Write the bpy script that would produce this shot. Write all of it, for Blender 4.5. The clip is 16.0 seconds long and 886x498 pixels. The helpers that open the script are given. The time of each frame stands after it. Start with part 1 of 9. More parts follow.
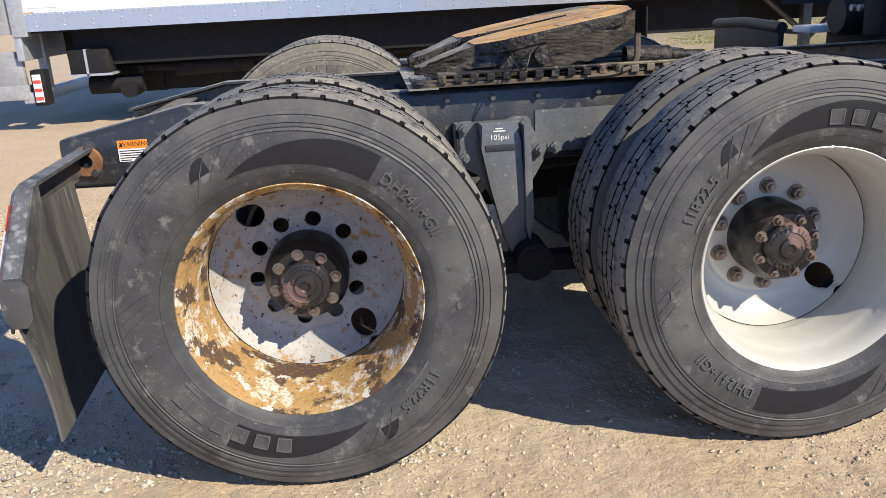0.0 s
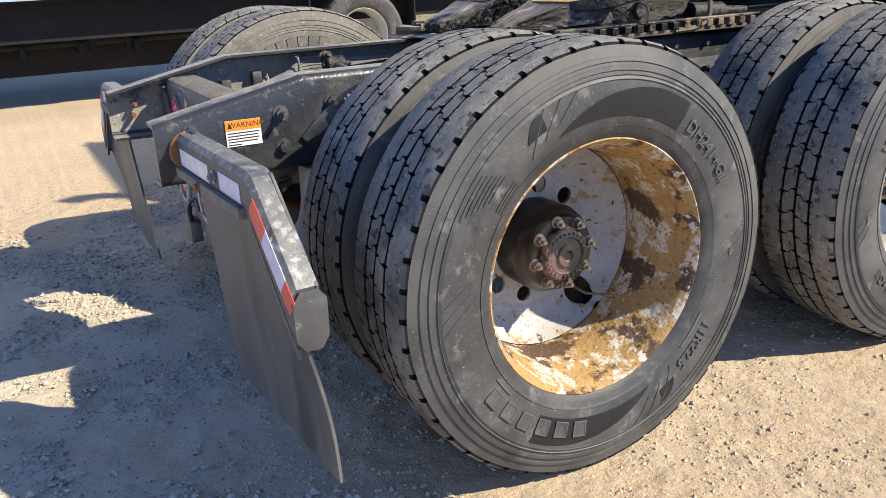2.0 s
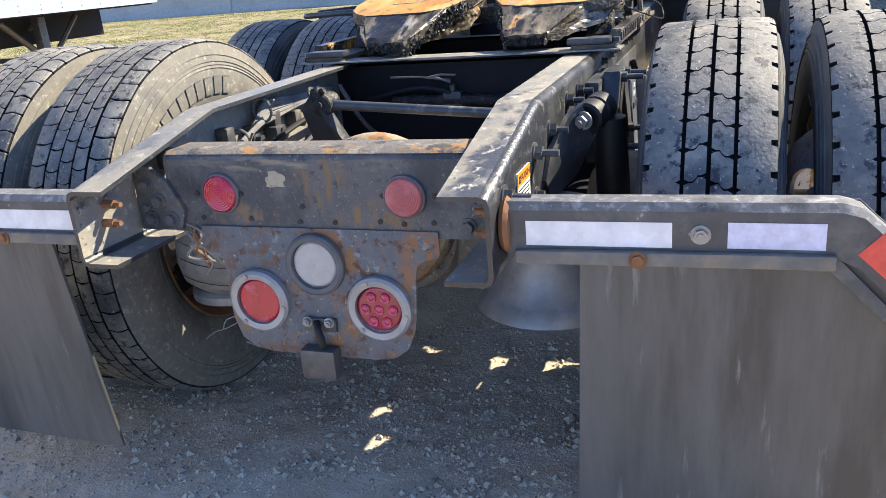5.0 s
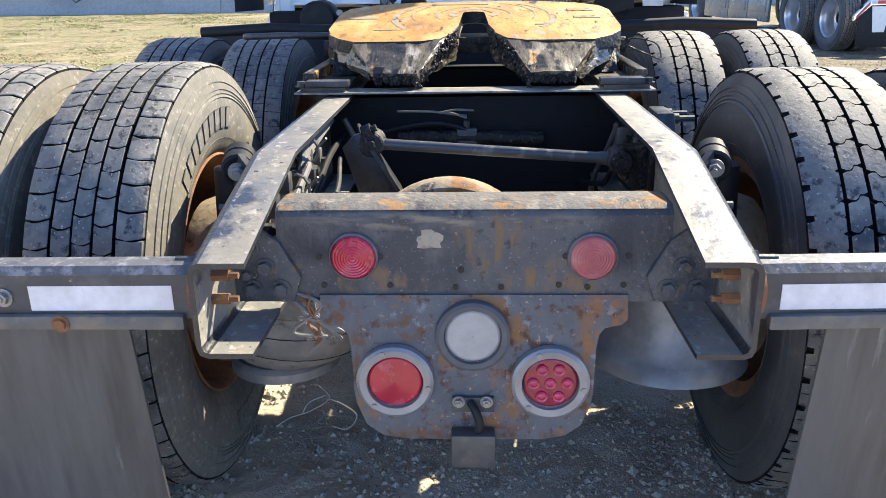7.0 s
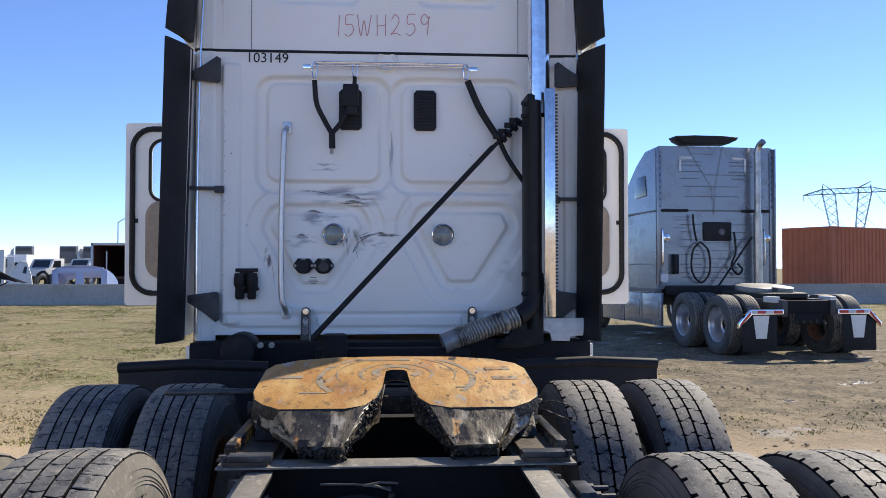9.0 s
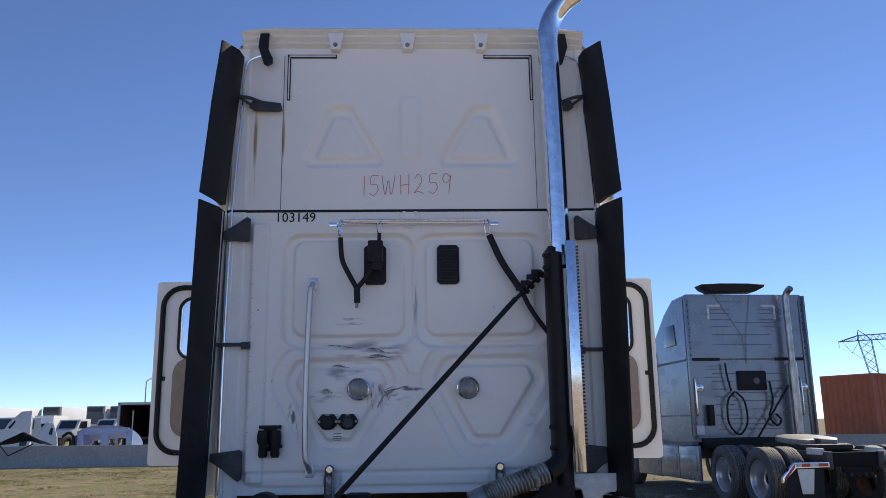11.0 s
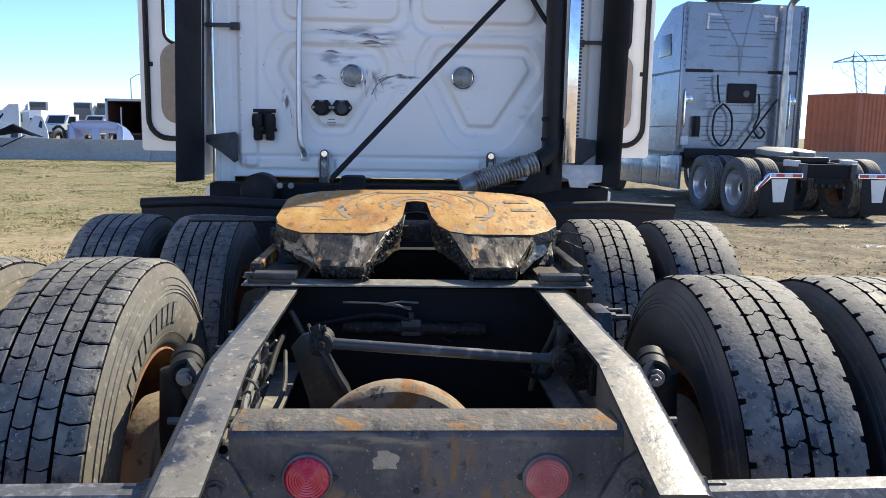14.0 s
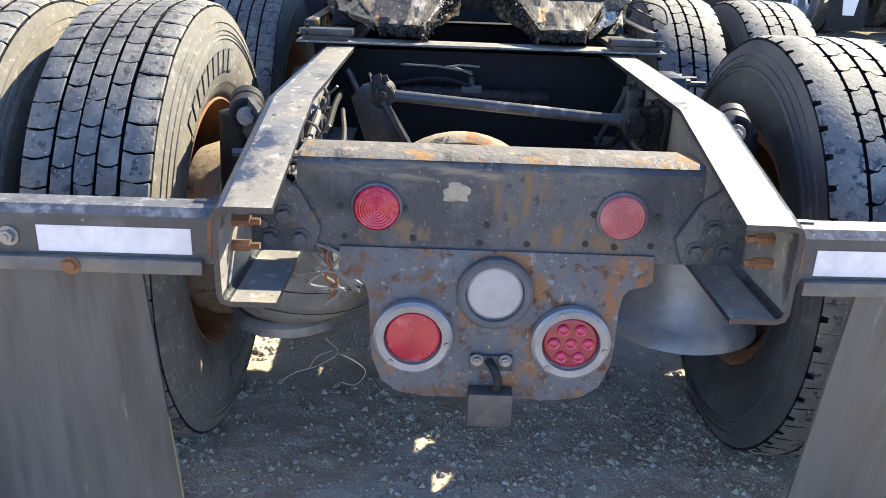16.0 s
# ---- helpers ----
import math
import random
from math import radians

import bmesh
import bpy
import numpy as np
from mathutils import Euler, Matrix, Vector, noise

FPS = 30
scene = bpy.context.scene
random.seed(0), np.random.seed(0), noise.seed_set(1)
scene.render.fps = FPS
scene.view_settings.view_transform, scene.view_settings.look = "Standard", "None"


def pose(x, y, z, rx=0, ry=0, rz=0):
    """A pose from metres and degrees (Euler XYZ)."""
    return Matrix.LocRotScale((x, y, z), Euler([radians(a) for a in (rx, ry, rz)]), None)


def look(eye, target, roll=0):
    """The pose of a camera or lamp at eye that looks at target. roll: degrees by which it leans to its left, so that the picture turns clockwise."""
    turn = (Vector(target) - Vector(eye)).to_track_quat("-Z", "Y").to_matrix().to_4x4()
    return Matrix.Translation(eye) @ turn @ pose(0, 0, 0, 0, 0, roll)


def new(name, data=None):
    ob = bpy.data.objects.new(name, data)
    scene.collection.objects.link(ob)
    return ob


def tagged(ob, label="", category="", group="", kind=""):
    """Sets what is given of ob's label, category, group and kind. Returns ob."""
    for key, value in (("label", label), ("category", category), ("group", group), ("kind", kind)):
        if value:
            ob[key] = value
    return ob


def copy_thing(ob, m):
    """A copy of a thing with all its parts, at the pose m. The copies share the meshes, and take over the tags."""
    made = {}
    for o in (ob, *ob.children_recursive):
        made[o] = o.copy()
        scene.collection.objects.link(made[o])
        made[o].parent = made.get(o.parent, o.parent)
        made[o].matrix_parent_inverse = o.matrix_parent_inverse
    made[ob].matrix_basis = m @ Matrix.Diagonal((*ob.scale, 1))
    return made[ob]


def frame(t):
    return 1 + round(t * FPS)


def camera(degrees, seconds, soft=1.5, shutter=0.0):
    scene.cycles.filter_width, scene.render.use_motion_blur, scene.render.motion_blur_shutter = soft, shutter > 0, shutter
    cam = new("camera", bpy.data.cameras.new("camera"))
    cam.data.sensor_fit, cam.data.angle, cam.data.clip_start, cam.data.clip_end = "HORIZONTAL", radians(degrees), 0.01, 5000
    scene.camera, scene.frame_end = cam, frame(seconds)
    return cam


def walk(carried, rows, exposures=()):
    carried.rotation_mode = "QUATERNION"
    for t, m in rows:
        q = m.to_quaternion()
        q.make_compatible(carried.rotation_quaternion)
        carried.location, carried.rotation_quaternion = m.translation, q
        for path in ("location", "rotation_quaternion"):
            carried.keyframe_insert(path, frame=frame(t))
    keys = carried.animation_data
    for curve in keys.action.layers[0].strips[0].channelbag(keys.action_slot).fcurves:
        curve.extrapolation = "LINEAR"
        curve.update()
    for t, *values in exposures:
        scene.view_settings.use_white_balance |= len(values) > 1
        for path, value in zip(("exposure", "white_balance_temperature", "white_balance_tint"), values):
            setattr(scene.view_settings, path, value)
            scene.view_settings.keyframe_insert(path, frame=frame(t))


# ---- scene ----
cam = camera(57.9, 16.0, soft=0.55)
PATH = [
    (0, (0.212, -3.057, 1.203), (0.357, -1.155, 0.602), -3.0),
    (0.5, (-0.177, -2.994, 1.168), (0.151, -1.113, 0.57), -3.2),
    (1, (-0.499, -2.832, 1.178), (0.008, -0.998, 0.564), -3.1),
    (1.5, (-0.829, -2.723, 1.188), (-0.132, -0.962, 0.545), -3.0),
    (2, (-1.115, -2.518, 1.162), (-0.216, -0.857, 0.504), -2.7),
    (2.5, (-1.386, -2.251, 1.177), (-0.3, -0.713, 0.501), -2.8),
    (3, (-1.668, -2.002, 1.202), (-0.405, -0.611, 0.516), -3.2),
    (3.5, (-1.798, -1.707, 1.181), (-0.373, -0.48, 0.499), -4.0),
    (4, (-1.902, -1.403, 1.189), (-0.334, -0.36, 0.518), -4.6),
    (4.5, (-2.001, -1.101, 1.198), (-0.316, -0.254, 0.532), -5.0),
    (5, (-1.973, -0.791, 1.178), (-0.207, -0.128, 0.517), -5.0),
    (5.2, (-1.952, -0.671, 1.196), (-0.162, -0.072, 0.537), -5.0),
    (7.3, (-1.91, 0.021, 1.237), (-0.01, 0.045, 0.613), 0.0),
    (7.5, (-1.918, 0.028, 1.244), (-0.01, 0.019, 0.642), 0.6),
    (8, (-1.922, 0.038, 1.282), (0.02, -0.036, 0.807), 1.8),
    (8.5, (-1.907, 0.033, 1.384), (0.079, -0.082, 1.173), 1.1),
    (9, (-1.906, 0.03, 1.475), (0.089, -0.107, 1.522), 0.0),
    (9.5, (-1.924, 0.037, 1.485), (0.056, -0.103, 1.7415), -1.0),
    (11.8, (-1.928, 0.003, 1.462), (0.023, -0.063, 1.896), -0.8),
    (12, (-1.936, 0.009, 1.469), (0.024, -0.059, 1.86), -0.6),
    (12.5, (-1.952, 0.017, 1.495), (0.033, -0.058, 1.741), -0.3),
    (13, (-1.926, 0.049, 1.475), (0.07, -0.042, 1.556), 0.0),
    (13.5, (-1.92, 0.048, 1.418), (0.076, -0.046, 1.317), 0.4),
    (14, (-1.913, 0.049, 1.362), (0.063, -0.053, 1.072), 1.0),
    (14.5, (-1.912, 0.043, 1.299), (0.031, -0.062, 0.837), 1.4),
    (15, (-1.91, 0.054, 1.243), (-0.002, -0.033, 0.651), 1.8),
    (15.5, (-1.891, 0.064, 1.223), (-0.011, 0.008, 0.543), 2.0),
    (16, (-1.883, 0.106, 1.196), (-0.018, 0.087, 0.473), 2.2),
]
EXPOSURES = [(0, 1.06, 6750, 8), (2, 1.38, 6950, 7), (3.5, 1.66, 7200, 7), (5.2, 2.08, 7150, 6), (7.5, 2.06, 6950, 4), (8.0, 1.90, 6800, 3), (8.5, 1.55, 6750, 6), (9, 0.93, 6850, 9), (9.5, 0.58, 7000, 9),
             (12, 0.45, 7000, 9), (12.5, 0.56, 7000, 9), (13, 0.80, 7200, 9), (13.5, 1.08, 7100, 7), (14, 1.30, 6900, 5), (14.5, 1.56, 6700, 3), (15, 1.95, 6900, 3), (15.5, 2.14, 6900, 3), (16, 2.28, 7100, 4)]
walk(cam, [(t, look(eye, target, roll)) for t, eye, target, roll in PATH], EXPOSURES)

# ---- light ----
SUN_TO = Vector((0.5417, -0.5417, 0.6428)).normalized()
world = bpy.data.worlds.new("clear_sky")
scene.world = world
world.use_nodes = True
wn = world.node_tree.nodes
sky = wn.new("ShaderNodeTexSky")
sky.sky_type = "NISHITA"
sky.sun_disc = False
sky.sun_elevation = math.asin(SUN_TO.z)
sky.sun_rotation = math.atan2(SUN_TO.x, SUN_TO.y)
sky.air_density, sky.dust_density, sky.ozone_density, sky.altitude = 0.72, 0.0, 4.5, 2400
wn["Background"].inputs["Strength"].default_value = 0.124
tint = wn.new("ShaderNodeMix")
tint.data_type, tint.blend_type = "RGBA", "MULTIPLY"
tint.inputs["Factor"].default_value = 1.0
tint.inputs["B"].default_value = (0.89, 0.945, 1.10, 1)
world.node_tree.links.new(sky.outputs["Color"], tint.inputs["A"])
world.node_tree.links.new(tint.outputs["Result"], wn["Background"].inputs["Color"])
sun = new("sun", bpy.data.lights.new("sun", "SUN"))
sun.data.energy, sun.data.angle, sun.data.color = 3.45, radians(0.53), (1.0, 0.915, 0.775)
sun.matrix_world = look(SUN_TO * 30, (0, 0, 0))


# ---- materials ----
def mat(name, base, rough=0.6, metal=0.0, layers=(), bump=0.0, bump_scale=60.0, fine=0.0, coat=0.0, spec=0.5, emit=None, detail=6.0, stretch=(1, 1, 1), grain=1.0):
    """A surface: base colour, then layers (colour, noise scale, threshold, softness, roughness), each laid over by its own noise."""
    m = bpy.data.materials.new(name)
    m.use_nodes = True
    nt = m.node_tree
    b = nt.nodes["Principled BSDF"]
    N, L = nt.nodes.new, nt.links.new
    co = N("ShaderNodeTexCoord")
    mp = N("ShaderNodeMapping")
    mp.inputs["Scale"].default_value = stretch
    L(co.outputs["Object"], mp.inputs["Vector"])

    def fac(scale, lo, hi, det=detail):
        n = N("ShaderNodeTexNoise")
        n.inputs["Scale"].default_value, n.inputs["Detail"].default_value = scale, det
        n.inputs["Roughness"].default_value = 0.62
        L(mp.outputs[0], n.inputs["Vector"])
        r = N("ShaderNodeMapRange")
        r.inputs["From Min"].default_value, r.inputs["From Max"].default_value = lo, hi
        L(n.outputs["Fac"], r.inputs["Value"])
        return r.outputs[0]

    # grain on the base colour
    g = N("ShaderNodeMix")
    g.data_type = "RGBA"
    g.inputs["A"].default_value = (*[c * (1 - 0.16 * grain) for c in base], 1)
    g.inputs["B"].default_value = (*[min(1, c * (1 + 0.14 * grain)) for c in base], 1)
    L(fac(bump_scale * 0.4, 0.3, 0.7), g.inputs["Factor"])
    col, ro = g.outputs["Result"], None
    for c, scale, thr, soft, lrough in layers:
        f = fac(scale, thr, thr + soft)
        x = N("ShaderNodeMix")
        x.data_type = "RGBA"
        L(f, x.inputs["Factor"])
        L(col, x.inputs["A"])
        x.inputs["B"].default_value = (*c, 1)
        col = x.outputs["Result"]
        y = N("ShaderNodeMix")
        L(f, y.inputs["Factor"])
        if ro:
            L(ro, y.inputs["A"])
        else:
            y.inputs["A"].default_value = rough
        y.inputs["B"].default_value = lrough
        ro = y.outputs["Result"]
    L(col, b.inputs["Base Color"])
    b.inputs["Roughness"].default_value, b.inputs["Metallic"].default_value = rough, metal
    b.inputs["Specular IOR Level"].default_value = spec
    b.inputs["Coat Weight"].default_value = coat
    if ro:
        L(ro, b.inputs["Roughness"])
    if bump:
        n = N("ShaderNodeTexNoise")
        n.inputs["Scale"].default_value, n.inputs["Detail"].default_value = bump_scale, 8
        L(mp.outputs[0], n.inputs["Vector"])
        u = N("ShaderNodeBump")
        u.inputs["Strength"].default_value, u.inputs["Distance"].default_value = min(1.0, bump), 0.004 if not fine else fine
        L(n.outputs["Fac"], u.inputs["Height"])
        L(u.outputs[0], b.inputs["Normal"])
    if emit:
        b.inputs["Emission Color"].default_value = (*emit[:3], 1)
        b.inputs["Emission Strength"].default_value = emit[3]
    return m


DUST = (0.30, 0.25, 0.19)
def radial_wear_shade(m, stops, scale):
    """Rings of wear, or of shade put into the colour, round the y axis: (radius, colour, amount) at rising radii,
    broken up by noise.
    """
    nt = m.node_tree
    N, L = nt.nodes.new, nt.links.new
    b = nt.nodes["Principled BSDF"]
    col = b.inputs["Base Color"].links[0].from_socket
    co = N("ShaderNodeTexCoord")
    fl = N("ShaderNodeVectorMath")
    fl.operation = "MULTIPLY"
    fl.inputs[1].default_value = (1, 0, 1)
    L(co.outputs["Object"], fl.inputs[0])
    ln = N("ShaderNodeVectorMath")
    ln.operation = "LENGTH"
    L(fl.outputs[0], ln.inputs[0])
    n = N("ShaderNodeTexNoise")
    n.inputs["Scale"].default_value, n.inputs["Detail"].default_value = scale, 7
    L(co.outputs["Object"], n.inputs["Vector"])
    for r0, r1, c, amount in stops:
        f = N("ShaderNodeMapRange")
        f.inputs["From Min"].default_value, f.inputs["From Max"].default_value, f.inputs["To Max"].default_value = r0, r1, amount
        L(ln.outputs["Value"], f.inputs["Value"])
        k = N("ShaderNodeMapRange")
        k.inputs["From Min"].default_value, k.inputs["From Max"].default_value = 0.36, 0.60
        L(n.outputs["Fac"], k.inputs["Value"])
        p = N("ShaderNodeMath")
        p.operation = "MULTIPLY"
        L(f.outputs[0], p.inputs[0])
        L(k.outputs[0], p.inputs[1])
        x = N("ShaderNodeMix")
        x.data_type = "RGBA"
        L(p.outputs[0], x.inputs["Factor"])
        L(col, x.inputs["A"])
        x.inputs["B"].default_value = (*c, 1)
        col = x.outputs["Result"]
    L(col, b.inputs["Base Color"])
    return m


def scuffed(m, spots):
    """Adds scuff marks of their own shape: (y, z, half width, half height, colour, stretch y, stretch z, threshold)."""
    nt = m.node_tree
    N, L = nt.nodes.new, nt.links.new
    b = nt.nodes["Principled BSDF"]
    col = b.inputs["Base Color"].links[0].from_socket
    co = N("ShaderNodeTexCoord")
    for y, z, hy, hz, c, sy, sz, thr in spots:
        mp = N("ShaderNodeMapping")
        mp.inputs["Location"].default_value = (0, -y / hy, -z / hz)
        mp.inputs["Scale"].default_value = (0, 1 / hy, 1 / hz)
        L(co.outputs["Object"], mp.inputs["Vector"])
        ln = N("ShaderNodeVectorMath")
        ln.operation = "LENGTH"
        L(mp.outputs[0], ln.inputs[0])
        fall = N("ShaderNodeMapRange")
        fall.inputs["From Min"].default_value, fall.inputs["From Max"].default_value = 1.0, 0.45
        L(ln.outputs["Value"], fall.inputs["Value"])
        mq = N("ShaderNodeMapping")
        mq.inputs["Scale"].default_value = (1, sy, sz)
        L(co.outputs["Object"], mq.inputs["Vector"])
        n = N("ShaderNodeTexNoise")
        n.inputs["Scale"].default_value, n.inputs["Detail"].default_value = 1.0, 6
        L(mq.outputs[0], n.inputs["Vector"])
        r = N("ShaderNodeMapRange")
        r.inputs["From Min"].default_value, r.inputs["From Max"].default_value = thr, thr + 0.14
        L(n.outputs["Fac"], r.inputs["Value"])
        f = N("ShaderNodeMath")
        f.operation = "MULTIPLY"
        L(fall.outputs[0], f.inputs[0])
        L(r.outputs[0], f.inputs[1])
        x = N("ShaderNodeMix")
        x.data_type = "RGBA"
        L(f.outputs[0], x.inputs["Factor"])
        L(col, x.inputs["A"])
        x.inputs["B"].default_value = (*c, 1)
        col = x.outputs["Result"]
    L(col, b.inputs["Base Color"])
    return m


M_TYRE = mat("tyre_rubber", (0.046, 0.046, 0.048), 0.52, spec=0.45, layers=[((0.088, 0.087, 0.084), 4, 0.44, 0.2, 0.75), ((0.145, 0.141, 0.133), 26, 0.57, 0.12, 0.9), ((0.024, 0.024, 0.026), 13, 0.58, 0.12, 0.5), ((0.19, 0.185, 0.17), 140, 0.64, 0.06, 0.95)], bump=0.22, bump_scale=220)
radial_wear_shade(M_TYRE, [(0.42, 0.48, (0.105, 0.100, 0.093), 0.6), (0.36, 0.31, (0.020, 0.020, 0.022), 0.8)], 9)
M_TREAD = mat("tread_rubber", (0.155, 0.149, 0.138), 0.75, layers=[((0.33, 0.295, 0.24), 5, 0.48, 0.2, 0.85), ((0.072, 0.073, 0.077), 4.5, 0.505, 0.12, 0.62), ((0.30, 0.27, 0.22), 30, 0.6, 0.14, 0.9), ((0.045, 0.046, 0.05), 38, 0.55, 0.08, 0.75), ((0.40, 0.375, 0.33), 120, 0.62, 0.05, 0.95)], bump=0.3, bump_scale=130)
# unworn groove rubber, made blacker to put the grooves' shade into the colour
M_GROOVE = mat("shaded_groove_rubber", (0.014, 0.014, 0.016), 0.8, spec=0.1, layers=[((0.05, 0.047, 0.042), 22, 0.60, 0.2, 0.95)], bump=0.3)
M_SMOOTH = mat("smooth_rubber", (0.013, 0.013, 0.015), 0.5, spec=0.35, layers=[((0.034, 0.034, 0.035), 16, 0.55, 0.4, 0.6)], bump=0.1, bump_scale=150)
M_RUSTRIM = mat("rusted_white_rim", (0.34, 0.215, 0.085), 0.8, layers=[((0.50, 0.46, 0.38), 13, 0.505, 0.05, 0.65), ((0.34, 0.20, 0.065), 60, 0.50, 0.10, 0.9), ((0.075, 0.044, 0.027), 8, 0.535, 0.03, 0.85), ((0.50, 0.47, 0.42), 22, 0.60, 0.02, 0.6), ((0.20, 0.10, 0.04), 90, 0.57, 0.06, 0.9)], bump=0.9, bump_scale=90, detail=10)
M_GREYDISC = mat("grey_painted_disc", (0.36, 0.35, 0.34), 0.55, layers=[((0.28, 0.265, 0.25), 6, 0.46, 0.3, 0.65), ((0.32, 0.20, 0.09), 24, 0.595, 0.05, 0.9), ((0.30, 0.17, 0.07), 90, 0.60, 0.05, 0.9), ((0.07, 0.045, 0.03), 55, 0.625, 0.03, 0.9)], bump=0.25, bump_scale=80, detail=8)
M_WHITERIM = mat("white_rim", (0.46, 0.45, 0.41), 0.38, grain=0.2, layers=[((0.52, 0.48, 0.42), 7, 0.62, 0.3, 0.6)], bump=0.06, bump_scale=60, coat=0.2)
M_BLACK = mat("black_frame_paint", (0.034, 0.036, 0.041), 0.35, layers=[((0.105, 0.103, 0.100), 6, 0.44, 0.3, 0.6), ((0.12, 0.115, 0.105), 30, 0.58, 0.14, 0.7), ((0.22, 0.20, 0.17), 170, 0.70, 0.05, 0.9)], bump=0.2, bump_scale=90)
M_RAIL = mat("black_rail_paint", (0.027, 0.029, 0.034), 0.3, layers=[((0.055, 0.055, 0.055), 5, 0.47, 0.25, 0.5), ((0.085, 0.082, 0.076), 26, 0.58, 0.14, 0.7), ((0.17, 0.16, 0.14), 190, 0.68, 0.05, 0.9)], bump=0.35, bump_scale=110)
M_DUSTBLACK = mat("dusty_black_paint", (0.225, 0.205, 0.17), 0.6, layers=[((0.17, 0.165, 0.155), 9, 0.47, 0.12, 0.5), ((0.045, 0.049, 0.058), 6, 0.545, 0.08, 0.35), ((0.37, 0.345, 0.30), 45, 0.57, 0.1, 0.7), ((0.045, 0.046, 0.05), 60, 0.63, 0.05, 0.4)], bump=0.3, bump_scale=70)
M_GRIME = mat("black_grease", (0.016, 0.014, 0.013), 0.5, spec=0.35, layers=[((0.065, 0.056, 0.045), 24, 0.52, 0.2, 0.8), ((0.15, 0.13, 0.10), 80, 0.60, 0.1, 0.9)], bump=0.9, bump_scale=45, fine=0.012)
M_STEEL = mat("dull_steel", (0.30, 0.29, 0.28), 0.5, 0.6, layers=[((0.16, 0.10, 0.06), 20, 0.58, 0.2, 0.8)], bump=0.2)
M_RUST = mat("rust", (0.22, 0.10, 0.045), 0.9, layers=[((0.10, 0.05, 0.03), 14, 0.45, 0.25, 0.9), ((0.33, 0.22, 0.12), 30, 0.58, 0.2, 0.9)], bump=0.5)
M_XMEM = scuffed(mat("worn_grey_crossmember", (0.078, 0.080, 0.084), 0.6, layers=[((0.125, 0.122, 0.115), 6, 0.44, 0.25, 0.7), ((0.045, 0.048, 0.054), 5, 0.50, 0.1, 0.6), ((0.17, 0.12, 0.07), 22, 0.63, 0.06, 0.9), ((0.035, 0.038, 0.044), 42, 0.58, 0.08, 0.5), ((0.22, 0.215, 0.205), 130, 0.60, 0.08, 0.7)], bump=0.8, bump_scale=90, detail=10), [
    (-0.03, 0.80, 0.07, 0.07, (0.17, 0.105, 0.05), 60, 14, 0.48), (-0.14, 0.72, 0.10, 0.05, (0.19, 0.11, 0.05), 40, 22, 0.47), (0.16, 0.72, 0.09, 0.045, (0.15, 0.10, 0.06), 40, 26, 0.48), (0.26, 0.80, 0.07, 0.06, (0.03, 0.034, 0.042), 26, 10, 0.42),
    (-0.27, 0.79, 0.06, 0.08, (0.03, 0.034, 0.042), 26, 10, 0.42), (0.05, 0.835, 0.30, 0.02, (0.20, 0.17, 0.13), 14, 70, 0.46)])
RUST_A, RUST_B = (0.23, 0.105, 0.044), (0.13, 0.064, 0.034)
M_PLATE = scuffed(mat("rusty_lamp_plate", (0.108, 0.114, 0.123), 0.6, layers=[((0.075, 0.08, 0.088), 12, 0.45, 0.3, 0.6), ((0.23, 0.12, 0.055), 11, 0.535, 0.07, 0.9), ((0.10, 0.050, 0.030), 38, 0.54, 0.1, 0.9), ((0.20, 0.205, 0.21), 26, 0.60, 0.06, 0.6), ((0.36, 0.25, 0.14), 90, 0.62, 0.06, 0.9)], bump=0.7, bump_scale=80, detail=9), [
    (-0.235, 0.665, 0.060, 0.050, RUST_A, 55, 45, 0.42), (0.245, 0.672, 0.050, 0.045, RUST_B, 55, 45, 0.45), (-0.205, 0.585, 0.030, 0.085, RUST_A, 70, 38, 0.44), (0.205, 0.580, 0.028, 0.075, RUST_B, 70, 38, 0.45),
    (0.0, 0.438, 0.19, 0.024, RUST_B, 22, 60, 0.42), (0.115, 0.640, 0.055, 0.035, RUST_B, 55, 60, 0.47), (-0.06, 0.515, 0.05, 0.07, RUST_A, 40, 16, 0.48)])
M_RUSTTOP = mat("rust_streaked_flange", (0.115, 0.105, 0.095), 0.8, layers=[((0.24, 0.215, 0.175), 30, 0.54, 0.12, 0.8), ((0.25, 0.135, 0.055), 10, 0.53, 0.06, 0.9), ((0.05, 0.046, 0.045), 13, 0.56, 0.05, 0.6), ((0.17, 0.095, 0.05), 60, 0.58, 0.1, 0.9)], bump=0.7, bump_scale=90, detail=9)
M_COVER = mat("dusty_rusted_cover", (0.26, 0.20, 0.135), 0.85, layers=[((0.34, 0.30, 0.235), 24, 0.5, 0.15, 0.9), ((0.24, 0.115, 0.045), 12, 0.52, 0.08, 0.9), ((0.07, 0.055, 0.045), 30, 0.58, 0.06, 0.7)], bump=0.6, bump_scale=90)
M_FLAP = mat("scuffed_mudflap", (0.080, 0.079, 0.076), 0.5, layers=[((0.125, 0.12, 0.112), 3, 0.45, 0.3, 0.75), ((0.045, 0.045, 0.046), 4, 0.52, 0.12, 0.45), ((0.19, 0.182, 0.17), 14, 0.64, 0.08, 0.8)], bump=0.2, stretch=(1, 1.8, 0.25))
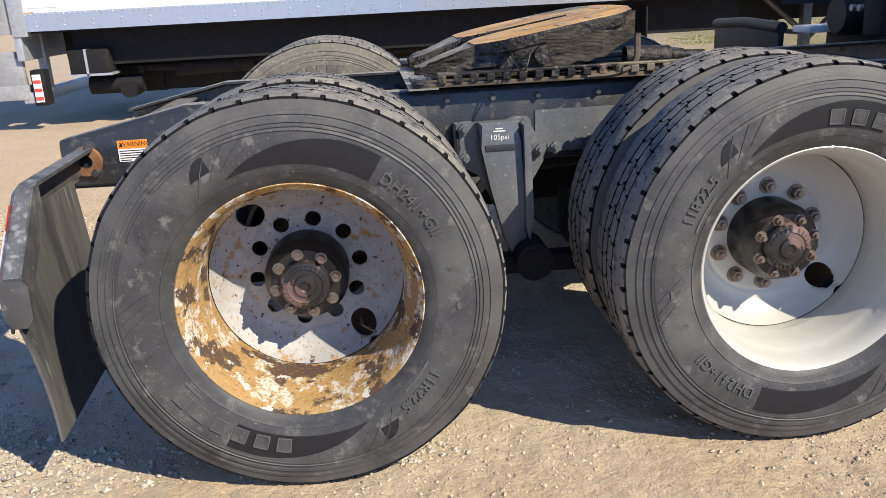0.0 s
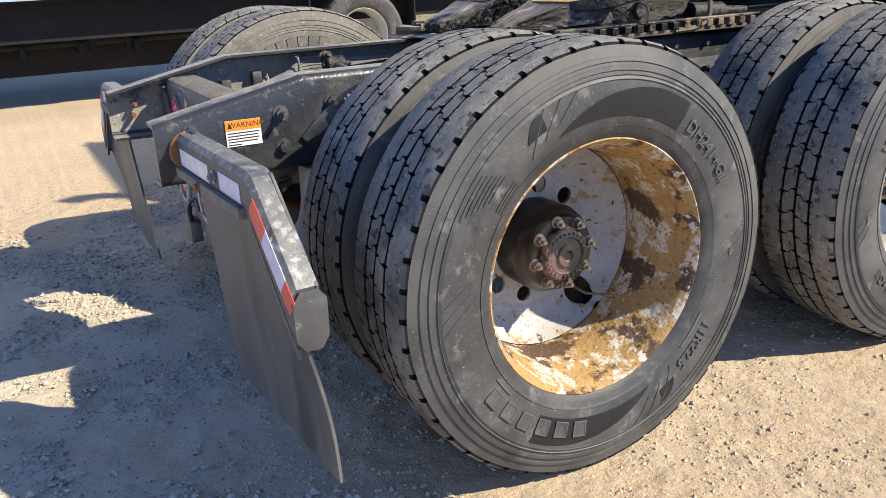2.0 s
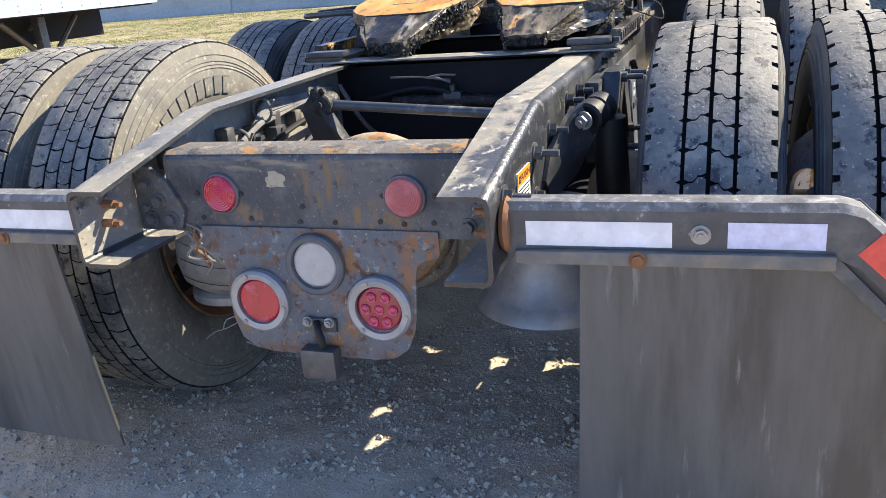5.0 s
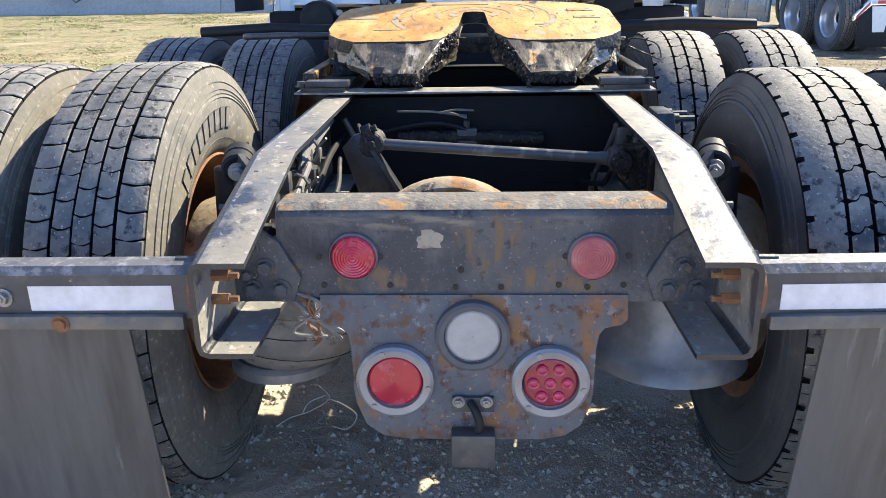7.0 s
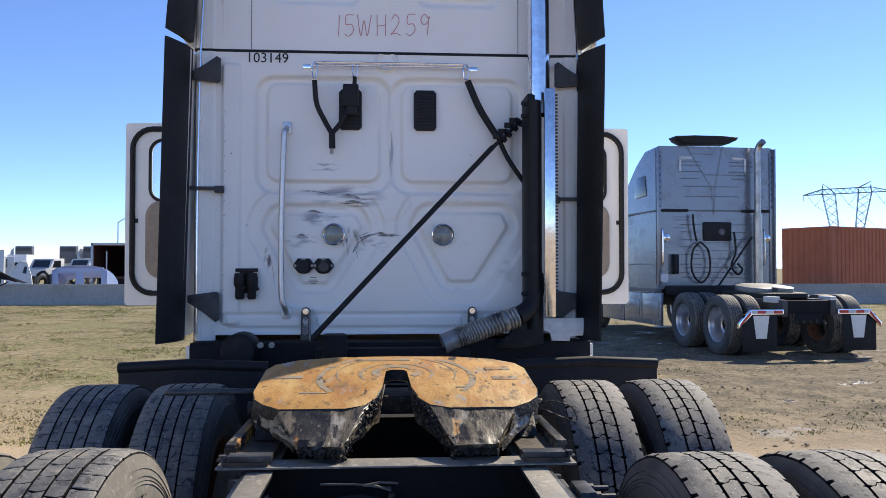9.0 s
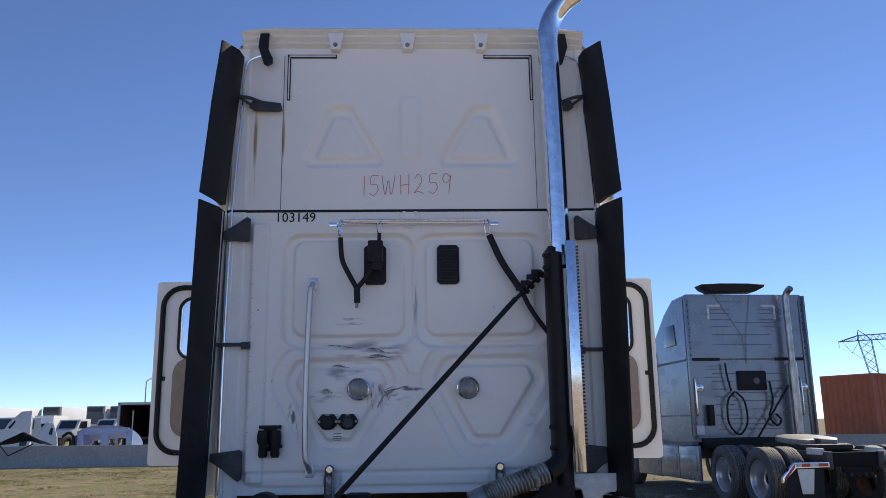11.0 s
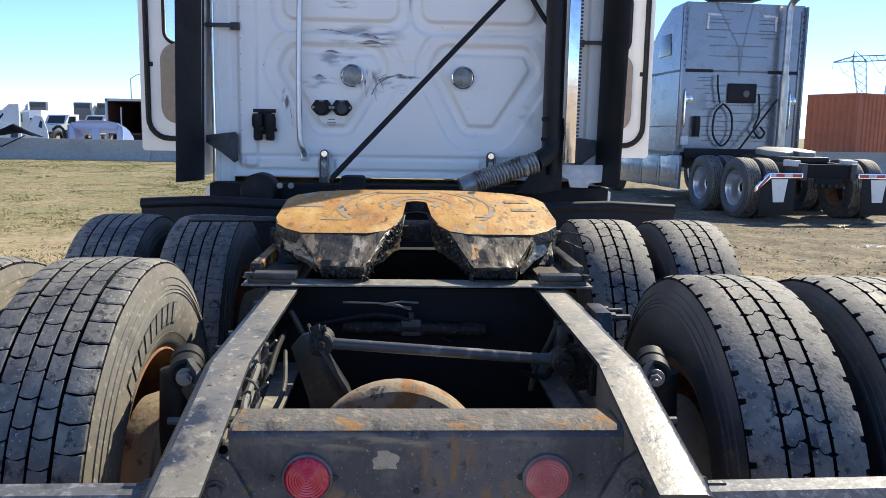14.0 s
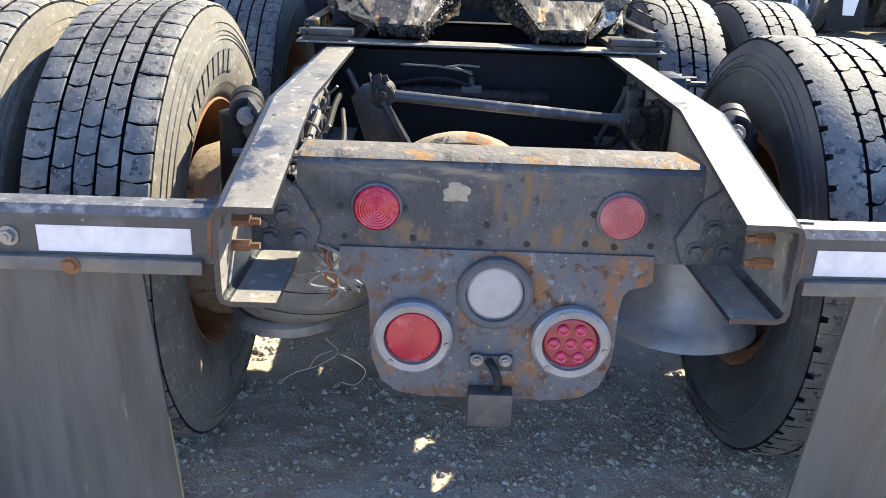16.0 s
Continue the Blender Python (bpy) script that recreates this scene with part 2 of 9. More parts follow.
M_ORANGE = mat("greased_orange_plate", (0.45, 0.235, 0.058), 0.55, layers=[((0.35, 0.135, 0.026), 5, 0.45, 0.2, 0.55), ((0.56, 0.37, 0.145), 8, 0.49, 0.2, 0.5), ((0.21, 0.115, 0.042), 17, 0.555, 0.1, 0.6), ((0.36, 0.31, 0.24), 10, 0.60, 0.08, 0.45), ((0.030, 0.021, 0.015), 9, 0.635, 0.03, 0.4), ((0.06, 0.04, 0.025), 40, 0.64, 0.05, 0.5)], bump=0.45, bump_scale=60, stretch=(0.6, 1.2, 1))
M_WHITE = mat("white_cab_paint", (0.88, 0.865, 0.82), 0.35, grain=0.1, layers=[((0.74, 0.72, 0.67), 1.3, 0.5, 0.35, 0.45), ((0.60, 0.58, 0.54), 14, 0.70, 0.2, 0.6)], bump=0.02, bump_scale=30, coat=0.15)
M_TAN = mat("tan_door_lining", (0.30, 0.25, 0.20), 0.7, bump=0.15)
M_SEAL = mat("black_rubber_seal", (0.012, 0.012, 0.014), 0.55, spec=0.3, layers=[((0.036, 0.036, 0.036), 8, 0.55, 0.3, 0.7)], bump=0.1)
M_CHROME = mat("chrome", (0.80, 0.80, 0.82), 0.12, 1.0, layers=[((0.5, 0.47, 0.43), 7, 0.62, 0.2, 0.4)], bump=0.02)
M_ALU = mat("brushed_aluminium", (0.62, 0.63, 0.65), 0.38, 0.9, grain=0.2, layers=[((0.50, 0.49, 0.48), 14, 0.55, 0.3, 0.5)], bump=0.08)
# pink blotches put a reflection of the sky into the cloudy lens colour
M_RED = mat("red_lens", (0.40, 0.008, 0.035), 0.25, layers=[((0.52, 0.13, 0.19), 20, 0.54, 0.2, 0.6)], bump=0.1, coat=0.4)
M_PINKRED = mat("faded_red_lens", (0.36, 0.085, 0.09), 0.5, layers=[((0.45, 0.22, 0.21), 14, 0.5, 0.3, 0.7)], bump=0.15)
M_DARKRED = mat("dark_red_lens", (0.24, 0.004, 0.03), 0.2, bump=0.3, bump_scale=90, coat=0.5)
M_CLEAR = mat("clear_lamp_lens", (0.34, 0.345, 0.345), 0.3, layers=[((0.36, 0.35, 0.33), 12, 0.55, 0.3, 0.6)], bump=0.15, coat=0.3)
M_REFW = mat("white_reflector", (0.70, 0.69, 0.70), 0.4, layers=[((0.5, 0.48, 0.46), 20, 0.6, 0.2, 0.6)], bump=0.05)
M_REFV = mat("violet_reflector", (0.56, 0.555, 0.68), 0.4, bump=0.3, bump_scale=160)
M_REFR = mat("red_reflector", (0.62, 0.07, 0.05), 0.4, bump=0.3, bump_scale=160)
M_SIGNO = mat("orange_sign", (0.85, 0.25, 0.02), 0.5)
M_SIGNW = mat("white_sign", (0.76, 0.75, 0.73), 0.5, layers=[((0.6, 0.57, 0.52), 12, 0.6, 0.2, 0.6)])
M_INK = mat("black_ink", (0.01, 0.01, 0.01), 0.6)
M_PINK = mat("pink_marker", (0.62, 0.22, 0.24), 0.6)
M_GLASS = bpy.data.materials.new("window_glass")
M_GLASS.use_nodes = True
M_GLASS.node_tree.nodes["Principled BSDF"].inputs["Transmission Weight"].default_value = 1.0
M_GLASS.node_tree.nodes["Principled BSDF"].inputs["Roughness"].default_value = 0.02
M_DARKGLASS = mat("dark_glass", (0.015, 0.018, 0.022), 0.08, coat=0.5)
M_SILVER = mat("silver_truck_paint", (0.25, 0.275, 0.315), 0.24, 0.45, grain=0.2, layers=[((0.20, 0.22, 0.25), 3, 0.5, 0.3, 0.4)], bump=0.02, coat=0.1)
M_GREYPL = mat("grey_plastic", (0.13, 0.135, 0.145), 0.6, bump=0.1)
M_ORCON = mat("orange_container_paint", (0.44, 0.125, 0.055), 0.65, layers=[((0.33, 0.09, 0.045), 1.5, 0.5, 0.3, 0.75), ((0.20, 0.09, 0.05), 7, 0.66, 0.1, 0.9)], bump=0.1)
M_CONC = mat("concrete", (0.37, 0.36, 0.335), 0.9, layers=[((0.27, 0.262, 0.245), 1.2, 0.5, 0.3, 0.95), ((0.20, 0.19, 0.18), 3.5, 0.64, 0.15, 0.95)], bump=0.4, bump_scale=25)
M_TRAILW = mat("white_trailer_panel", (0.80, 0.81, 0.82), 0.4, grain=0.1, layers=[((0.68, 0.68, 0.68), 2, 0.55, 0.3, 0.5)], bump=0.03)
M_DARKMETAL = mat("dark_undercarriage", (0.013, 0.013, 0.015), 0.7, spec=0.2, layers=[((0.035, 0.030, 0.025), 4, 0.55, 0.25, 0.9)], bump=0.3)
M_GALV = mat("galvanised_steel", (0.45, 0.47, 0.50), 0.5, 0.5, bump=0.1)
M_BLUE = mat("blue_paint", (0.33, 0.39, 0.60), 0.3, coat=0.4, layers=[((0.36, 0.40, 0.58), 3, 0.5, 0.3, 0.4)])
M_FADEWHITE = mat("faded_white_paint", (0.66, 0.66, 0.65), 0.5, layers=[((0.5, 0.5, 0.5), 1.0, 0.5, 0.3, 0.6)])
M_MAROON = mat("dark_red_box", (0.10, 0.04, 0.035), 0.7)
M_WIRE = mat("pale_wire", (0.17, 0.165, 0.155), 0.5)


# ---- mesh helpers ----
def box(bm, x0, x1, y0, y1, z0, z1, bev=0.0, m=None):
    vs = [bm.verts.new((x, y, z)) for x in (x0, x1) for y in (y0, y1) for z in (z0, z1)]
    fs = [bm.faces.new([vs[i] for i in q]) for q in ((0, 1, 3, 2), (4, 6, 7, 5), (0, 4, 5, 1), (2, 3, 7, 6), (0, 2, 6, 4), (1, 5, 7, 3))]
    if m is not None:
        bmesh.ops.transform(bm, matrix=m, verts=vs)
    if bev:
        es = list({e for f in fs for e in f.edges})
        bmesh.ops.bevel(bm, geom=es, offset=bev, segments=2, affect="EDGES", profile=0.6)
    return vs


def lathe(bm, prof, n=48, c=(0, 0, 0), axis="y", squash=None):
    rings = []
    for r, h in prof:
        ring = []
        for i in range(n):
            a = 2 * math.pi * i / n
            u, v = r * math.cos(a), r * math.sin(a)
            p = {"y": (u, h, v), "x": (h, u, v), "z": (u, v, h)}[axis]
            ring.append(bm.verts.new((p[0] + c[0], p[1] + c[1], p[2] + c[2])))
        rings.append(ring)
    for a, b in zip(rings, rings[1:]):
        for i in range(n):
            j = (i + 1) % n
            bm.faces.new((a[i], a[j], b[j], b[i]))
    return rings


def disc(bm, r, h, n=32, c=(0, 0, 0), axis="y"):
    vs = []
    for i in range(n):
        a = 2 * math.pi * i / n
        u, v = r * math.cos(a), r * math.sin(a)
        p = {"y": (u, h, v), "x": (h, u, v), "z": (u, v, h)}[axis]
        vs.append(bm.verts.new((p[0] + c[0], p[1] + c[1], p[2] + c[2])))
    bm.faces.new(vs)


def tube(bm, pts, r, n=10, caps=True):
    pts = [Vector(p) for p in pts]
    rad = r if isinstance(r, (list, tuple)) else [r] * len(pts)
    rings, up = [], None
    for i, p in enumerate(pts):
        d = (pts[min(i + 1, len(pts) - 1)] - pts[max(i - 1, 0)]).normalized()
        if up is None:
            up = d.orthogonal().normalized()
        up = (up - d * up.dot(d)).normalized()
        w = d.cross(up)
        rings.append([bm.verts.new(p + (up * math.cos(2 * math.pi * k / n) + w * math.sin(2 * math.pi * k / n)) * rad[i]) for k in range(n)])
    for a, b in zip(rings, rings[1:]):
        for k in range(n):
            bm.faces.new((a[k], a[(k + 1) % n], b[(k + 1) % n], b[k]))
    if caps:
        bm.faces.new(rings[0][::-1])
        bm.faces.new(rings[-1])


def curve_pts(ctrl, n=8):
    """A smooth line through the control points."""
    p = [Vector(c) for c in ctrl]
    p = [2 * p[0] - p[1]] + p + [2 * p[-1] - p[-2]]
    out = []
    for i in range(1, len(p) - 2):
        for k in range(n):
            t = k / n
            a, b, c, d = p[i - 1], p[i], p[i + 1], p[i + 2]
            out.append(0.5 * ((2 * b) + (c - a) * t + (2 * a - 5 * b + 4 * c - d) * t * t + (3 * b - a - 3 * c + d) * t ** 3))
    out.append(p[-2])
    return out


def prism(bm, poly, place, w0, w1, bev=0.0):
    """A polygon (u, v) made into a plate between w0 and w1; place(u, v, w) gives the point."""
    a = [bm.verts.new(place(u, v, w0)) for u, v in poly]
    b = [bm.verts.new(place(u, v, w1)) for u, v in poly]
    n = len(poly)
    f0, f1 = bm.faces.new(a[::-1]), bm.faces.new(b)
    for i in range(n):
        bm.faces.new((a[i], a[(i + 1) % n], b[(i + 1) % n], b[i]))
    if bev:
        bmesh.ops.bevel(bm, geom=list(f0.edges) + list(f1.edges), offset=bev, segments=2, affect="EDGES", profile=0.6)


def bolt(bm, p, d, r=0.012, h=0.01, stud=0.0):
    """A hexagon nut at p with its axis d, on a washer, with an optional stud end."""
    p, d = Vector(p), Vector(d).normalized()
    tube(bm, [p, p + d * 0.003], r * 1.45, 14)
    tube(bm, [p + d * 0.003, p + d * (0.003 + h)], r, 6)
    if stud:
        tube(bm, [p + d * h, p + d * (h + stud)], r * 0.5, 8)


def mesh_from(bm, name, material, smooth=38):
    bmesh.ops.recalc_face_normals(bm, faces=bm.faces)
    me = bpy.data.meshes.new(name)
    bm.to_mesh(me)
    bm.free()
    me.materials.append(material)
    if smooth:
        me.polygons.foreach_set("use_smooth", [True] * len(me.polygons))
        me.set_sharp_from_angle(angle=radians(smooth))
    return me


def part(name, bm, material, parent, label="", smooth=38, m=None):
    ob = new(name, mesh_from(bm, name, material, smooth))
    ob.parent = parent
    if m is not None:
        ob.matrix_basis = m
    if label:
        ob["label"] = label
    return ob


def share(name, me, parent, m):
    ob = new(name, me)
    ob.parent, ob.matrix_basis = parent, m
    return ob


def thing(name, label, category, at=(0, 0, 0), rz=0, group="", kind=""):
    ob = new(name)
    ob.matrix_basis = pose(*at, 0, 0, rz)
    ob.empty_display_size = 0.1
    return tagged(ob, label, category, group, kind)


def words(text, size, depth=0.0012):
    """Letters as a mesh in the x, z plane, centred, standing out by depth towards -y."""
    cu = bpy.data.curves.new("letters", "FONT")
    cu.body, cu.size, cu.extrude, cu.align_x, cu.align_y = text, size, depth / 2, "CENTER", "CENTER"
    cu.resolution_u = 3
    ob = bpy.data.objects.new("letters", cu)
    scene.collection.objects.link(ob)
    me = bpy.data.meshes.new_from_object(ob.evaluated_get(bpy.context.evaluated_depsgraph_get()))
    bpy.data.objects.remove(ob)
    bm = bmesh.new()
    bm.from_mesh(me)
    bpy.data.meshes.remove(me)
    for v in bm.verts:
        v.co = Vector((v.co.x, -v.co.z, v.co.y))
    return bm


# ---- ground ----
def ground_material():
    m = bpy.data.materials.new("dirt_and_dry_grass")
    m.use_nodes = True
    nt = m.node_tree
    b = nt.nodes["Principled BSDF"]
    N, L = nt.nodes.new, nt.links.new
    co = N("ShaderNodeTexCoord")

    def noise_fac(scale, lo, hi, detail=8, dist=0.0):
        n = N("ShaderNodeTexNoise")
        n.inputs["Scale"].default_value, n.inputs["Detail"].default_value, n.inputs["Distortion"].default_value = scale, detail, dist
        n.inputs["Roughness"].default_value = 0.65
        L(co.outputs["Object"], n.inputs["Vector"])
        r = N("ShaderNodeMapRange")
        r.inputs["From Min"].default_value, r.inputs["From Max"].default_value = lo, hi
        L(n.outputs["Fac"], r.inputs["Value"])
        return r.outputs[0], n.outputs["Fac"]

    def mix(f, a, b2, gain=1.06):
        x = N("ShaderNodeMix")
        x.data_type = "RGBA"
        L(f, x.inputs["Factor"])
        for s, v in (("A", a), ("B", b2)):
            if isinstance(v, tuple):
                x.inputs[s].default_value = (*(min(0.60, c * gain) for c in v), 1)
            else:
                L(v, x.inputs[s])
        return x.outputs["Result"]

    def math_node(op, a, b2):
        x = N("ShaderNodeMath")
        x.operation, x.use_clamp = op, op != "MULTIPLY"
        for i, v in enumerate((a, b2)):
            if isinstance(v, (int, float)):
                x.inputs[i].default_value = v
            else:
                L(v, x.inputs[i])
        return x.outputs[0]

    dirt = mix(noise_fac(0.9, 0.35, 0.65)[0], (0.43, 0.315, 0.192), (0.49, 0.375, 0.248))
    dirt = mix(noise_fac(28, 0.45, 0.75)[0], dirt, (0.32, 0.255, 0.185))
    dirt = mix(noise_fac(160, 0.55, 0.75)[0], dirt, (0.53, 0.47, 0.375))
    dirt = mix(math_node("MULTIPLY", noise_fac(0.75, 0.42, 0.60)[0], 0.30), dirt, (0.44, 0.375, 0.295))
    dirt = mix(math_node("MULTIPLY", noise_fac(22, 0.50, 0.62)[0], 0.25), dirt, (0.30, 0.235, 0.17))
    dirt = mix(math_node("MULTIPLY", noise_fac(60, 0.54, 0.62, 5)[0], 0.35), dirt, (0.27, 0.215, 0.155))
    dirt = mix(noise_fac(75, 0.62, 0.70, 4)[0], dirt, (0.25, 0.20, 0.145))
    dirt = mix(noise_fac(230, 0.60, 0.68, 3)[0], dirt, (0.21, 0.165, 0.115))
    # oily, trodden soil
    dirt = mix(math_node("MULTIPLY", noise_fac(1.6, 0.52, 0.72)[0], 0.4), dirt, (0.31, 0.265, 0.21))
    grass = mix(noise_fac(0.45, 0.42, 0.58)[0], (0.32, 0.25, 0.135), (0.20, 0.20, 0.07), 1.0)
    grass = mix(noise_fac(1.6, 0.50, 0.66)[0], grass, (0.255, 0.16, 0.10), 1.0)
    grass = mix(noise_fac(5, 0.46, 0.56)[0], grass, (0.125, 0.122, 0.045), 1.0)
    grass = mix(noise_fac(12, 0.52, 0.60)[0], grass, (0.34, 0.27, 0.155), 1.0)
    grass = mix(noise_fac(20, 0.52, 0.60)[0], grass, (0.075, 0.07, 0.03), 1.0)
    grass = mix(noise_fac(60, 0.52, 0.66)[0], grass, (0.36, 0.30, 0.19), 1.0)
    mud = mix(noise_fac(2.0, 0.4, 0.6)[0], (0.10, 0.082, 0.055), (0.235, 0.185, 0.12), 1.0)
    mud = mix(noise_fac(9, 0.50, 0.62)[0], mud, (0.065, 0.058, 0.032), 1.0)
    mud = mix(noise_fac(25, 0.54, 0.66)[0], mud, (0.30, 0.25, 0.17), 1.0)
    sep = N("ShaderNodeSeparateXYZ")
    L(co.outputs["Object"], sep.inputs[0])

    def ramp(v, lo, hi):
        r = N("ShaderNodeMapRange")
        r.inputs["From Min"].default_value, r.inputs["From Max"].default_value = lo, hi
        L(v, r.inputs["Value"])
        return r.outputs[0]

    # pale soil behind the chassis, its colour lightened to make up for the shade
    shade_lift = math_node("MULTIPLY", math_node("MULTIPLY", ramp(sep.outputs["X"], -3.2, -2.0), ramp(sep.outputs["X"], 2.2, 0.8)), math_node("MULTIPLY", ramp(sep.outputs["Y"], -1.3, -0.7), ramp(sep.outputs["Y"], 1.7, 0.8)))
    dirt = mix(math_node("MULTIPLY", shade_lift, math_node("MULTIPLY", noise_fac(5, 0.28, 0.55, 10)[0], 0.92)), dirt, (0.54, 0.468, 0.372), 1.0)
    far = ramp(sep.outputs["X"], 4.5, 8.5)
    patch = noise_fac(0.35, 0.24, 0.44)[0]
    col = mix(math_node("MULTIPLY", far, patch), dirt, grass)
    right = math_node("MULTIPLY", ramp(sep.outputs["Y"], -1.6, -3.2), math_node("MULTIPLY", ramp(sep.outputs["X"], 3.0, 6.0), ramp(sep.outputs["X"], 24.0, 15.0)))
    col = mix(math_node("MULTIPLY", right, noise_fac(0.7, 0.30, 0.42)[0]), col, mud)
    wet = math_node("MULTIPLY", right, noise_fac(1.1, 0.60, 0.63, 6)[0])
    col = mix(wet, col, (0.085, 0.068, 0.05))
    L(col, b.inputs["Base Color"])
    ro = N("ShaderNodeMapRange")
    ro.inputs["To Min"].default_value, ro.inputs["To Max"].default_value = 0.95, 0.22
    L(wet, ro.inputs["Value"])
    L(ro.outputs[0], b.inputs["Roughness"])
    b.inputs["Specular IOR Level"].default_value = 0.3
    hsum = math_node("ADD", math_node("MULTIPLY", noise_fac(14, 0, 1)[1], 0.6), math_node("ADD", math_node("MULTIPLY", noise_fac(45, 0, 1)[1], 0.75), math_node("MULTIPLY", noise_fac(130, 0, 1)[1], 0.22)))
    bump = N("ShaderNodeBump")
    bump.inputs["Strength"].default_value, bump.inputs["Distance"].default_value = 0.85, 0.016
    L(hsum, bump.inputs["Height"])
    L(bump.outputs[0], b.inputs["Normal"])
    return m


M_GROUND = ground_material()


def spaced(lo, hi, fine, far):
    """Line positions: even near the truck, then wider and wider."""
    v = list(np.arange(lo, hi + fine / 2, fine))
    step, x = fine, hi
    while x < far:
        step *= 1.35
        x += step
        v.append(x)
    step, x = fine, lo
    while x > -far:
        step *= 1.35
        x -= step
        v.insert(0, x)
    return v


def relief(x, y):
    fade = max(0.0, 1 - max(0.0, math.hypot(x, y) - 12) / 60)
    h = 0.010 * noise.noise((x * 1.3, y * 1.3, 0)) + 0.007 * noise.noise((x * 4.1, y * 4.1, 3)) + 0.0055 * noise.noise((x * 11, y * 11, 7))
    if x > 4:
        h += min(1, (x - 4) / 4) * (0.03 * noise.noise((x * 0.9, y * 0.9, 11)) + 0.02 * noise.noise((x * 2.7, y * 2.7, 17)))
    if abs(x) < 3 and abs(y) < 3.2:
        # trodden clods near the truck
        c = noise.noise((x * 2.3, y * 2.3, 21)) * 0.5 + 0.5
        h += (0.0055 * noise.noise((x * 24, y * 24, 5)) + 0.0065 * abs(noise.noise((x * 41, y * 41, 9)))) * (0.4 + 0.9 * c)
    return h * fade


def build_ground():
    xs, ys = spaced(-2.5, 2.4, 0.0145, 1600), spaced(-2.4, 2.4, 0.0145, 1600)
    verts = [(x, y, relief(x, y) - 0.004) for x in xs for y in ys]
    n = len(ys)
    faces = [(i * n + j, (i + 1) * n + j, (i + 1) * n + j + 1, i * n + j + 1) for i in range(len(xs) - 1) for j in range(n - 1)]
    me = bpy.data.meshes.new("ground")
    me.from_pydata(verts, [], faces)
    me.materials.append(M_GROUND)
    me.polygons.foreach_set("use_smooth", [True] * len(me.polygons))
    tagged(new("ground", me), "dry tan dirt yard turning to patchy grass", "ground", kind="structure")


build_ground()


# ---- wheels and tyres ----
R_TYRE = 0.512
SIDE = [(0.290, 0.104), (0.300, 0.116), (0.318, 0.127), (0.340, 0.134), (0.370, 0.139), (0.405, 0.141), (0.435, 0.138), (0.462, 0.132), (0.482, 0.126), (0.497, 0.1215)]


def side_y(r):
    return float(np.interp(r, [p[0] for p in SIDE], [p[1] for p in SIDE]))


def crown(y):
    a = abs(y)
    return R_TYRE - 0.22 * a * a - (14 * (a - 0.1) ** 2 if a > 0.1 else 0)


def carcass(bm):
    rad = sorted(set([p[0] for p in SIDE] + [0.326, 0.332, 0.3325, 0.428, 0.4285, 0.437, 0.4375, 0.446, 0.4465, 0.455, 0.4555, 0.464, 0.4645, 0.473, 0.4735]))
    step = {0.332: 0.0018, 0.3325: 0, 0.428: 0.0, 0.4285: 0.0026, 0.437: 0.0026, 0.4375: 0, 0.446: 0, 0.4465: 0.0026, 0.455: 0.0026, 0.4555: 0, 0.464: 0, 0.4645: 0.0026, 0.473: 0.0026, 0.4735: 0}
    half = [(r, side_y(r) + step.get(r, 0)) for r in rad]
    base = [(crown(y) - 0.014, y) for y in np.linspace(0.117, -0.117, 9)]
    prof = [(r, -y) for r, y in half] + [(r, -y) for r, y in base] + [(r, y) for r, y in half[::-1]]
    rings = lathe(bm, prof, 96)
    for f in bm.faces:
        if all(abs(v.co.y) < 0.119 and math.hypot(v.co.x, v.co.z) > 0.47 for v in f.verts):
            f.material_index = 4
    n = len(half)
    return rings[n - 1], rings[n + len(base)]


def tread_block(bm, outline, a0, flip=1, drop=0.014, worn=0.0):
    """One block of tread; worn rounds its upper edges off by so much."""
    top, low = [], []
    if worn:
        cs, cy = sum(s for s, _ in outline) / len(outline), sum(y for _, y in outline) / len(outline)
        ws, wy = max(s for s, _ in outline) - cs, max(y for _, y in outline) - cy
        inner = []
        for s, y in outline:
            s2, y2 = cs + (s - cs) * (1 - worn / ws), cy + (y - cy) * (1 - worn / wy)
            a, r = a0 + s2 / R_TYRE, crown(y2)
            inner.append(bm.verts.new((r * math.cos(a), flip * y2, r * math.sin(a))))
    for s, y in outline:
        a, r = a0 + s / R_TYRE, crown(y) - worn * 0.55
        top.append(bm.verts.new((r * math.cos(a), flip * y, r * math.sin(a))))
        q = r - drop
        low.append(bm.verts.new((q * math.cos(a), flip * (y * 1.012), q * math.sin(a))))
    n = len(top)
    if worn:
        cap = bm.faces.new(inner)
        for i in range(n):
            bm.faces.new((inner[i], top[i], top[(i + 1) % n], inner[(i + 1) % n])).material_index = 5
    else:
        cap = bm.faces.new(top)
    fs = []
    for i in range(n):
        fs.append(bm.faces.new((top[i], low[i], low[(i + 1) % n], top[(i + 1) % n])))
    for f in fs:
        f.material_index = 4
    cap.material_index = 1
    return low


def knit(bm, rows, edge):
    """Joins the feet of the blocks along and across the tread, and to the shoulder, so that the tyre is one skin."""
    for row in rows:
        for k, a in enumerate(row):
            b = row[(k + 1) % len(row)]
            bm.faces.new((a[-1], a[-2], b[0], b[1]) if len({a[-1], a[-2], b[0], b[1]}) == 4 else (a[-1], b[0], b[1])).material_index = 1
    for p, q in zip(rows, rows[1:]):
        bm.faces.new((p[0][0], p[0][1], q[0][0])).material_index = 1
    for row, ring in ((rows[0], edge[0]), (rows[-1], edge[1])):
        bm.faces.new((row[0][0], row[0][1], ring[0])).material_index = 1


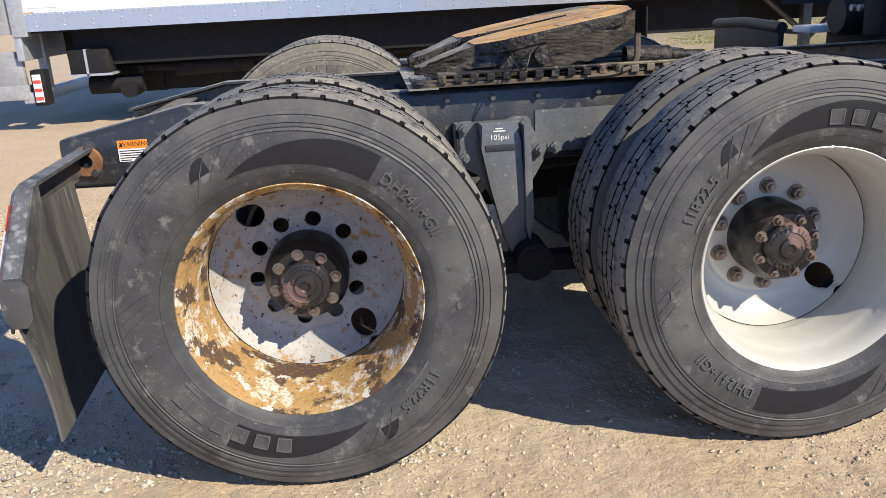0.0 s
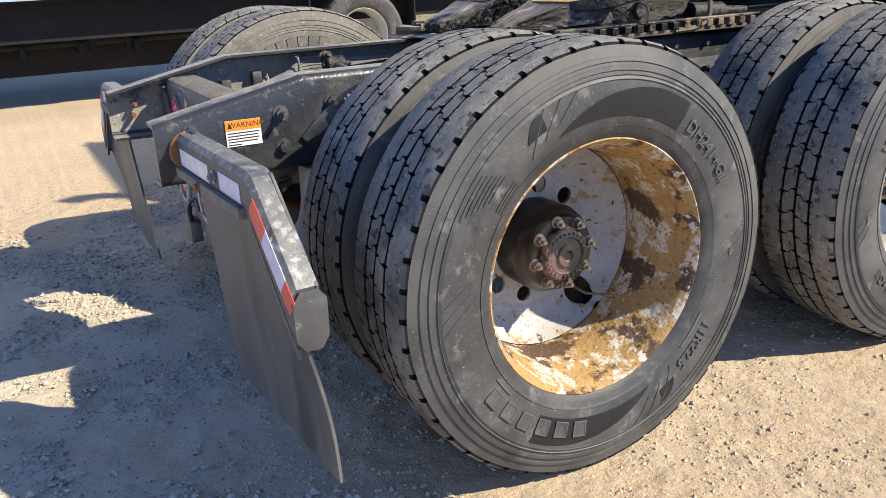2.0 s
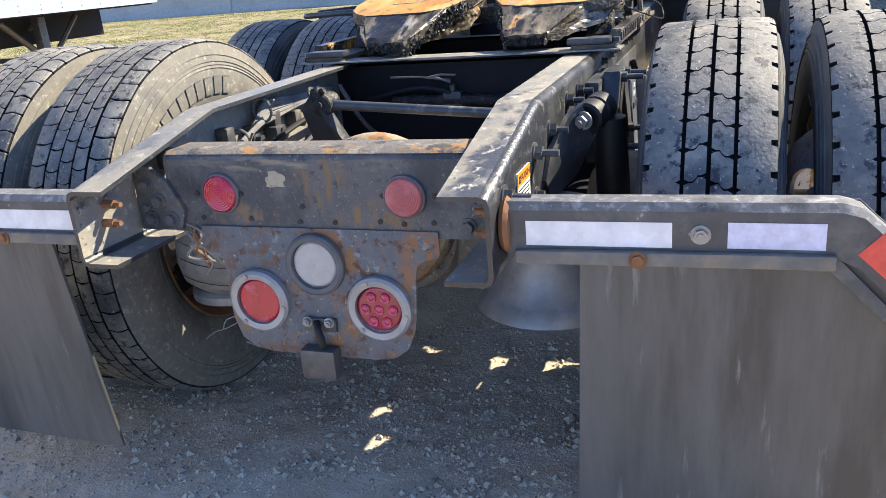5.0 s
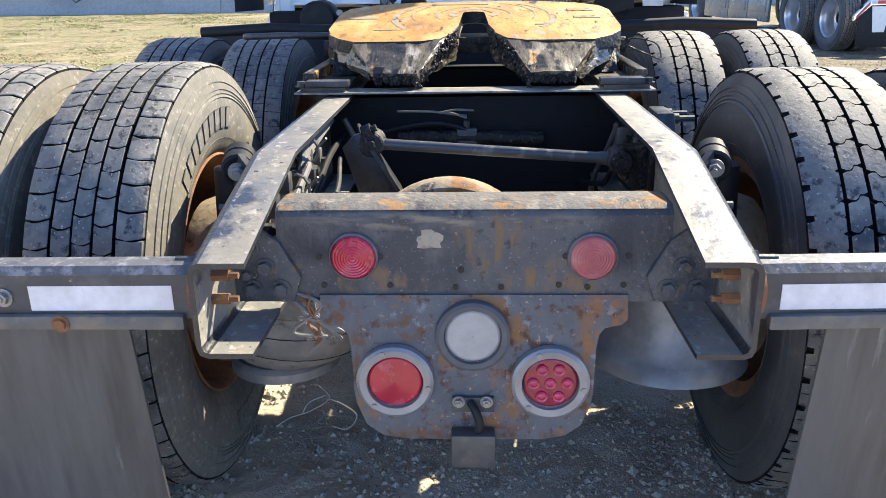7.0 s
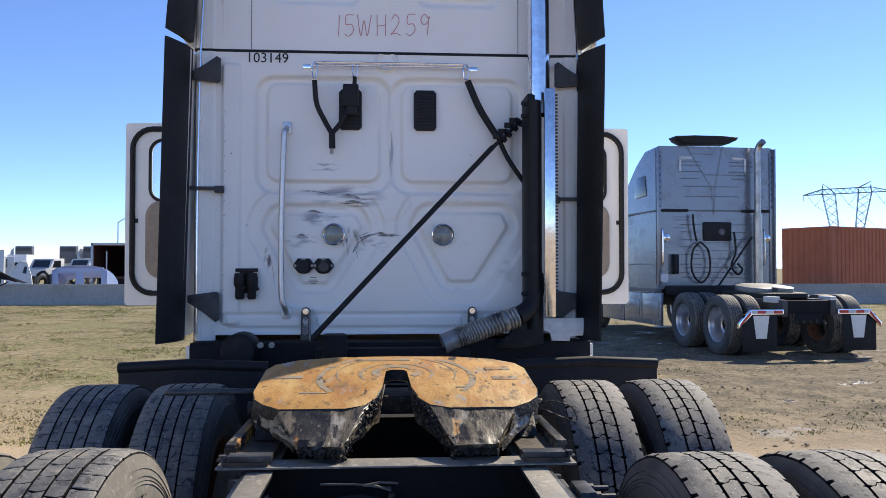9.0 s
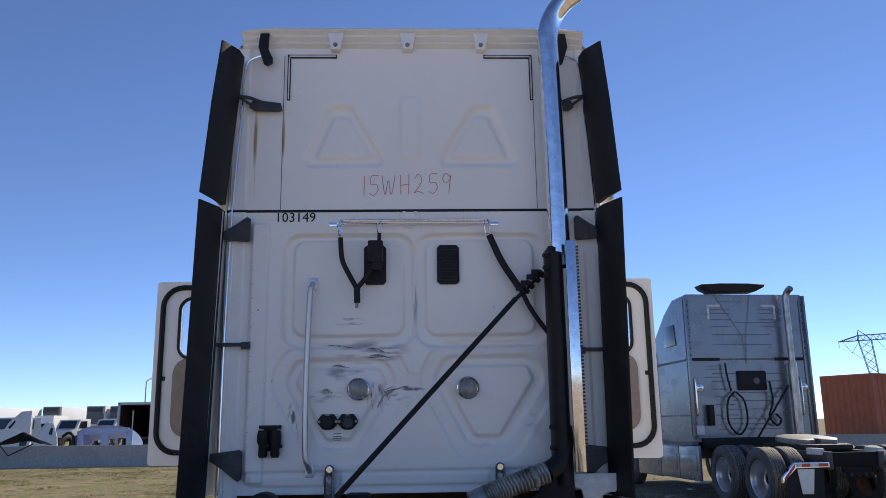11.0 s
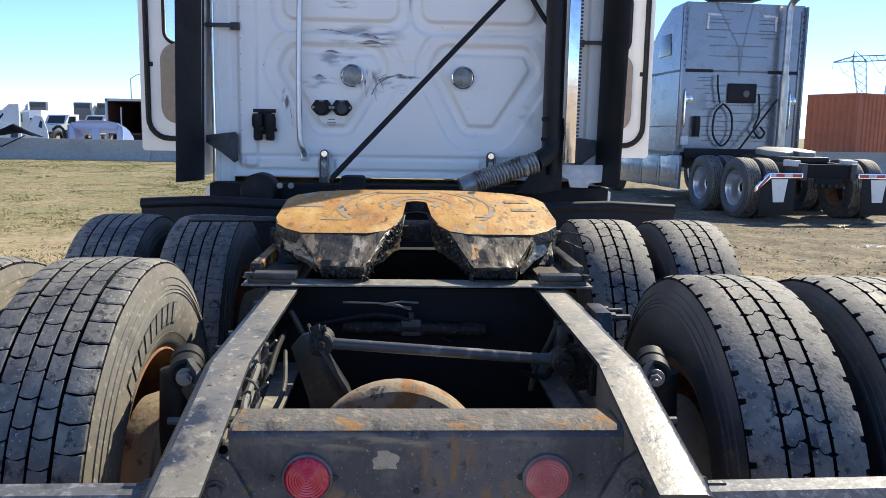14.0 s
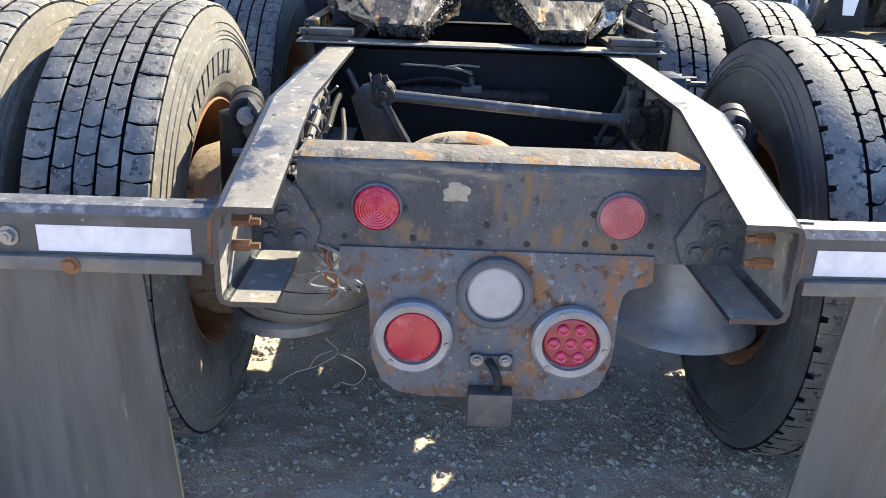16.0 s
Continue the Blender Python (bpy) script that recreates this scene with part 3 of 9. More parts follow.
def tread_wave(bm, edge):
    """Four ribs: wide plain shoulders with short outer slits, two middle ribs cut into blocks by waved slits."""
    rows = {}
    n = 50
    p = 2 * math.pi * R_TYRE / n
    g, c, o, cs = 0.0017, 0.0085, 0.012, 0.0042
    for k in range(n):
        for flip, ph in ((1, 0.0), (-1, 0.22 * p)):
            a1 = (k * p + ph) / R_TYRE
            y0, y1 = 0.0040, 0.0436
            w = y1 - y0
            e0 = [(g + cs, y0), (g, y0 + c), (g, y0 + 0.38 * w), (g + 0.6 * o, y0 + 0.48 * w), (g + o, y0 + 0.62 * w), (g + o, y1 - c), (g + o + cs, y1)]
            e1 = [(p - g + o - cs, y1), (p - g + o, y1 - c), (p - g + o, y0 + 0.62 * w), (p - g + 0.6 * o, y0 + 0.48 * w), (p - g, y0 + 0.38 * w), (p - g, y0 + c), (p - g - cs, y0)]
            rows.setdefault((flip, 0), []).append(tread_block(bm, e0 + e1, a1, flip))
            s0 = 0.0
            out = [(s0, 0.0510 + c), (s0 + cs, 0.0510), (p * 0.45, 0.0510), (p * 0.50, 0.0545), (p * 0.55, 0.0510), (p - cs, 0.0510), (p + 0.0004, 0.0510 + c), (p + 0.0004, 0.112), (p + 0.0004, 0.1205), (0.0415, 0.1205), (0.0395, 0.1085), (0.0285, 0.1085), (0.0265, 0.1205), (0, 0.1205), (0, 0.112)]
            rows.setdefault((flip, 1), []).append(tread_block(bm, out, a1 + o / R_TYRE, flip))
    knit(bm, [rows[(-1, 1)], rows[(-1, 0)], rows[(1, 0)], rows[(1, 1)]], edge)


def tread_drive(bm, edge):
    out = [[] for _ in range(5)]
    n = 58
    p = 2 * math.pi * R_TYRE / n
    rows = [(-0.1205, -0.0665, 0), (-0.0610, -0.0228, 0.5), (-0.0192, 0.0178, 0.15), (0.0212, 0.0600, 0.6), (0.0652, 0.1205, 0.3)]
    rnd = random.Random(5)
    for k in range(n):
        for row, (y0, y1, ph) in zip(out, rows):
            wide = y1 - y0 > 0.05
            g, w = (0.0019 if wide else 0.0015), 0.0045
            ym, jit, c = (y0 + y1) / 2, 0.002 * math.sin(k * 2.4), 0.0018
            e, f2 = rnd.uniform(0, 0.0014), rnd.uniform(0, 0.0014)
            low = tread_block(bm, [(g + c, y0 + e), (g, y0 + c), (g + w, ym - 0.006), (g + w + jit, ym + 0.006), (g, y1 - c), (g + c, y1 - f2), (p - g - c, y1 - f2), (p - g, y1 - c), (p - g + w + jit, ym + 0.006), (p - g + w, ym - 0.006), (p - g, y0 + c), (p - g - c, y0 + e)],
                              (k + ph) * p / R_TYRE, 1, 0.014, 0.0026 if wide else 0.0013)
            row.append(low)
    knit(bm, out, edge)


def tread_rib(bm, edge):
    out = [[] for _ in range(5)]
    n = 60
    p = 2 * math.pi * R_TYRE / n
    rows = [(-0.1205, -0.066, 0), (-0.060, -0.024, 0.4), (-0.018, 0.018, 0.1), (0.024, 0.060, 0.6), (0.066, 0.1205, 0.3)]
    for k in range(n):
        for row, (y0, y1, ph) in zip(out, rows):
            g = 0.0008
            low = tread_block(bm, [(g, y0), (g + 0.002, (y0 + y1) / 2), (g, y1), (p - g, y1), (p - g + 0.002, (y0 + y1) / 2), (p - g, y0)], (k + ph) * p / R_TYRE)
            row.append(low)
    knit(bm, out, edge)


def on_side(bm, src, rho, deg, lift=0.0, index=0):
    """Lays a flat mesh (x along, z up) on the outer sidewall round the angle deg, its top outwards."""
    for v in src.verts:
        r, a = rho + v.co.z, radians(deg) - v.co.x / rho
        y = -side_y(r) - 0.0016 + v.co.y - lift
        v.co = Vector((r * math.cos(a), y, r * math.sin(a)))
    me = bpy.data.meshes.new("tmp")
    for f in src.faces:
        f.material_index = index
    src.to_mesh(me)
    src.free()
    bm.from_mesh(me)
    bpy.data.meshes.remove(me)


def swoosh(bm, d0, d1, r0, r1, flip=False):
    """A smooth dark tongue on the sidewall, pointed at one end."""
    n, rows = 26, []
    for i in range(n + 1):
        t = i / n
        k = 1 - t if flip else t
        a = radians(d0 + (d1 - d0) * t)
        ro = r0 + (r1 - r0) * min(1, (1 - (1 - k) ** 2.2) * 1.05)
        rows.append([bm.verts.new((r * math.cos(a), -side_y(r) - 0.0014, r * math.sin(a))) for r in (r0, (r0 + ro) / 2, ro)])
    for a, b in zip(rows, rows[1:]):
        for j in range(2):
            bm.faces.new((a[j], a[j + 1], b[j + 1], b[j])).material_index = 2


def spoke(bm, d0, d1, r0, r1, w):
    """A raised slanting bar on the sidewall."""
    pts = []
    for i in range(7):
        t = i / 6
        r, a = r0 + (r1 - r0) * t, radians(d0 + (d1 - d0) * t)
        pts.append((r * math.cos(a), -side_y(r) - 0.0005, r * math.sin(a)))
    tube(bm, pts, w, 5)


def bar(w, h):
    b = bmesh.new()
    nx = max(1, int(w / 0.02))
    for i in range(nx):
        box(b, -w / 2 + w * i / nx, -w / 2 + w * (i + 1) / nx, -0.0007, 0.0007, -h / 2, h / 2)
    return b


def sidewall_marks(bm):
    on_side(bm, words("DH241+GII", 0.041, 0.0034), 0.375, 40, 0.001, 3)
    on_side(bm, words("11R22.5", 0.041, 0.0034), 0.375, -42, 0.001, 3)
    for i in range(6):
        turn = 258 - 8.6 * i
        on_side(bm, bar(0.034, 0.034), 0.378, turn, 0.0006, 0)
        for r in (0.3955, 0.3605):
            on_side(bm, bar(0.036, 0.003), r, turn, 0.0016, 3)
        for a in (-2.6, 2.6):
            on_side(bm, bar(0.003, 0.032), 0.378, turn + a, 0.0016, 3)
    for k in range(6):
        on_side(bm, bar(0.10 - 0.008 * k, 0.0035), 0.424 - 0.009 * k, 146 - 1.2 * k, 0, 0)
    for k in range(3):
        on_side(bm, bar(0.07, 0.0035), 0.352 - 0.008 * k, 140, 0, 0)
    on_side(bm, bar(0.10, 0.006), 0.345, -38, 0, 3)
    on_side(bm, bar(0.06, 0.006), 0.345, 215, 0, 3)
    on_side(bm, bar(0.02, 0.010), 0.385, -4, 0, 3)
    for base in (0, 180):
        swoosh(bm, 113 + base, 58 + base, 0.352, 0.418)
        for k in range(3):
            spoke(bm, 125 + base - 7 * k, 114 + base - 6 * k, 0.352 + 0.014 * k, 0.43, 0.0016)
        for k in range(3):
            spoke(bm, 178 + base - 4 * k, 186 + base - 4 * k, 0.36, 0.425, 0.0014)
        swoosh(bm, 124 + base, 116 + base, 0.385, 0.424)


def tyre_mesh(name, tread, marks, side=None, brand=0, grow=1.0):
    bm = bmesh.new()
    edge = carcass(bm)
    tread(bm, edge)
    bmesh.ops.recalc_face_normals(bm, faces=bm.faces)
    for f in bm.faces:
        if f.material_index == 1:
            c = f.calc_center_median()
            if f.normal.x * c.x + f.normal.z * c.z < 0:
                f.normal_flip()
    if marks:
        sidewall_marks(bm)
    for i in range(brand):
        for turn in (120, -60):
            on_side(bm, bar(0.030, 0.046), 0.382, turn - 6.4 * i, 0.0010, 0)
            for dr in (-0.0235, 0.0235):
                on_side(bm, bar(0.031, 0.0032), 0.382 + dr, turn - 6.4 * i, 0.0012, 3)
    for v in bm.verts:
        r = math.hypot(v.co.x, v.co.z)
        if r > 0.494:
            dent = 0.0030 * noise.noise((v.co.x * 8, v.co.y * 16, v.co.z * 8)) - 0.0045 * max(0.0, noise.noise((v.co.x * 5, v.co.y * 9, v.co.z * 5 + 3)) - 0.15)
            v.co.x, v.co.z = v.co.x * (1 + dent / r), v.co.z * (1 + dent / r)
    bmesh.ops.scale(bm, vec=(grow, 1, grow), verts=bm.verts)
    me = bpy.data.meshes.new(name)
    bm.to_mesh(me)
    bm.free()
    for m in (side or M_TYRE, M_TREAD, M_SMOOTH, M_LETTER, M_GROOVE, M_TREAD):
        me.materials.append(m)
    me.polygons.foreach_set("use_smooth", [True] * len(me.polygons))
    me.set_sharp_from_angle(angle=radians(32))
    # worn block tops are shaded as one round crown
    nrm = [(0.0, 0.0, 0.0)] * len(me.loops)
    for f in me.polygons:
        if f.material_index == 1:
            for li in f.loop_indices:
                c = me.vertices[me.loops[li].vertex_index].co
                nrm[li] = Vector((c.x, c.y * 0.35 + (math.copysign(max(0, abs(c.y) - 0.09) * 6, c.y)), c.z)).normalized()[:]
    me.normals_split_custom_set(nrm)
    return me


M_LETTER = mat("raised_rubber_letters", (0.080, 0.079, 0.077), 0.75, bump=0.2)
M_SANDY = mat("sandy_sidewall", (0.172, 0.157, 0.130), 0.92, layers=[((0.085, 0.08, 0.074), 9, 0.50, 0.3, 0.85), ((0.30, 0.275, 0.23), 60, 0.58, 0.1, 0.9)], bump=0.15, bump_scale=150)
# darker towards the bead: the deep shade inside the wheels is in the colour
radial_wear_shade(M_SANDY, [(0.40, 0.33, (0.07, 0.066, 0.06), 0.9)], 7)
M_DRUM = mat("dusty_brake_drum", (0.27, 0.21, 0.14), 0.85, layers=[((0.20, 0.12, 0.065), 9, 0.48, 0.2, 0.9), ((0.10, 0.065, 0.04), 30, 0.58, 0.1, 0.9)], bump=0.4)
TYRE_WAVE = tyre_mesh("wave_tyre", tread_wave, True)
TYRE_DRIVE = tyre_mesh("drive_tyre", tread_drive, False, M_SANDY, brand=9, grow=1.03)
TYRE_RIB = tyre_mesh("rib_tyre", tread_rib, False)


def rim_bm(disc_y=0.128, holes=True):
    """A steel wheel: flange, tapering barrel and dished disc, outer side towards -y."""
    bm = bmesh.new()
    prof = [(0.288, -0.098), (0.292, -0.106), (0.303, -0.110), (0.305, -0.116), (0.300, -0.119), (0.294, -0.114), (0.287, -0.100), (0.281, -0.085), (0.279, -0.060), (0.272, -0.045), (0.266, -0.030), (0.262, 0.02), (0.258, 0.055)]
    lathe(bm, prof, 72)
    lathe(bm, [(0.258, 0.055), (0.262, 0.098), (0.285, 0.112), (0.30, 0.116)], 72)
    return bm


def disc_bm(y=0.158):
    """The dished disc with ten stud holes and two hand holes, cut as a fine ring grid."""
    bm = bmesh.new()
    n, radii = 144, list(np.linspace(0.110, 0.259, 32))
    cuts = [(0.143 * math.cos(radians(36 * k)), 0.143 * math.sin(radians(36 * k)), 0.0215) for k in range(10)] + [(0.215 * math.cos(radians(a)), 0.215 * math.sin(radians(a)), 0.036) for a in (-58, 122)]

    def depth(r):
        d = 0.0
        if r > 0.182:
            d = -((r - 0.182) / 0.077) ** 2.0 * 0.062
        if 0.165 < r < 0.182:
            d = 0.004 * math.sin((r - 0.165) / 0.017 * math.pi)
        return y + d

    grid = [[bm.verts.new((r * math.cos(2 * math.pi * i / n), depth(r), r * math.sin(2 * math.pi * i / n))) for i in range(n)] for r in radii]

    def inside(v):
        return any((v.co.x - cx) ** 2 + (v.co.z - cz) ** 2 < cr * cr for cx, cz, cr in cuts)

    for a, b in zip(grid, grid[1:]):
        for i in range(n):
            q = (a[i], a[(i + 1) % n], b[(i + 1) % n], b[i])
            if sum(inside(v) for v in q) < 3:
                bm.faces.new(q)
    # pull the rims of the holes onto true circles
    for v in list(bm.verts):
        if not v.link_faces:
            bm.verts.remove(v)
    for v in bm.verts:
        if any(e.is_boundary for e in v.link_edges):
            for cx, cz, cr in cuts:
                d = math.hypot(v.co.x - cx, v.co.z - cz)
                if d < cr + 0.009:
                    v.co.x, v.co.z = cx + (v.co.x - cx) * cr / max(d, 1e-5), cz + (v.co.z - cz) * cr / max(d, 1e-5)
    res = bmesh.ops.extrude_face_region(bm, geom=list(bm.faces))
    for v in res["geom"]:
        if isinstance(v, bmesh.types.BMVert):
            v.co.y += 0.009
    return bm


def hub_bm():
    bm = bmesh.new()
    lathe(bm, [(0.112, 0.166), (0.112, 0.080), (0.108, 0.070), (0.100, 0.062), (0.098, 0.050), (0.0945, 0.040), (0.090, 0.034), (0.066, 0.033)], 48)
    return bm


def cap_bm():
    bm = bmesh.new()
    lathe(bm, [(0.068, 0.036), (0.067, 0.022), (0.061, 0.014), (0.052, 0.012), (0.046, 0.010), (0.044, 0.013), (0.030, 0.012), (0.027, 0.006), (0.014, 0.004), (0.010, 0.009), (0.0001, 0.009)], 40)
    for k in range(26):
        a = 2 * math.pi * k / 26
        if k % 7 != 6:
            box(bm, -0.003, 0.003, 0.0095, 0.013, 0.049, 0.057, 0, Matrix.Rotation(a, 4, "Y"))
    return bm


RIM_MESH, DISC_MESH = {}, {}
for key, ma, md in (("rusty", M_RUSTRIM, M_GREYDISC), ("white", M_WHITERIM, M_WHITERIM), ("dull", M_RUST, M_DARKMETAL), ("alu", M_ALU, M_ALU)):
    RIM_MESH[key] = mesh_from(rim_bm(), "wheel_rim", ma)
    DISC_MESH[key] = mesh_from(disc_bm(), "wheel_disc", md)
M_HUB = mat("greasy_black_hub", (0.012, 0.011, 0.011), 0.35, layers=[((0.05, 0.032, 0.028), 14, 0.56, 0.1, 0.6)], bump=0.3)
M_CAP = mat("flaking_hub_cap", (0.03, 0.028, 0.028), 0.35, 0.3, layers=[((0.17, 0.11, 0.10), 14, 0.55, 0.03, 0.5)], bump=0.3, bump_scale=50)
M_NUT = mat("tarnished_nut", (0.25, 0.215, 0.19), 0.4, 0.8, layers=[((0.16, 0.10, 0.07), 30, 0.5, 0.2, 0.7)])
HUB_MESH = mesh_from(hub_bm(), "hub", M_HUB)
CAP_MESH = mesh_from(cap_bm(), "hub_cap", M_CAP)
_b = bmesh.new()
bolt(_b, (0, 0, 0), (0, -1, 0), 0.011, 0.014, 0.014)
NUT_MESH = mesh_from(_b, "nut", M_NUT)
_b = bmesh.new()
bolt(_b, (0, 0, 0), (0, -1, 0), 0.0165, 0.022, 0.012)
LUG_MESH = mesh_from(_b, "lug_nut", M_NUT)


def wheel(parent, x, y, z, side, tyre, rim, spin=0, outer=True, lugs=False, label="", lean=0):
    """A wheel of the truck: rim with tyre, disc, hub, cap and nuts. side -1: outer face towards -y, 1: towards +y."""
    m = pose(x, y, z, 0, 0, 0 if side < 0 else 180) @ Matrix.Rotation(radians(-spin), 4, "Y")
    w = share("wheel", RIM_MESH[rim], parent, m)
    if label:
        w["label"] = label
    share("tyre", tyre, w, Matrix.Identity(4))
    if outer:
        share("wheel_disc", DISC_MESH[rim], w, Matrix.Rotation(radians(-8), 4, "Y"))
        share("hub", HUB_MESH, w, Matrix.Identity(4))
        share("hub_cap", CAP_MESH, w, Matrix.Rotation(0.4, 4, "Y"))
        for k in range(8):
            a = radians(45 * k + 10)
            share("nut", NUT_MESH, w, Matrix.Translation((0.080 * math.cos(a), 0.035, 0.080 * math.sin(a))))
        bm = bmesh.new()
        hole, tip = radians(-58), radians(-50)
        tube(bm, [(0.205 * math.cos(hole), 0.150, 0.205 * math.sin(hole)), (0.212 * math.cos(hole), 0.110, 0.212 * math.sin(hole)), (0.232 * math.cos(tip), 0.040, 0.232 * math.sin(tip))], [0.0045, 0.004, 0.0035], 8)
        part("valve_stem", bm, M_NUT, w, "thin metal valve stem", m=Matrix.Rotation(radians(-8), 4, "Y"))
        if lugs:
            for k in range(10):
                a = radians(36 * k + 8)
                share("lug_nut", LUG_MESH, w, Matrix.Translation((0.143 * math.cos(a), 0.158, 0.143 * math.sin(a))))
    return w


# ---- the white truck: chassis ----
truck = thing("truck", "white sleeper tractor unit with bare black rear chassis", "truck")


def wheels_of_truck():
    wheel(truck, 0, -1.09, 0.505, -1, TYRE_WAVE, "rusty", 0, True, False, "rusted rim that was once painted white")
    wheel(truck, 0, -0.757, 0.505, -1, TYRE_WAVE, "dull", 77, False)
    wheel(truck, 1.305, -1.09, 0.505, -1, TYRE_WAVE, "white", 191, True, True, "clean white painted steel rim")
    wheel(truck, 1.305, -0.757, 0.505, -1, TYRE_WAVE, "dull", 33, False)
    wheel(truck, 0, 1.09, 0.520, 1, TYRE_DRIVE, "rusty", 15)
    wheel(truck, 0, 0.757, 0.520, -1, TYRE_DRIVE, "dull", 10, False, label="rusty wheel with sand-coloured tyre wall")
    wheel(truck, 1.305, 1.135, 0.505, 1, TYRE_RIB, "white", 50)
    wheel(truck, 1.305, 0.802, 0.505, -1, TYRE_RIB, "dull", 20, False)
    for x in (0, 1.305):
        for s in (-1, 1):
            bm = bmesh.new()
            lathe(bm, [(0.0001, s * 0.47), (0.16, s * 0.47), (0.205, s * 0.50), (0.207, s * 0.60), (0.214, s * 0.605), (0.214, s * 0.64), (0.20, s * 0.68)], 40, (x, 0, 0.505))
            part("brake_drum", bm, M_DRUM, truck, "dusty brown brake drum")


wheels_of_truck()


def rail_top(x):
    return float(np.interp(x, [-0.79, -0.39, 0.4, 3.2], [0.826, 0.913, 0.915, 0.925]))


def frame_rail(s):
    """One C-shaped rail, its open side to the middle, the rear end tapering down."""
    bm = bmesh.new()
    out, t, fl = 0.432, 0.009, 0.089
    rows = []
    for x in [-0.79, -0.72, -0.60, -0.50, -0.42, -0.39, -0.36, -0.25, 0.0, 0.4, 1.0, 2.0, 3.2, 6.0]:
        zt = rail_top(x)
        zb = float(np.interp(x, [-0.79, -0.5, 6.0], [0.667, 0.664, 0.665]))
        sec = [(out - fl, zt), (out - 0.018, zt), (out - 0.005, zt - 0.005), (out, zt - 0.018), (out, zb + 0.018), (out - 0.005, zb + 0.005), (out - 0.018, zb), (out - fl, zb),
               (out - fl, zb + t), (out - 0.02, zb + t), (out - t - 0.003, zb + t + 0.003), (out - t, zb + 0.02), (out - t, zt - 0.02), (out - t - 0.003, zt - t - 0.003), (out - 0.02, zt - t), (out - fl, zt - t)]
        rows.append([bm.verts.new((x, s * y, z)) for y, z in sec])
    n = len(rows[0])
    for a, b in zip(rows, rows[1:]):
        for i in range(n):
            f = bm.faces.new((a[i], a[(i + 1) % n], b[(i + 1) % n], b[i]))
            f.material_index = 1 if i in (0, 8, 11) else 0
    bm.faces.new(rows[0])
    bm.faces.new(rows[-1])
    ob = part("frame_rail", bm, M_RAIL, truck, "tapered black steel frame rail, dusty on top", 50)
    ob.data.materials.append(M_DUSTBLACK)
    return ob


for s in (-1, 1):
    rail = frame_rail(s)
    # bolt heads through the web
    for k, (x, z) in enumerate([(-0.70, 0.80), (-0.46, 0.82), (-0.69, 0.72), (-0.46, 0.73), (0.45, 0.88), (0.60, 0.88), (0.75, 0.88), (0.95, 0.88), (1.10, 0.88)]):
        bm = bmesh.new()
        bolt(bm, (x, s * 0.432, z), (0, s, 0), 0.015 if k < 4 else 0.009, 0.014, 0.035 if k < 2 else 0.0)
        part("bolt", bm, M_BLACK, rail)
    for x, z in ((-0.705, 0.775), (-0.715, 0.738)):
        bm = bmesh.new()
        tube(bm, [(x, s * 0.423, z), (x, s * 0.395, z)], 0.010, 6)
        tube(bm, [(x, s * 0.395, z), (x, s * 0.380, z)], 0.006, 8)
        part("bolt", bm, M_RUST, rail, "rusty bolt end")


def crossmember():
    bm = bmesh.new()
    x, t = -0.60, 0.008
    poly = [(x, 0.685), (x, 0.842), (x + 0.006, 0.852), (x + 0.016, 0.858), (x + 0.095, 0.858), (x + 0.095, 0.850), (x + 0.018, 0.850), (x + t, 0.840), (x + t, 0.685)]
    prism(bm, poly, lambda u, v, w: (u, w, v), -0.34, 0.34)
    cm = part("crossmember", bm, M_XMEM, truck, "worn black rear crossmember with rust", 30)
    bm = bmesh.new()
    prism(bm, [(x + 0.004, 0.853), (x + 0.018, 0.8595), (x + 0.096, 0.8595), (x + 0.096, 0.856)], lambda u, v, w: (u, w, v), -0.335, 0.335)
    part("top_flange", bm, M_RUSTTOP, cm, "rust-streaked dusty top flange")
    for s in (-1, 1):
        bm = bmesh.new()
        prism(bm, [(0.315, 0.690), (0.30, 0.735), (0.335, 0.80), (0.375, 0.83), (0.418, 0.83), (0.418, 0.690)], lambda u, v, w: (w, s * u, v), -0.612, -0.601, 0.002)
        part("gusset", bm, M_XMEM, cm)
        for y, z in ((0.385, 0.79), (0.36, 0.755), (0.385, 0.715), (0.335, 0.715)):
            bm = bmesh.new()
            bolt(bm, (-0.612, s * y, z), (-1, 0, 0), 0.012, 0.010)
            part("bolt", bm, M_XMEM, cm)
    # loose wires behind the lamps
    for k, (dy, dz) in enumerate(((0.0, 0.0), (0.008, -0.012), (-0.010, 0.010), (0.014, 0.014))):
        bm = bmesh.new()
        tube(bm, curve_pts([(-0.585, 0.335 + dy, 0.705), (-0.600, 0.300 + dy, 0.688 + dz), (-0.606, 0.282 - dy, 0.665 + dz), (-0.600, 0.296 + 2 * dy, 0.640 - dz), (-0.588, 0.280 - dy, 0.612), (-0.575, 0.292 + dy, 0.585 + dz)], 6), 0.0032, 6)
        part("loose_wire", bm, M_WIRE if k % 2 else M_RUST, cm, "frayed loose wire")
    # black discs stand in for the dark inside small open holes
    for y, z in ((0.268, 0.77), (0.262, 0.717), (0.145, 0.717), (0.02, 0.745), (0.03, 0.713), (-0.05, 0.713), (-0.262, 0.717), (-0.268, 0.77), (0.16, 0.77), (-0.16, 0.77), (-0.20, 0.713), (-0.15, 0.717)):
        bm = bmesh.new()
        tube(bm, [(-0.6005, y, z), (-0.6025, y, z)], 0.0055, 10)
        part("hole_disc", bm, M_INK, cm)


crossmember()


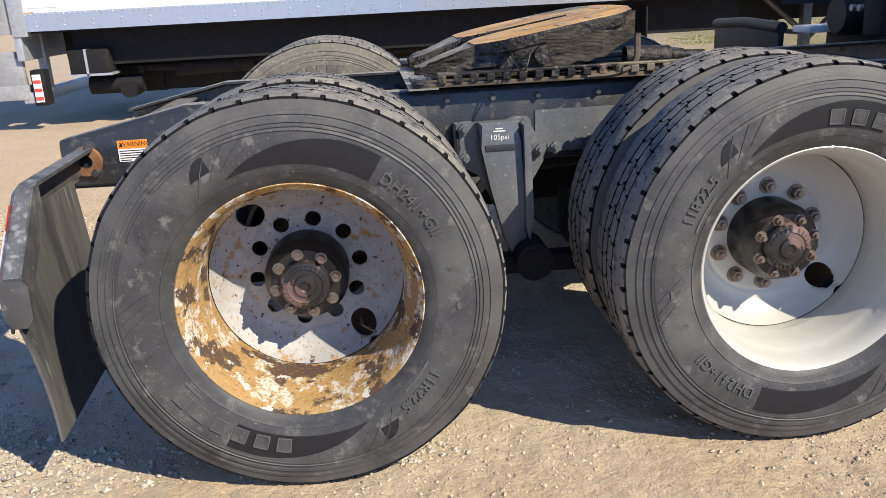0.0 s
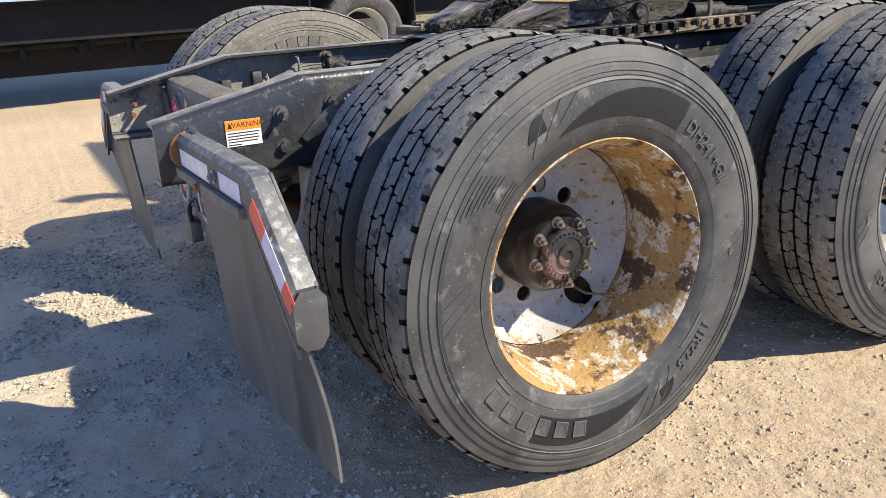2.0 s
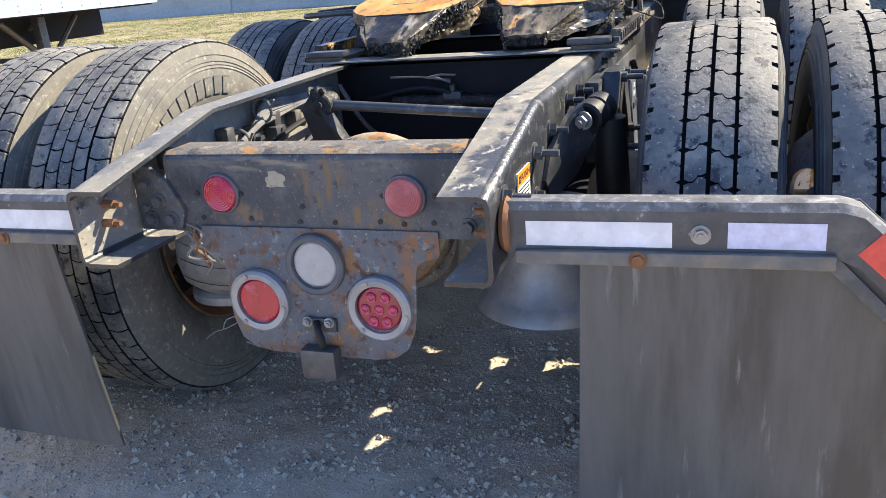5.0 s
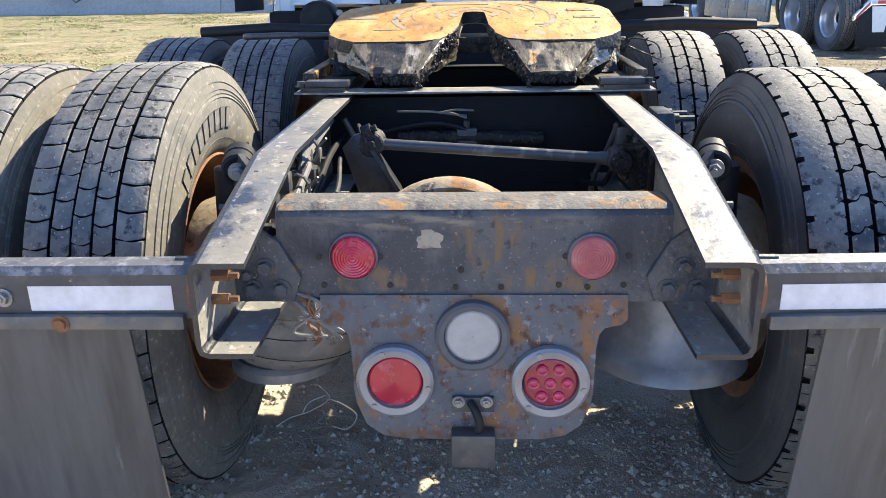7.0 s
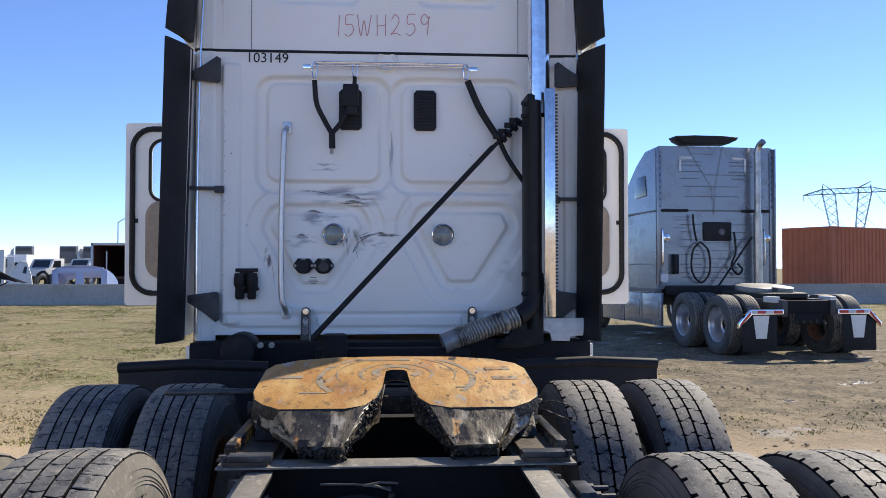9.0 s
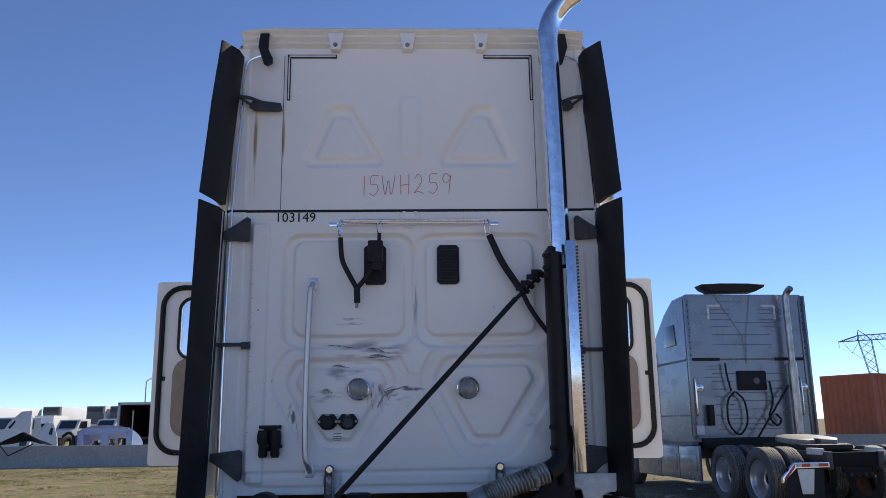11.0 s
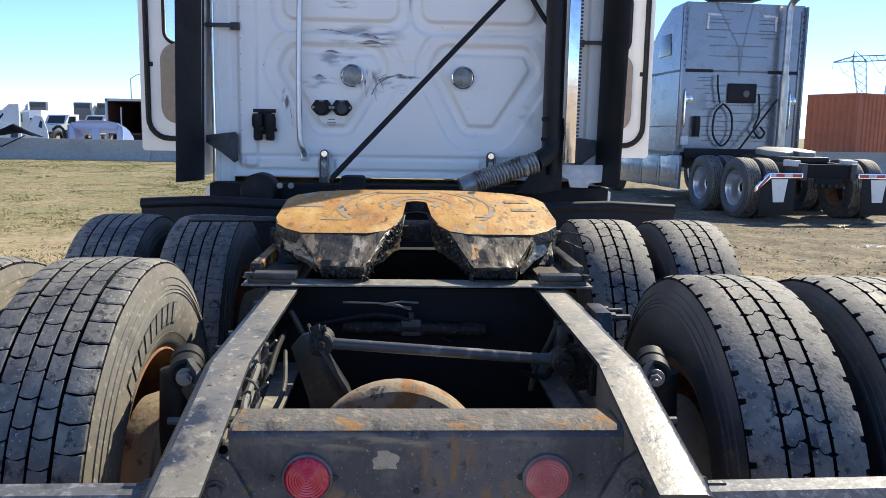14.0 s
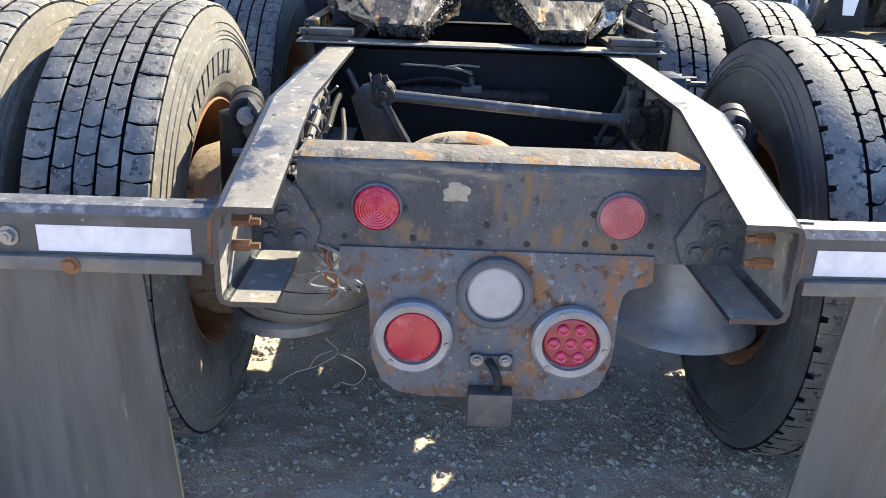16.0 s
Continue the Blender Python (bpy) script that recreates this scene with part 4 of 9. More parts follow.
def paint_chip(y, z, r, material):
    bm = bmesh.new()
    rnd = random.Random(int(y * 1000))
    pts = [(y + r * q * math.cos(a), z + 0.8 * r * q * math.sin(a)) for a in np.linspace(0, 2 * math.pi, 19)[:-1] for q in [0.6 + 0.5 * rnd.random()]]
    prism(bm, pts, lambda u, v, w: (w, u, v), -0.6016, -0.6002)
    part("scraped_spot", bm, material, truck, "pale scraped spot on the crossmember", 0)


M_SCRAPE = mat("scraped_bare_paint", (0.33, 0.29, 0.22), 0.7, layers=[((0.30, 0.20, 0.09), 40, 0.52, 0.1, 0.9), ((0.2, 0.2, 0.2), 60, 0.56, 0.1, 0.8)], bump=0.4)
paint_chip(0.075, 0.800, 0.026, M_SCRAPE)


def round_lamp(name, y, z, r, material, label, ring=None, x=-0.612, dome=0.012, leds=False, tilt=0):
    bm = bmesh.new()
    prof = [(r, 0.0), (r * 0.985, -dome * 0.5)] + [(r * (0.93 - 0.92 * k / 15), -dome * (0.85 + 0.35 * k / 15) - (0.0009 if k % 2 else 0)) for k in range(16)]
    lathe(bm, prof, 36, (x, y, z), "x")
    lamp = part(name, bm, material, truck, label)
    for k in range(7 if leds else 0):
        a, q = (2 * math.pi * k / 6, r * 0.6) if k < 6 else (0, 0)
        bm = bmesh.new()
        lathe(bm, [(r * 0.23, -dome * 1.0), (r * 0.21, -dome * 1.6), (r * 0.15, -dome * 1.4), (r * 0.1, -dome * 1.7), (0.0001, -dome * 1.75)], 14, (x, y + q * math.cos(a), z + q * math.sin(a)), "x")
        part("diode", bm, M_DIODE, lamp)
    if ring:
        rr, rm, h = ring
        bm = bmesh.new()
        lathe(bm, [(r * 1.01, -0.002), (r * 1.03, -h), (rr * 0.90, -h * 1.15), (rr * 0.98, -h * 0.8), (rr, -h * 0.3), (rr, 0.004)], 40, (x, y, z), "x")
        part("bezel", bm, rm, lamp)
        for k in range(3 if rm is M_BEZEL else 0):
            a = radians(70 + 120 * k)
            bm = bmesh.new()
            rq = (r + rr) / 2
            tube(bm, [(x - h, y + rq * math.cos(a), z + rq * math.sin(a)), (x - h - 0.004, y + rq * math.cos(a), z + rq * math.sin(a))], 0.0055, 8)
            part("screw", bm, M_STEEL, lamp)
    return lamp


M_ROD = mat("oily_rod_steel", (0.075, 0.077, 0.082), 0.36, 0.3, layers=[((0.20, 0.195, 0.18), 18, 0.56, 0.12, 0.7)], bump=0.2)
M_STEELDARK = mat("dark_dusty_steel", (0.085, 0.085, 0.088), 0.45, 0.4, layers=[((0.2, 0.17, 0.13), 14, 0.55, 0.2, 0.8)], bump=0.2)
M_DIODE = mat("crimson_diode", (0.42, 0.02, 0.07), 0.15, coat=0.5)
M_BEZEL = mat("dulled_aluminium_bezel", (0.29, 0.295, 0.31), 0.45, 0.5, layers=[((0.28, 0.26, 0.24), 14, 0.55, 0.2, 0.7)], bump=0.2)
M_GROMMET = mat("weathered_grommet", (0.10, 0.10, 0.105), 0.7, layers=[((0.17, 0.165, 0.16), 12, 0.5, 0.3, 0.8)], bump=0.2)


def lamp_plate():
    bm = bmesh.new()
    half = [(0.27, 0.70), (0.272, 0.655), (0.262, 0.645), (0.232, 0.640), (0.222, 0.628), (0.218, 0.600), (0.215, 0.520), (0.212, 0.497), (0.195, 0.455), (0.165, 0.434), (0.120, 0.427)]
    poly = half + [(-u, v) for u, v in half[::-1]]
    prism(bm, poly, lambda u, v, w: (w - (0.70 - v) * 0.10, u, v), -0.606, -0.600, 0.001)
    part("lamp_plate", bm, M_PLATE, truck, "rust-patched grey steel lamp plate", 30)
    round_lamp("marker_lamp", 0.207, 0.771, 0.040, M_RED, "round bright red marker lamp", (0.044, M_GROMMET, 0.006), -0.602)
    round_lamp("marker_lamp", -0.207, 0.769, 0.040, M_PINKRED, "round faded red marker lamp", (0.044, M_GROMMET, 0.006), -0.602)
    round_lamp("reversing_lamp", 0.0, 0.626, 0.050, M_CLEAR, "round clear reversing lamp in a grommet", (0.067, M_GROMMET, 0.012), -0.614, 0.006)
    round_lamp("tail_lamp", 0.140, 0.541, 0.050, M_RED, "round red tail lamp with cloudy lens and painted sky reflection", (0.071, M_BEZEL, 0.012), -0.622, 0.008)
    round_lamp("tail_lamp", -0.138, 0.539, 0.050, M_DARKRED, "round dark red tail lamp with seven diodes", (0.071, M_BEZEL, 0.012), -0.622, 0.006, True)
    # small plate light hanging on its cord
    bm = bmesh.new()
    box(bm, -0.665, -0.628, -0.040, 0.040, 0.385, 0.452, 0.006)
    pl = part("plate_light", bm, M_STEELDARK, truck, "small grey plate light hanging on a cord")
    bm = bmesh.new()
    box(bm, -0.634, -0.622, -0.038, 0.038, 0.482, 0.512, 0.003)
    part("bracket", bm, M_BLACK, pl)
    for y in (-0.024, 0.026):
        bm = bmesh.new()
        bolt(bm, (-0.634, y, 0.505), (-1, 0, 0), 0.008, 0.008, 0.006)
        part("bolt", bm, M_STEEL, pl)
    bm = bmesh.new()
    tube(bm, curve_pts([(-0.636, 0.006, 0.505), (-0.65, -0.004, 0.495), (-0.655, -0.012, 0.47), (-0.645, -0.004, 0.445)]), 0.0075, 10)
    part("cord", bm, M_SEAL, pl)


lamp_plate()


def mudflap(s):
    """A hanger bar bent down at its outer end, with tape, and the flap under it."""
    xb, dx = -0.742, 0.055
    bm = bmesh.new()
    rows = []
    for y, zt, zb in [(0.445, 0.802, 0.715), (0.70, 0.801, 0.715), (0.955, 0.800, 0.714), (0.985, 0.792, 0.700), (1.158, 0.628, 0.517), (1.170, 0.612, 0.497)]:
        rows.append([bm.verts.new(p) for p in ((xb, s * y, zb), (xb, s * y, zt - 0.012), (xb + 0.012, s * y, zt), (xb + dx, s * y, zt), (xb + dx, s * y, zt - 0.010), (xb + 0.016, s * y, zt - 0.011), (xb + 0.008, s * y, zt - 0.02), (xb + 0.008, s * y, zb))])
    for a, b in zip(rows, rows[1:]):
        for i in range(8):
            f = bm.faces.new((a[i], a[(i + 1) % 8], b[(i + 1) % 8], b[i]))
            f.material_index = 1 if i in (1, 2) else 0
    bm.faces.new(rows[0])
    bm.faces.new(rows[-1])
    hg = part("mudflap_hanger", bm, M_HANGER, truck, "bent steel mudflap hanger with reflective tape", 25)
    hg.data.materials.append(M_GALVW)
    bm = bmesh.new()
    box(bm, xb - 0.014, xb + 0.004, min(s * 0.46, s * 0.95), max(s * 0.46, s * 0.95), 0.700, 0.724, 0.005)
    lip = part("lower_lip", bm, M_LIP, hg, "dusty lower lip of the hanger")
    bm = bmesh.new()
    bolt(bm, (xb - 0.014, s * 0.66, 0.712), (-1, 0, 0), 0.010, 0.006)
    part("bolt", bm, M_RUST, hg, "rusty bolt")
    # closed end cap
    bm = bmesh.new()
    prism(bm, [(xb - 0.002, 0.510), (xb - 0.002, 0.588), (xb + 0.014, 0.608), (xb + 0.052, 0.608), (xb + 0.068, 0.588), (xb + 0.066, 0.510), (xb + 0.050, 0.486), (xb + 0.016, 0.486)], lambda u, v, w: (u, s * w, v), 1.170, 1.180, 0.002)
    part("end_cap", bm, M_HANGER, hg)
    bm = bmesh.new()
    prism(bm, [(0.952, 0.70), (0.985, 0.69), (1.172, 0.500), (1.172, 0.612), (0.985, 0.795), (0.952, 0.79)], lambda u, v, w: (w, s * u, v), xb + 0.05, xb + 0.056)
    part("back_web", bm, M_HANGER, hg)
    # tape
    for y0, y1, m in ((0.478, 0.712, M_REFW), (0.795, 0.935, M_REFV)):
        bm = bmesh.new()
        prism(bm, [(y0, 0.772), (y1, 0.771), (y1, 0.729), (y0, 0.730)], lambda u, v, w: (w, s * u, v), xb - 0.0012, xb - 0.0002)
        part("tape", bm, m, hg, "white reflective tape" if m is M_REFW else "pale violet reflective tape")
    d = Vector((0.19, -0.180)).normalized()
    nrm = Vector((d.y, -d.x))
    a = Vector((0.985, 0.700)) - nrm * 0.063
    for t0, t1, m in ((-0.020, 0.057, M_REFR), (0.057, 0.170, M_REFV), (0.170, 0.222, M_REFR)):
        bm = bmesh.new()
        q = [a + d * t0, a + d * t1, a + d * t1 + nrm * 0.05, a + d * t0 + nrm * 0.05]
        prism(bm, [(p.x, p.y) for p in q], lambda u, v, w: (w, s * u, v), xb - 0.0012, xb - 0.0002)
        part("tape", bm, m, hg, "red reflective tape" if m is M_REFR else "pale violet reflective tape")
    for y in (0.755,):
        bm = bmesh.new()
        bolt(bm, (xb, s * y, 0.752), (-1, 0, 0), 0.011, 0.009, 0.006)
        part("bolt", bm, M_STEEL, hg)
    for y in (0.60, 0.635, 0.755, 0.79):
        bm = bmesh.new()
        box(bm, xb - 0.0015, xb, s * y - 0.012, s * y + 0.012, 0.718, 0.724)
        part("slot", bm, M_INK, hg)
    # rusty weld where the hanger meets the rail
    bm = bmesh.new()
    lathe(bm, [(0.020, 0.0), (0.046, 0.002), (0.050, 0.010), (0.044, 0.018), (0.03, 0.02)], 20, (xb + 0.03, s * 0.432 if s > 0 else s * 0.452, 0.757))
    part("weld_collar", bm, M_RUST, hg, "rusty weld collar")
    # the flap, slightly bowed
    bm = bmesh.new()
    ny, nz = 14, 16
    for side in (0, 1):
        g = []
        for i in range(ny + 1):
            col = []
            for j in range(nz + 1):
                v = j / nz
                y = (0.565 + 0.60 * i / ny) - 0.02 * v * (1 - i / ny)
                top = 0.722 if y < 0.975 else 0.722 - (y - 0.975) * 1.06
                z = top + (0.165 - top) * v
                bow = 0.028 * math.sin(v * 2.6) * (0.4 + 0.6 * i / ny) + 0.035 * v * v
                col.append(bm.verts.new((xb + 0.012 + bow + 0.007 * side, s * y, z)))
            g.append(col)
        for i in range(ny):
            for j in range(nz):
                bm.faces.new((g[i][j], g[i + 1][j], g[i + 1][j + 1], g[i][j + 1]))
        if side:
            for i in range(ny):
                bm.faces.new((g0[i][nz], g0[i + 1][nz], g[i + 1][nz], g[i][nz]))
                bm.faces.new((g0[i][0], g0[i + 1][0], g[i + 1][0], g[i][0]))
            for j in range(nz):
                for e in (0, ny):
                    bm.faces.new((g0[e][j], g0[e][j + 1], g[e][j + 1], g[e][j]))
        g0 = g
    part("flap", bm, M_FLAP, hg, "plain dark rubber mudflap, scuffed and dusty", 60)
    bm = bmesh.new()
    prism(bm, [(0.565, 0.715), (0.955, 0.715), (1.166, 0.492), (1.166, 0.470), (0.945, 0.695), (0.565, 0.697)], lambda u, v, w: (w, s * u, v), xb + 0.002, xb + 0.010, 0.001)
    part("clamp_strip", bm, M_HANGER, hg)
    if s < 0:
        # knocked forward about its foot
        hg.matrix_basis = pose(xb, s * 0.445, 0) @ Matrix.Rotation(radians(2.5), 4, "Z") @ pose(-xb, -s * 0.445, 0)
    return hg


M_LIP = mat("dusty_lip", (0.15, 0.14, 0.125), 0.75, layers=[((0.26, 0.20, 0.13), 12, 0.5, 0.2, 0.9), ((0.06, 0.06, 0.062), 8, 0.55, 0.2, 0.6)], bump=0.5)
M_CAST = mat("glossy_grey_casting", (0.105, 0.111, 0.122), 0.28, layers=[((0.14, 0.143, 0.15), 5, 0.46, 0.25, 0.6), ((0.24, 0.235, 0.225), 60, 0.63, 0.06, 0.8)], bump=0.35, bump_scale=110)
M_HANGER = mat("worn_black_hanger", (0.06, 0.06, 0.062), 0.5, layers=[((0.14, 0.13, 0.115), 10, 0.5, 0.2, 0.7), ((0.26, 0.25, 0.24), 40, 0.66, 0.05, 0.5)], bump=0.3)
M_GALVW = mat("worn_hanger_top", (0.11, 0.112, 0.118), 0.5, 0.2, layers=[((0.24, 0.24, 0.245), 40, 0.52, 0.1, 0.5), ((0.045, 0.045, 0.05), 16, 0.52, 0.15, 0.5), ((0.30, 0.28, 0.25), 90, 0.62, 0.06, 0.7)], bump=0.3)
for s in (-1, 1):
    mudflap(s)


def warning_label():
    bm = bmesh.new()
    box(bm, -0.612, -0.518, -0.4345, -0.4325, 0.748, 0.816)
    lb = part("warning_label", bm, M_SIGNW, truck, "orange and white warning sticker on the rail")
    bm = bmesh.new()
    box(bm, -0.612, -0.518, -0.4355, -0.4346, 0.790, 0.816)
    part("orange_band", bm, M_SIGNO, lb)
    bm = words("WARNING", 0.020, 0.0004)
    part("lettering", bm, M_INK, lb, m=pose(-0.556, -0.4357, 0.803))
    bm = bmesh.new()
    prism(bm, [(-0.607, 0.796), (-0.594, 0.796), (-0.6005, 0.810)], lambda u, v, w: (u, w, v), -0.4362, -0.4356)
    part("triangle_sign", bm, M_INK, lb)
    for k, w in enumerate((0.085, 0.080, 0.083, 0.078, 0.035)):
        bm = bmesh.new()
        box(bm, -0.608, -0.608 + w, -0.4350, -0.4346, 0.781 - 0.0075 * k, 0.784 - 0.0075 * k)
        part("text_line", bm, M_INK, lb)


warning_label()


# ---- axle parts between the rails ----
def axle_gear():
    for x in (0.0, 1.305):
        bm = bmesh.new()
        tube(bm, [(x, -0.48, 0.505), (x, -0.28, 0.505), (x, -0.20, 0.51), (x, 0.20, 0.51), (x, 0.28, 0.505), (x, 0.48, 0.505)], [0.065, 0.07, 0.12, 0.12, 0.07, 0.065], 20)
        lathe(bm, [(0.0001, -0.17), (0.10, -0.165), (0.16, -0.13), (0.185, -0.06), (0.19, 0.0), (0.185, 0.06), (0.15, 0.12), (0.09, 0.16), (0.07, 0.26), (0.05, 0.28), (0.0001, 0.28)], 28, (x, 0.02, 0.53), "x")
        part("axle_housing", bm, M_DUSTBLACK if x == 0 else M_GRIME, truck, "dusty drive axle housing" if x == 0 else "")
    bm = bmesh.new()
    lathe(bm, [(0.150, -0.205), (0.196, -0.200), (0.206, -0.185), (0.206, -0.135), (0.196, -0.12), (0.17, -0.115)], 44, (0.0, 0.055, 0.594), "x")
    part("cover_ring", bm, M_COVER, truck, "pale dusty axle cover rim with rust")
    bm = bmesh.new()
    lathe(bm, [(0.152, -0.203), (0.13, -0.225), (0.08, -0.24), (0.0001, -0.245)], 36, (0.0, 0.055, 0.594), "x")
    part("cover_dome", bm, M_RUST, truck, "rusty brown axle cover")
    # torque rod from the axle tower to the other rail
    bm = bmesh.new()
    tube(bm, [(-0.03, 0.235, 0.856), (-0.03, 0.205, 0.853), (-0.02, -0.29, 0.815), (-0.02, -0.325, 0.812)], [0.019, 0.0135, 0.0135, 0.018], 16)
    rod = part("torque_rod", bm, M_ROD, truck, "long dull steel cross rod")
    for y, z, dy in ((0.240, 0.858, 0.0), (-0.345, 0.811, 0.0)):
        bm = bmesh.new()
        tube(bm, [(-0.062, y, z), (-0.058, y, z), (0.002, y, z), (0.006, y, z)], [0.026, 0.030, 0.030, 0.026], 20)
        tube(bm, [(-0.075, y, z), (0.03, y, z)], 0.012, 10)
        part("bushing", bm, M_GRIME, rod)
    # slim slanting tower plate with a fold along its edge
    bm = bmesh.new()
    prism(bm, [(0.312, 0.846), (0.285, 0.876), (0.258, 0.884), (0.244, 0.866), (0.176, 0.752), (0.150, 0.690), (0.135, 0.600), (0.250, 0.600), (0.272, 0.720)], lambda u, v, w: (w, u, v), -0.040, -0.022, 0.003)
    prism(bm, [(0.258, 0.884), (0.244, 0.866), (0.176, 0.752), (0.150, 0.690), (0.160, 0.688), (0.187, 0.752), (0.254, 0.864), (0.266, 0.880)], lambda u, v, w: (w, u, v), -0.066, -0.038, 0.002)
    part("rod_tower", bm, M_RAIL, truck, "black bracket tower on the axle")
    bm = bmesh.new()
    bolt(bm, (-0.052, 0.262, 0.884), (0, -0.9, 0.35), 0.017, 0.022, 0.016)
    part("bolt", bm, M_GRIME, truck)
    # angled bracket that holds the rod's other end to the rail
    bm = bmesh.new()
    prism(bm, [(-0.340, 0.842), (-0.423, 0.850), (-0.423, 0.742), (-0.385, 0.735), (-0.350, 0.765)], lambda u, v, w: (w, u, v), -0.034, 0.004, 0.005)
    box(bm, -0.07, 0.05, -0.4225, -0.408, 0.735, 0.855, 0.004)
    bolt(bm, (-0.034, -0.40, 0.83), (-1, 0, 0), 0.012, 0.012, 0.012)
    bolt(bm, (-0.034, -0.40, 0.76), (-1, 0, 0), 0.012, 0.012, 0.012)
    part("rod_bracket", bm, M_GRIME, truck, "black bracket bolted inside the rail")
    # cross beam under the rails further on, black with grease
    # first beam is deepened to black out the ground seen beyond it
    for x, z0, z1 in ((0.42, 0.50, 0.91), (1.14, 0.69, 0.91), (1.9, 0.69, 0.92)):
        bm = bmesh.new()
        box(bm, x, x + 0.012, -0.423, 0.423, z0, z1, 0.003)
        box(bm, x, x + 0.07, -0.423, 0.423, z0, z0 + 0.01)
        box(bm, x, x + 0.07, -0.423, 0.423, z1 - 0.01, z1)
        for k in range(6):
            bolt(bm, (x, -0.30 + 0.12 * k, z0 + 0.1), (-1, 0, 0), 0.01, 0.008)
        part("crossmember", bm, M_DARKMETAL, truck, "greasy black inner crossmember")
    # propeller shaft and lines inside the chassis
    bm = bmesh.new()
    tube(bm, [(0.30, 0.02, 0.56), (1.1, 0.02, 0.60)], 0.055, 18)
    part("propeller_shaft", bm, M_GRIME, truck)
    bm = bmesh.new()
    tube(bm, [(0.40, -0.20, 0.78), (0.40, 0.22, 0.79)], 0.022, 10)
    part("cross_tube", bm, M_GRIME, truck)
    lines = [[(-0.55, 0.36, 0.80), (-0.30, 0.37, 0.74), (-0.1, 0.36, 0.78), (0.15, 0.37, 0.80), (0.6, 0.38, 0.80)],
             [(-0.50, 0.34, 0.76), (-0.28, 0.35, 0.72), (-0.05, 0.33, 0.74), (0.2, 0.36, 0.77)],
             [(0.38, 0.30, 0.80), (0.38, 0.12, 0.83), (0.39, 0.0, 0.80), (0.40, -0.10, 0.74)],
             [(0.20, -0.38, 0.86), (0.24, -0.36, 0.78), (0.30, -0.34, 0.70), (0.33, -0.33, 0.62)],
             [(0.10, -0.39, 0.84), (0.16, -0.36, 0.74), (0.26, -0.35, 0.68), (0.38, -0.30, 0.66)],
             [(0.30, 0.36, 0.86), (0.32, 0.30, 0.74), (0.36, 0.24, 0.66)]]
    for k, l in enumerate(lines):
        bm = bmesh.new()
        tube(bm, curve_pts(l), 0.008 if k != 1 else 0.006, 8)
        part("air_line", bm, M_SEAL if k % 2 == 0 else M_STEELDARK, truck)
    for (x, y, z), (w, d, h) in (((-0.05, 0.395, 0.78), (0.05, 0.04, 0.05)), ((0.05, -0.40, 0.80), (0.05, 0.035, 0.06)), ((0.22, -0.395, 0.80), (0.07, 0.04, 0.10)), ((0.395, 0.02, 0.79), (0.03, 0.06, 0.05))):
        bm = bmesh.new()
        box(bm, x - w / 2, x + w / 2, y - d / 2, y + d / 2, z - h / 2, z + h / 2, 0.006)
        tube(bm, [(x, y, z + h / 2), (x, y, z + h / 2 + 0.02)], 0.010, 8)
        part("valve_block", bm, M_STEELDARK, truck)
    # cut cable ties sticking up
    bm = bmesh.new()
    for a, b in (((0.385, 0.22, 0.865), (0.385, 0.02, 0.85)), ((0.382, 0.10, 0.86), (0.37, 0.00, 0.868)), ((0.382, 0.10, 0.86), (0.375, 0.02, 0.846))):
        tube(bm, [a, ((a[0] + b[0]) / 2, (a[1] + b[1]) / 2, (a[2] + b[2]) / 2 + 0.006), b], 0.0035, 5)
    part("cable_tie", bm, M_WIRE, truck, "pale cut cable tie")


axle_gear()


def brake_chamber(x, s):
    """Round double brake chamber with its clamp bands, slung beside the axle under the rail."""
    bm = bmesh.new()
    lathe(bm, [(0.0001, 0.17), (0.05, 0.17), (0.078, 0.145), (0.082, 0.085), (0.091, 0.082), (0.091, 0.062), (0.082, 0.058), (0.078, 0.0), (0.084, -0.03), (0.091, -0.034), (0.091, -0.054), (0.080, -0.06), (0.072, -0.12), (0.05, -0.15), (0.0001, -0.15)], 28, (x, s * 0.40, 0.46), "x")
    bc = part("brake_chamber", bm, M_DARKMETAL, truck, "black round brake chamber")
    bm = bmesh.new()
    tube(bm, curve_pts([(x + 0.05, s * 0.42, 0.54), (x + 0.08, s * 0.47, 0.62), (x + 0.10, s * 0.465, 0.72), (x + 0.10, s * 0.445, 0.80)]), 0.012, 8)
    part("brake_hose", bm, M_SEAL, bc)
    bm = bmesh.new()
    box(bm, x - 0.165, x - 0.15, min(s * 0.33, s * 0.48), max(s * 0.33, s * 0.48), 0.38, 0.56, 0.004)
    part("bracket", bm, M_DARKMETAL, bc)


# added chambers; the rear pair sits where it blocks the sun patch below
for s in (-1, 1):
    for x in (0.37, 1.00):
        brake_chamber(x, s)


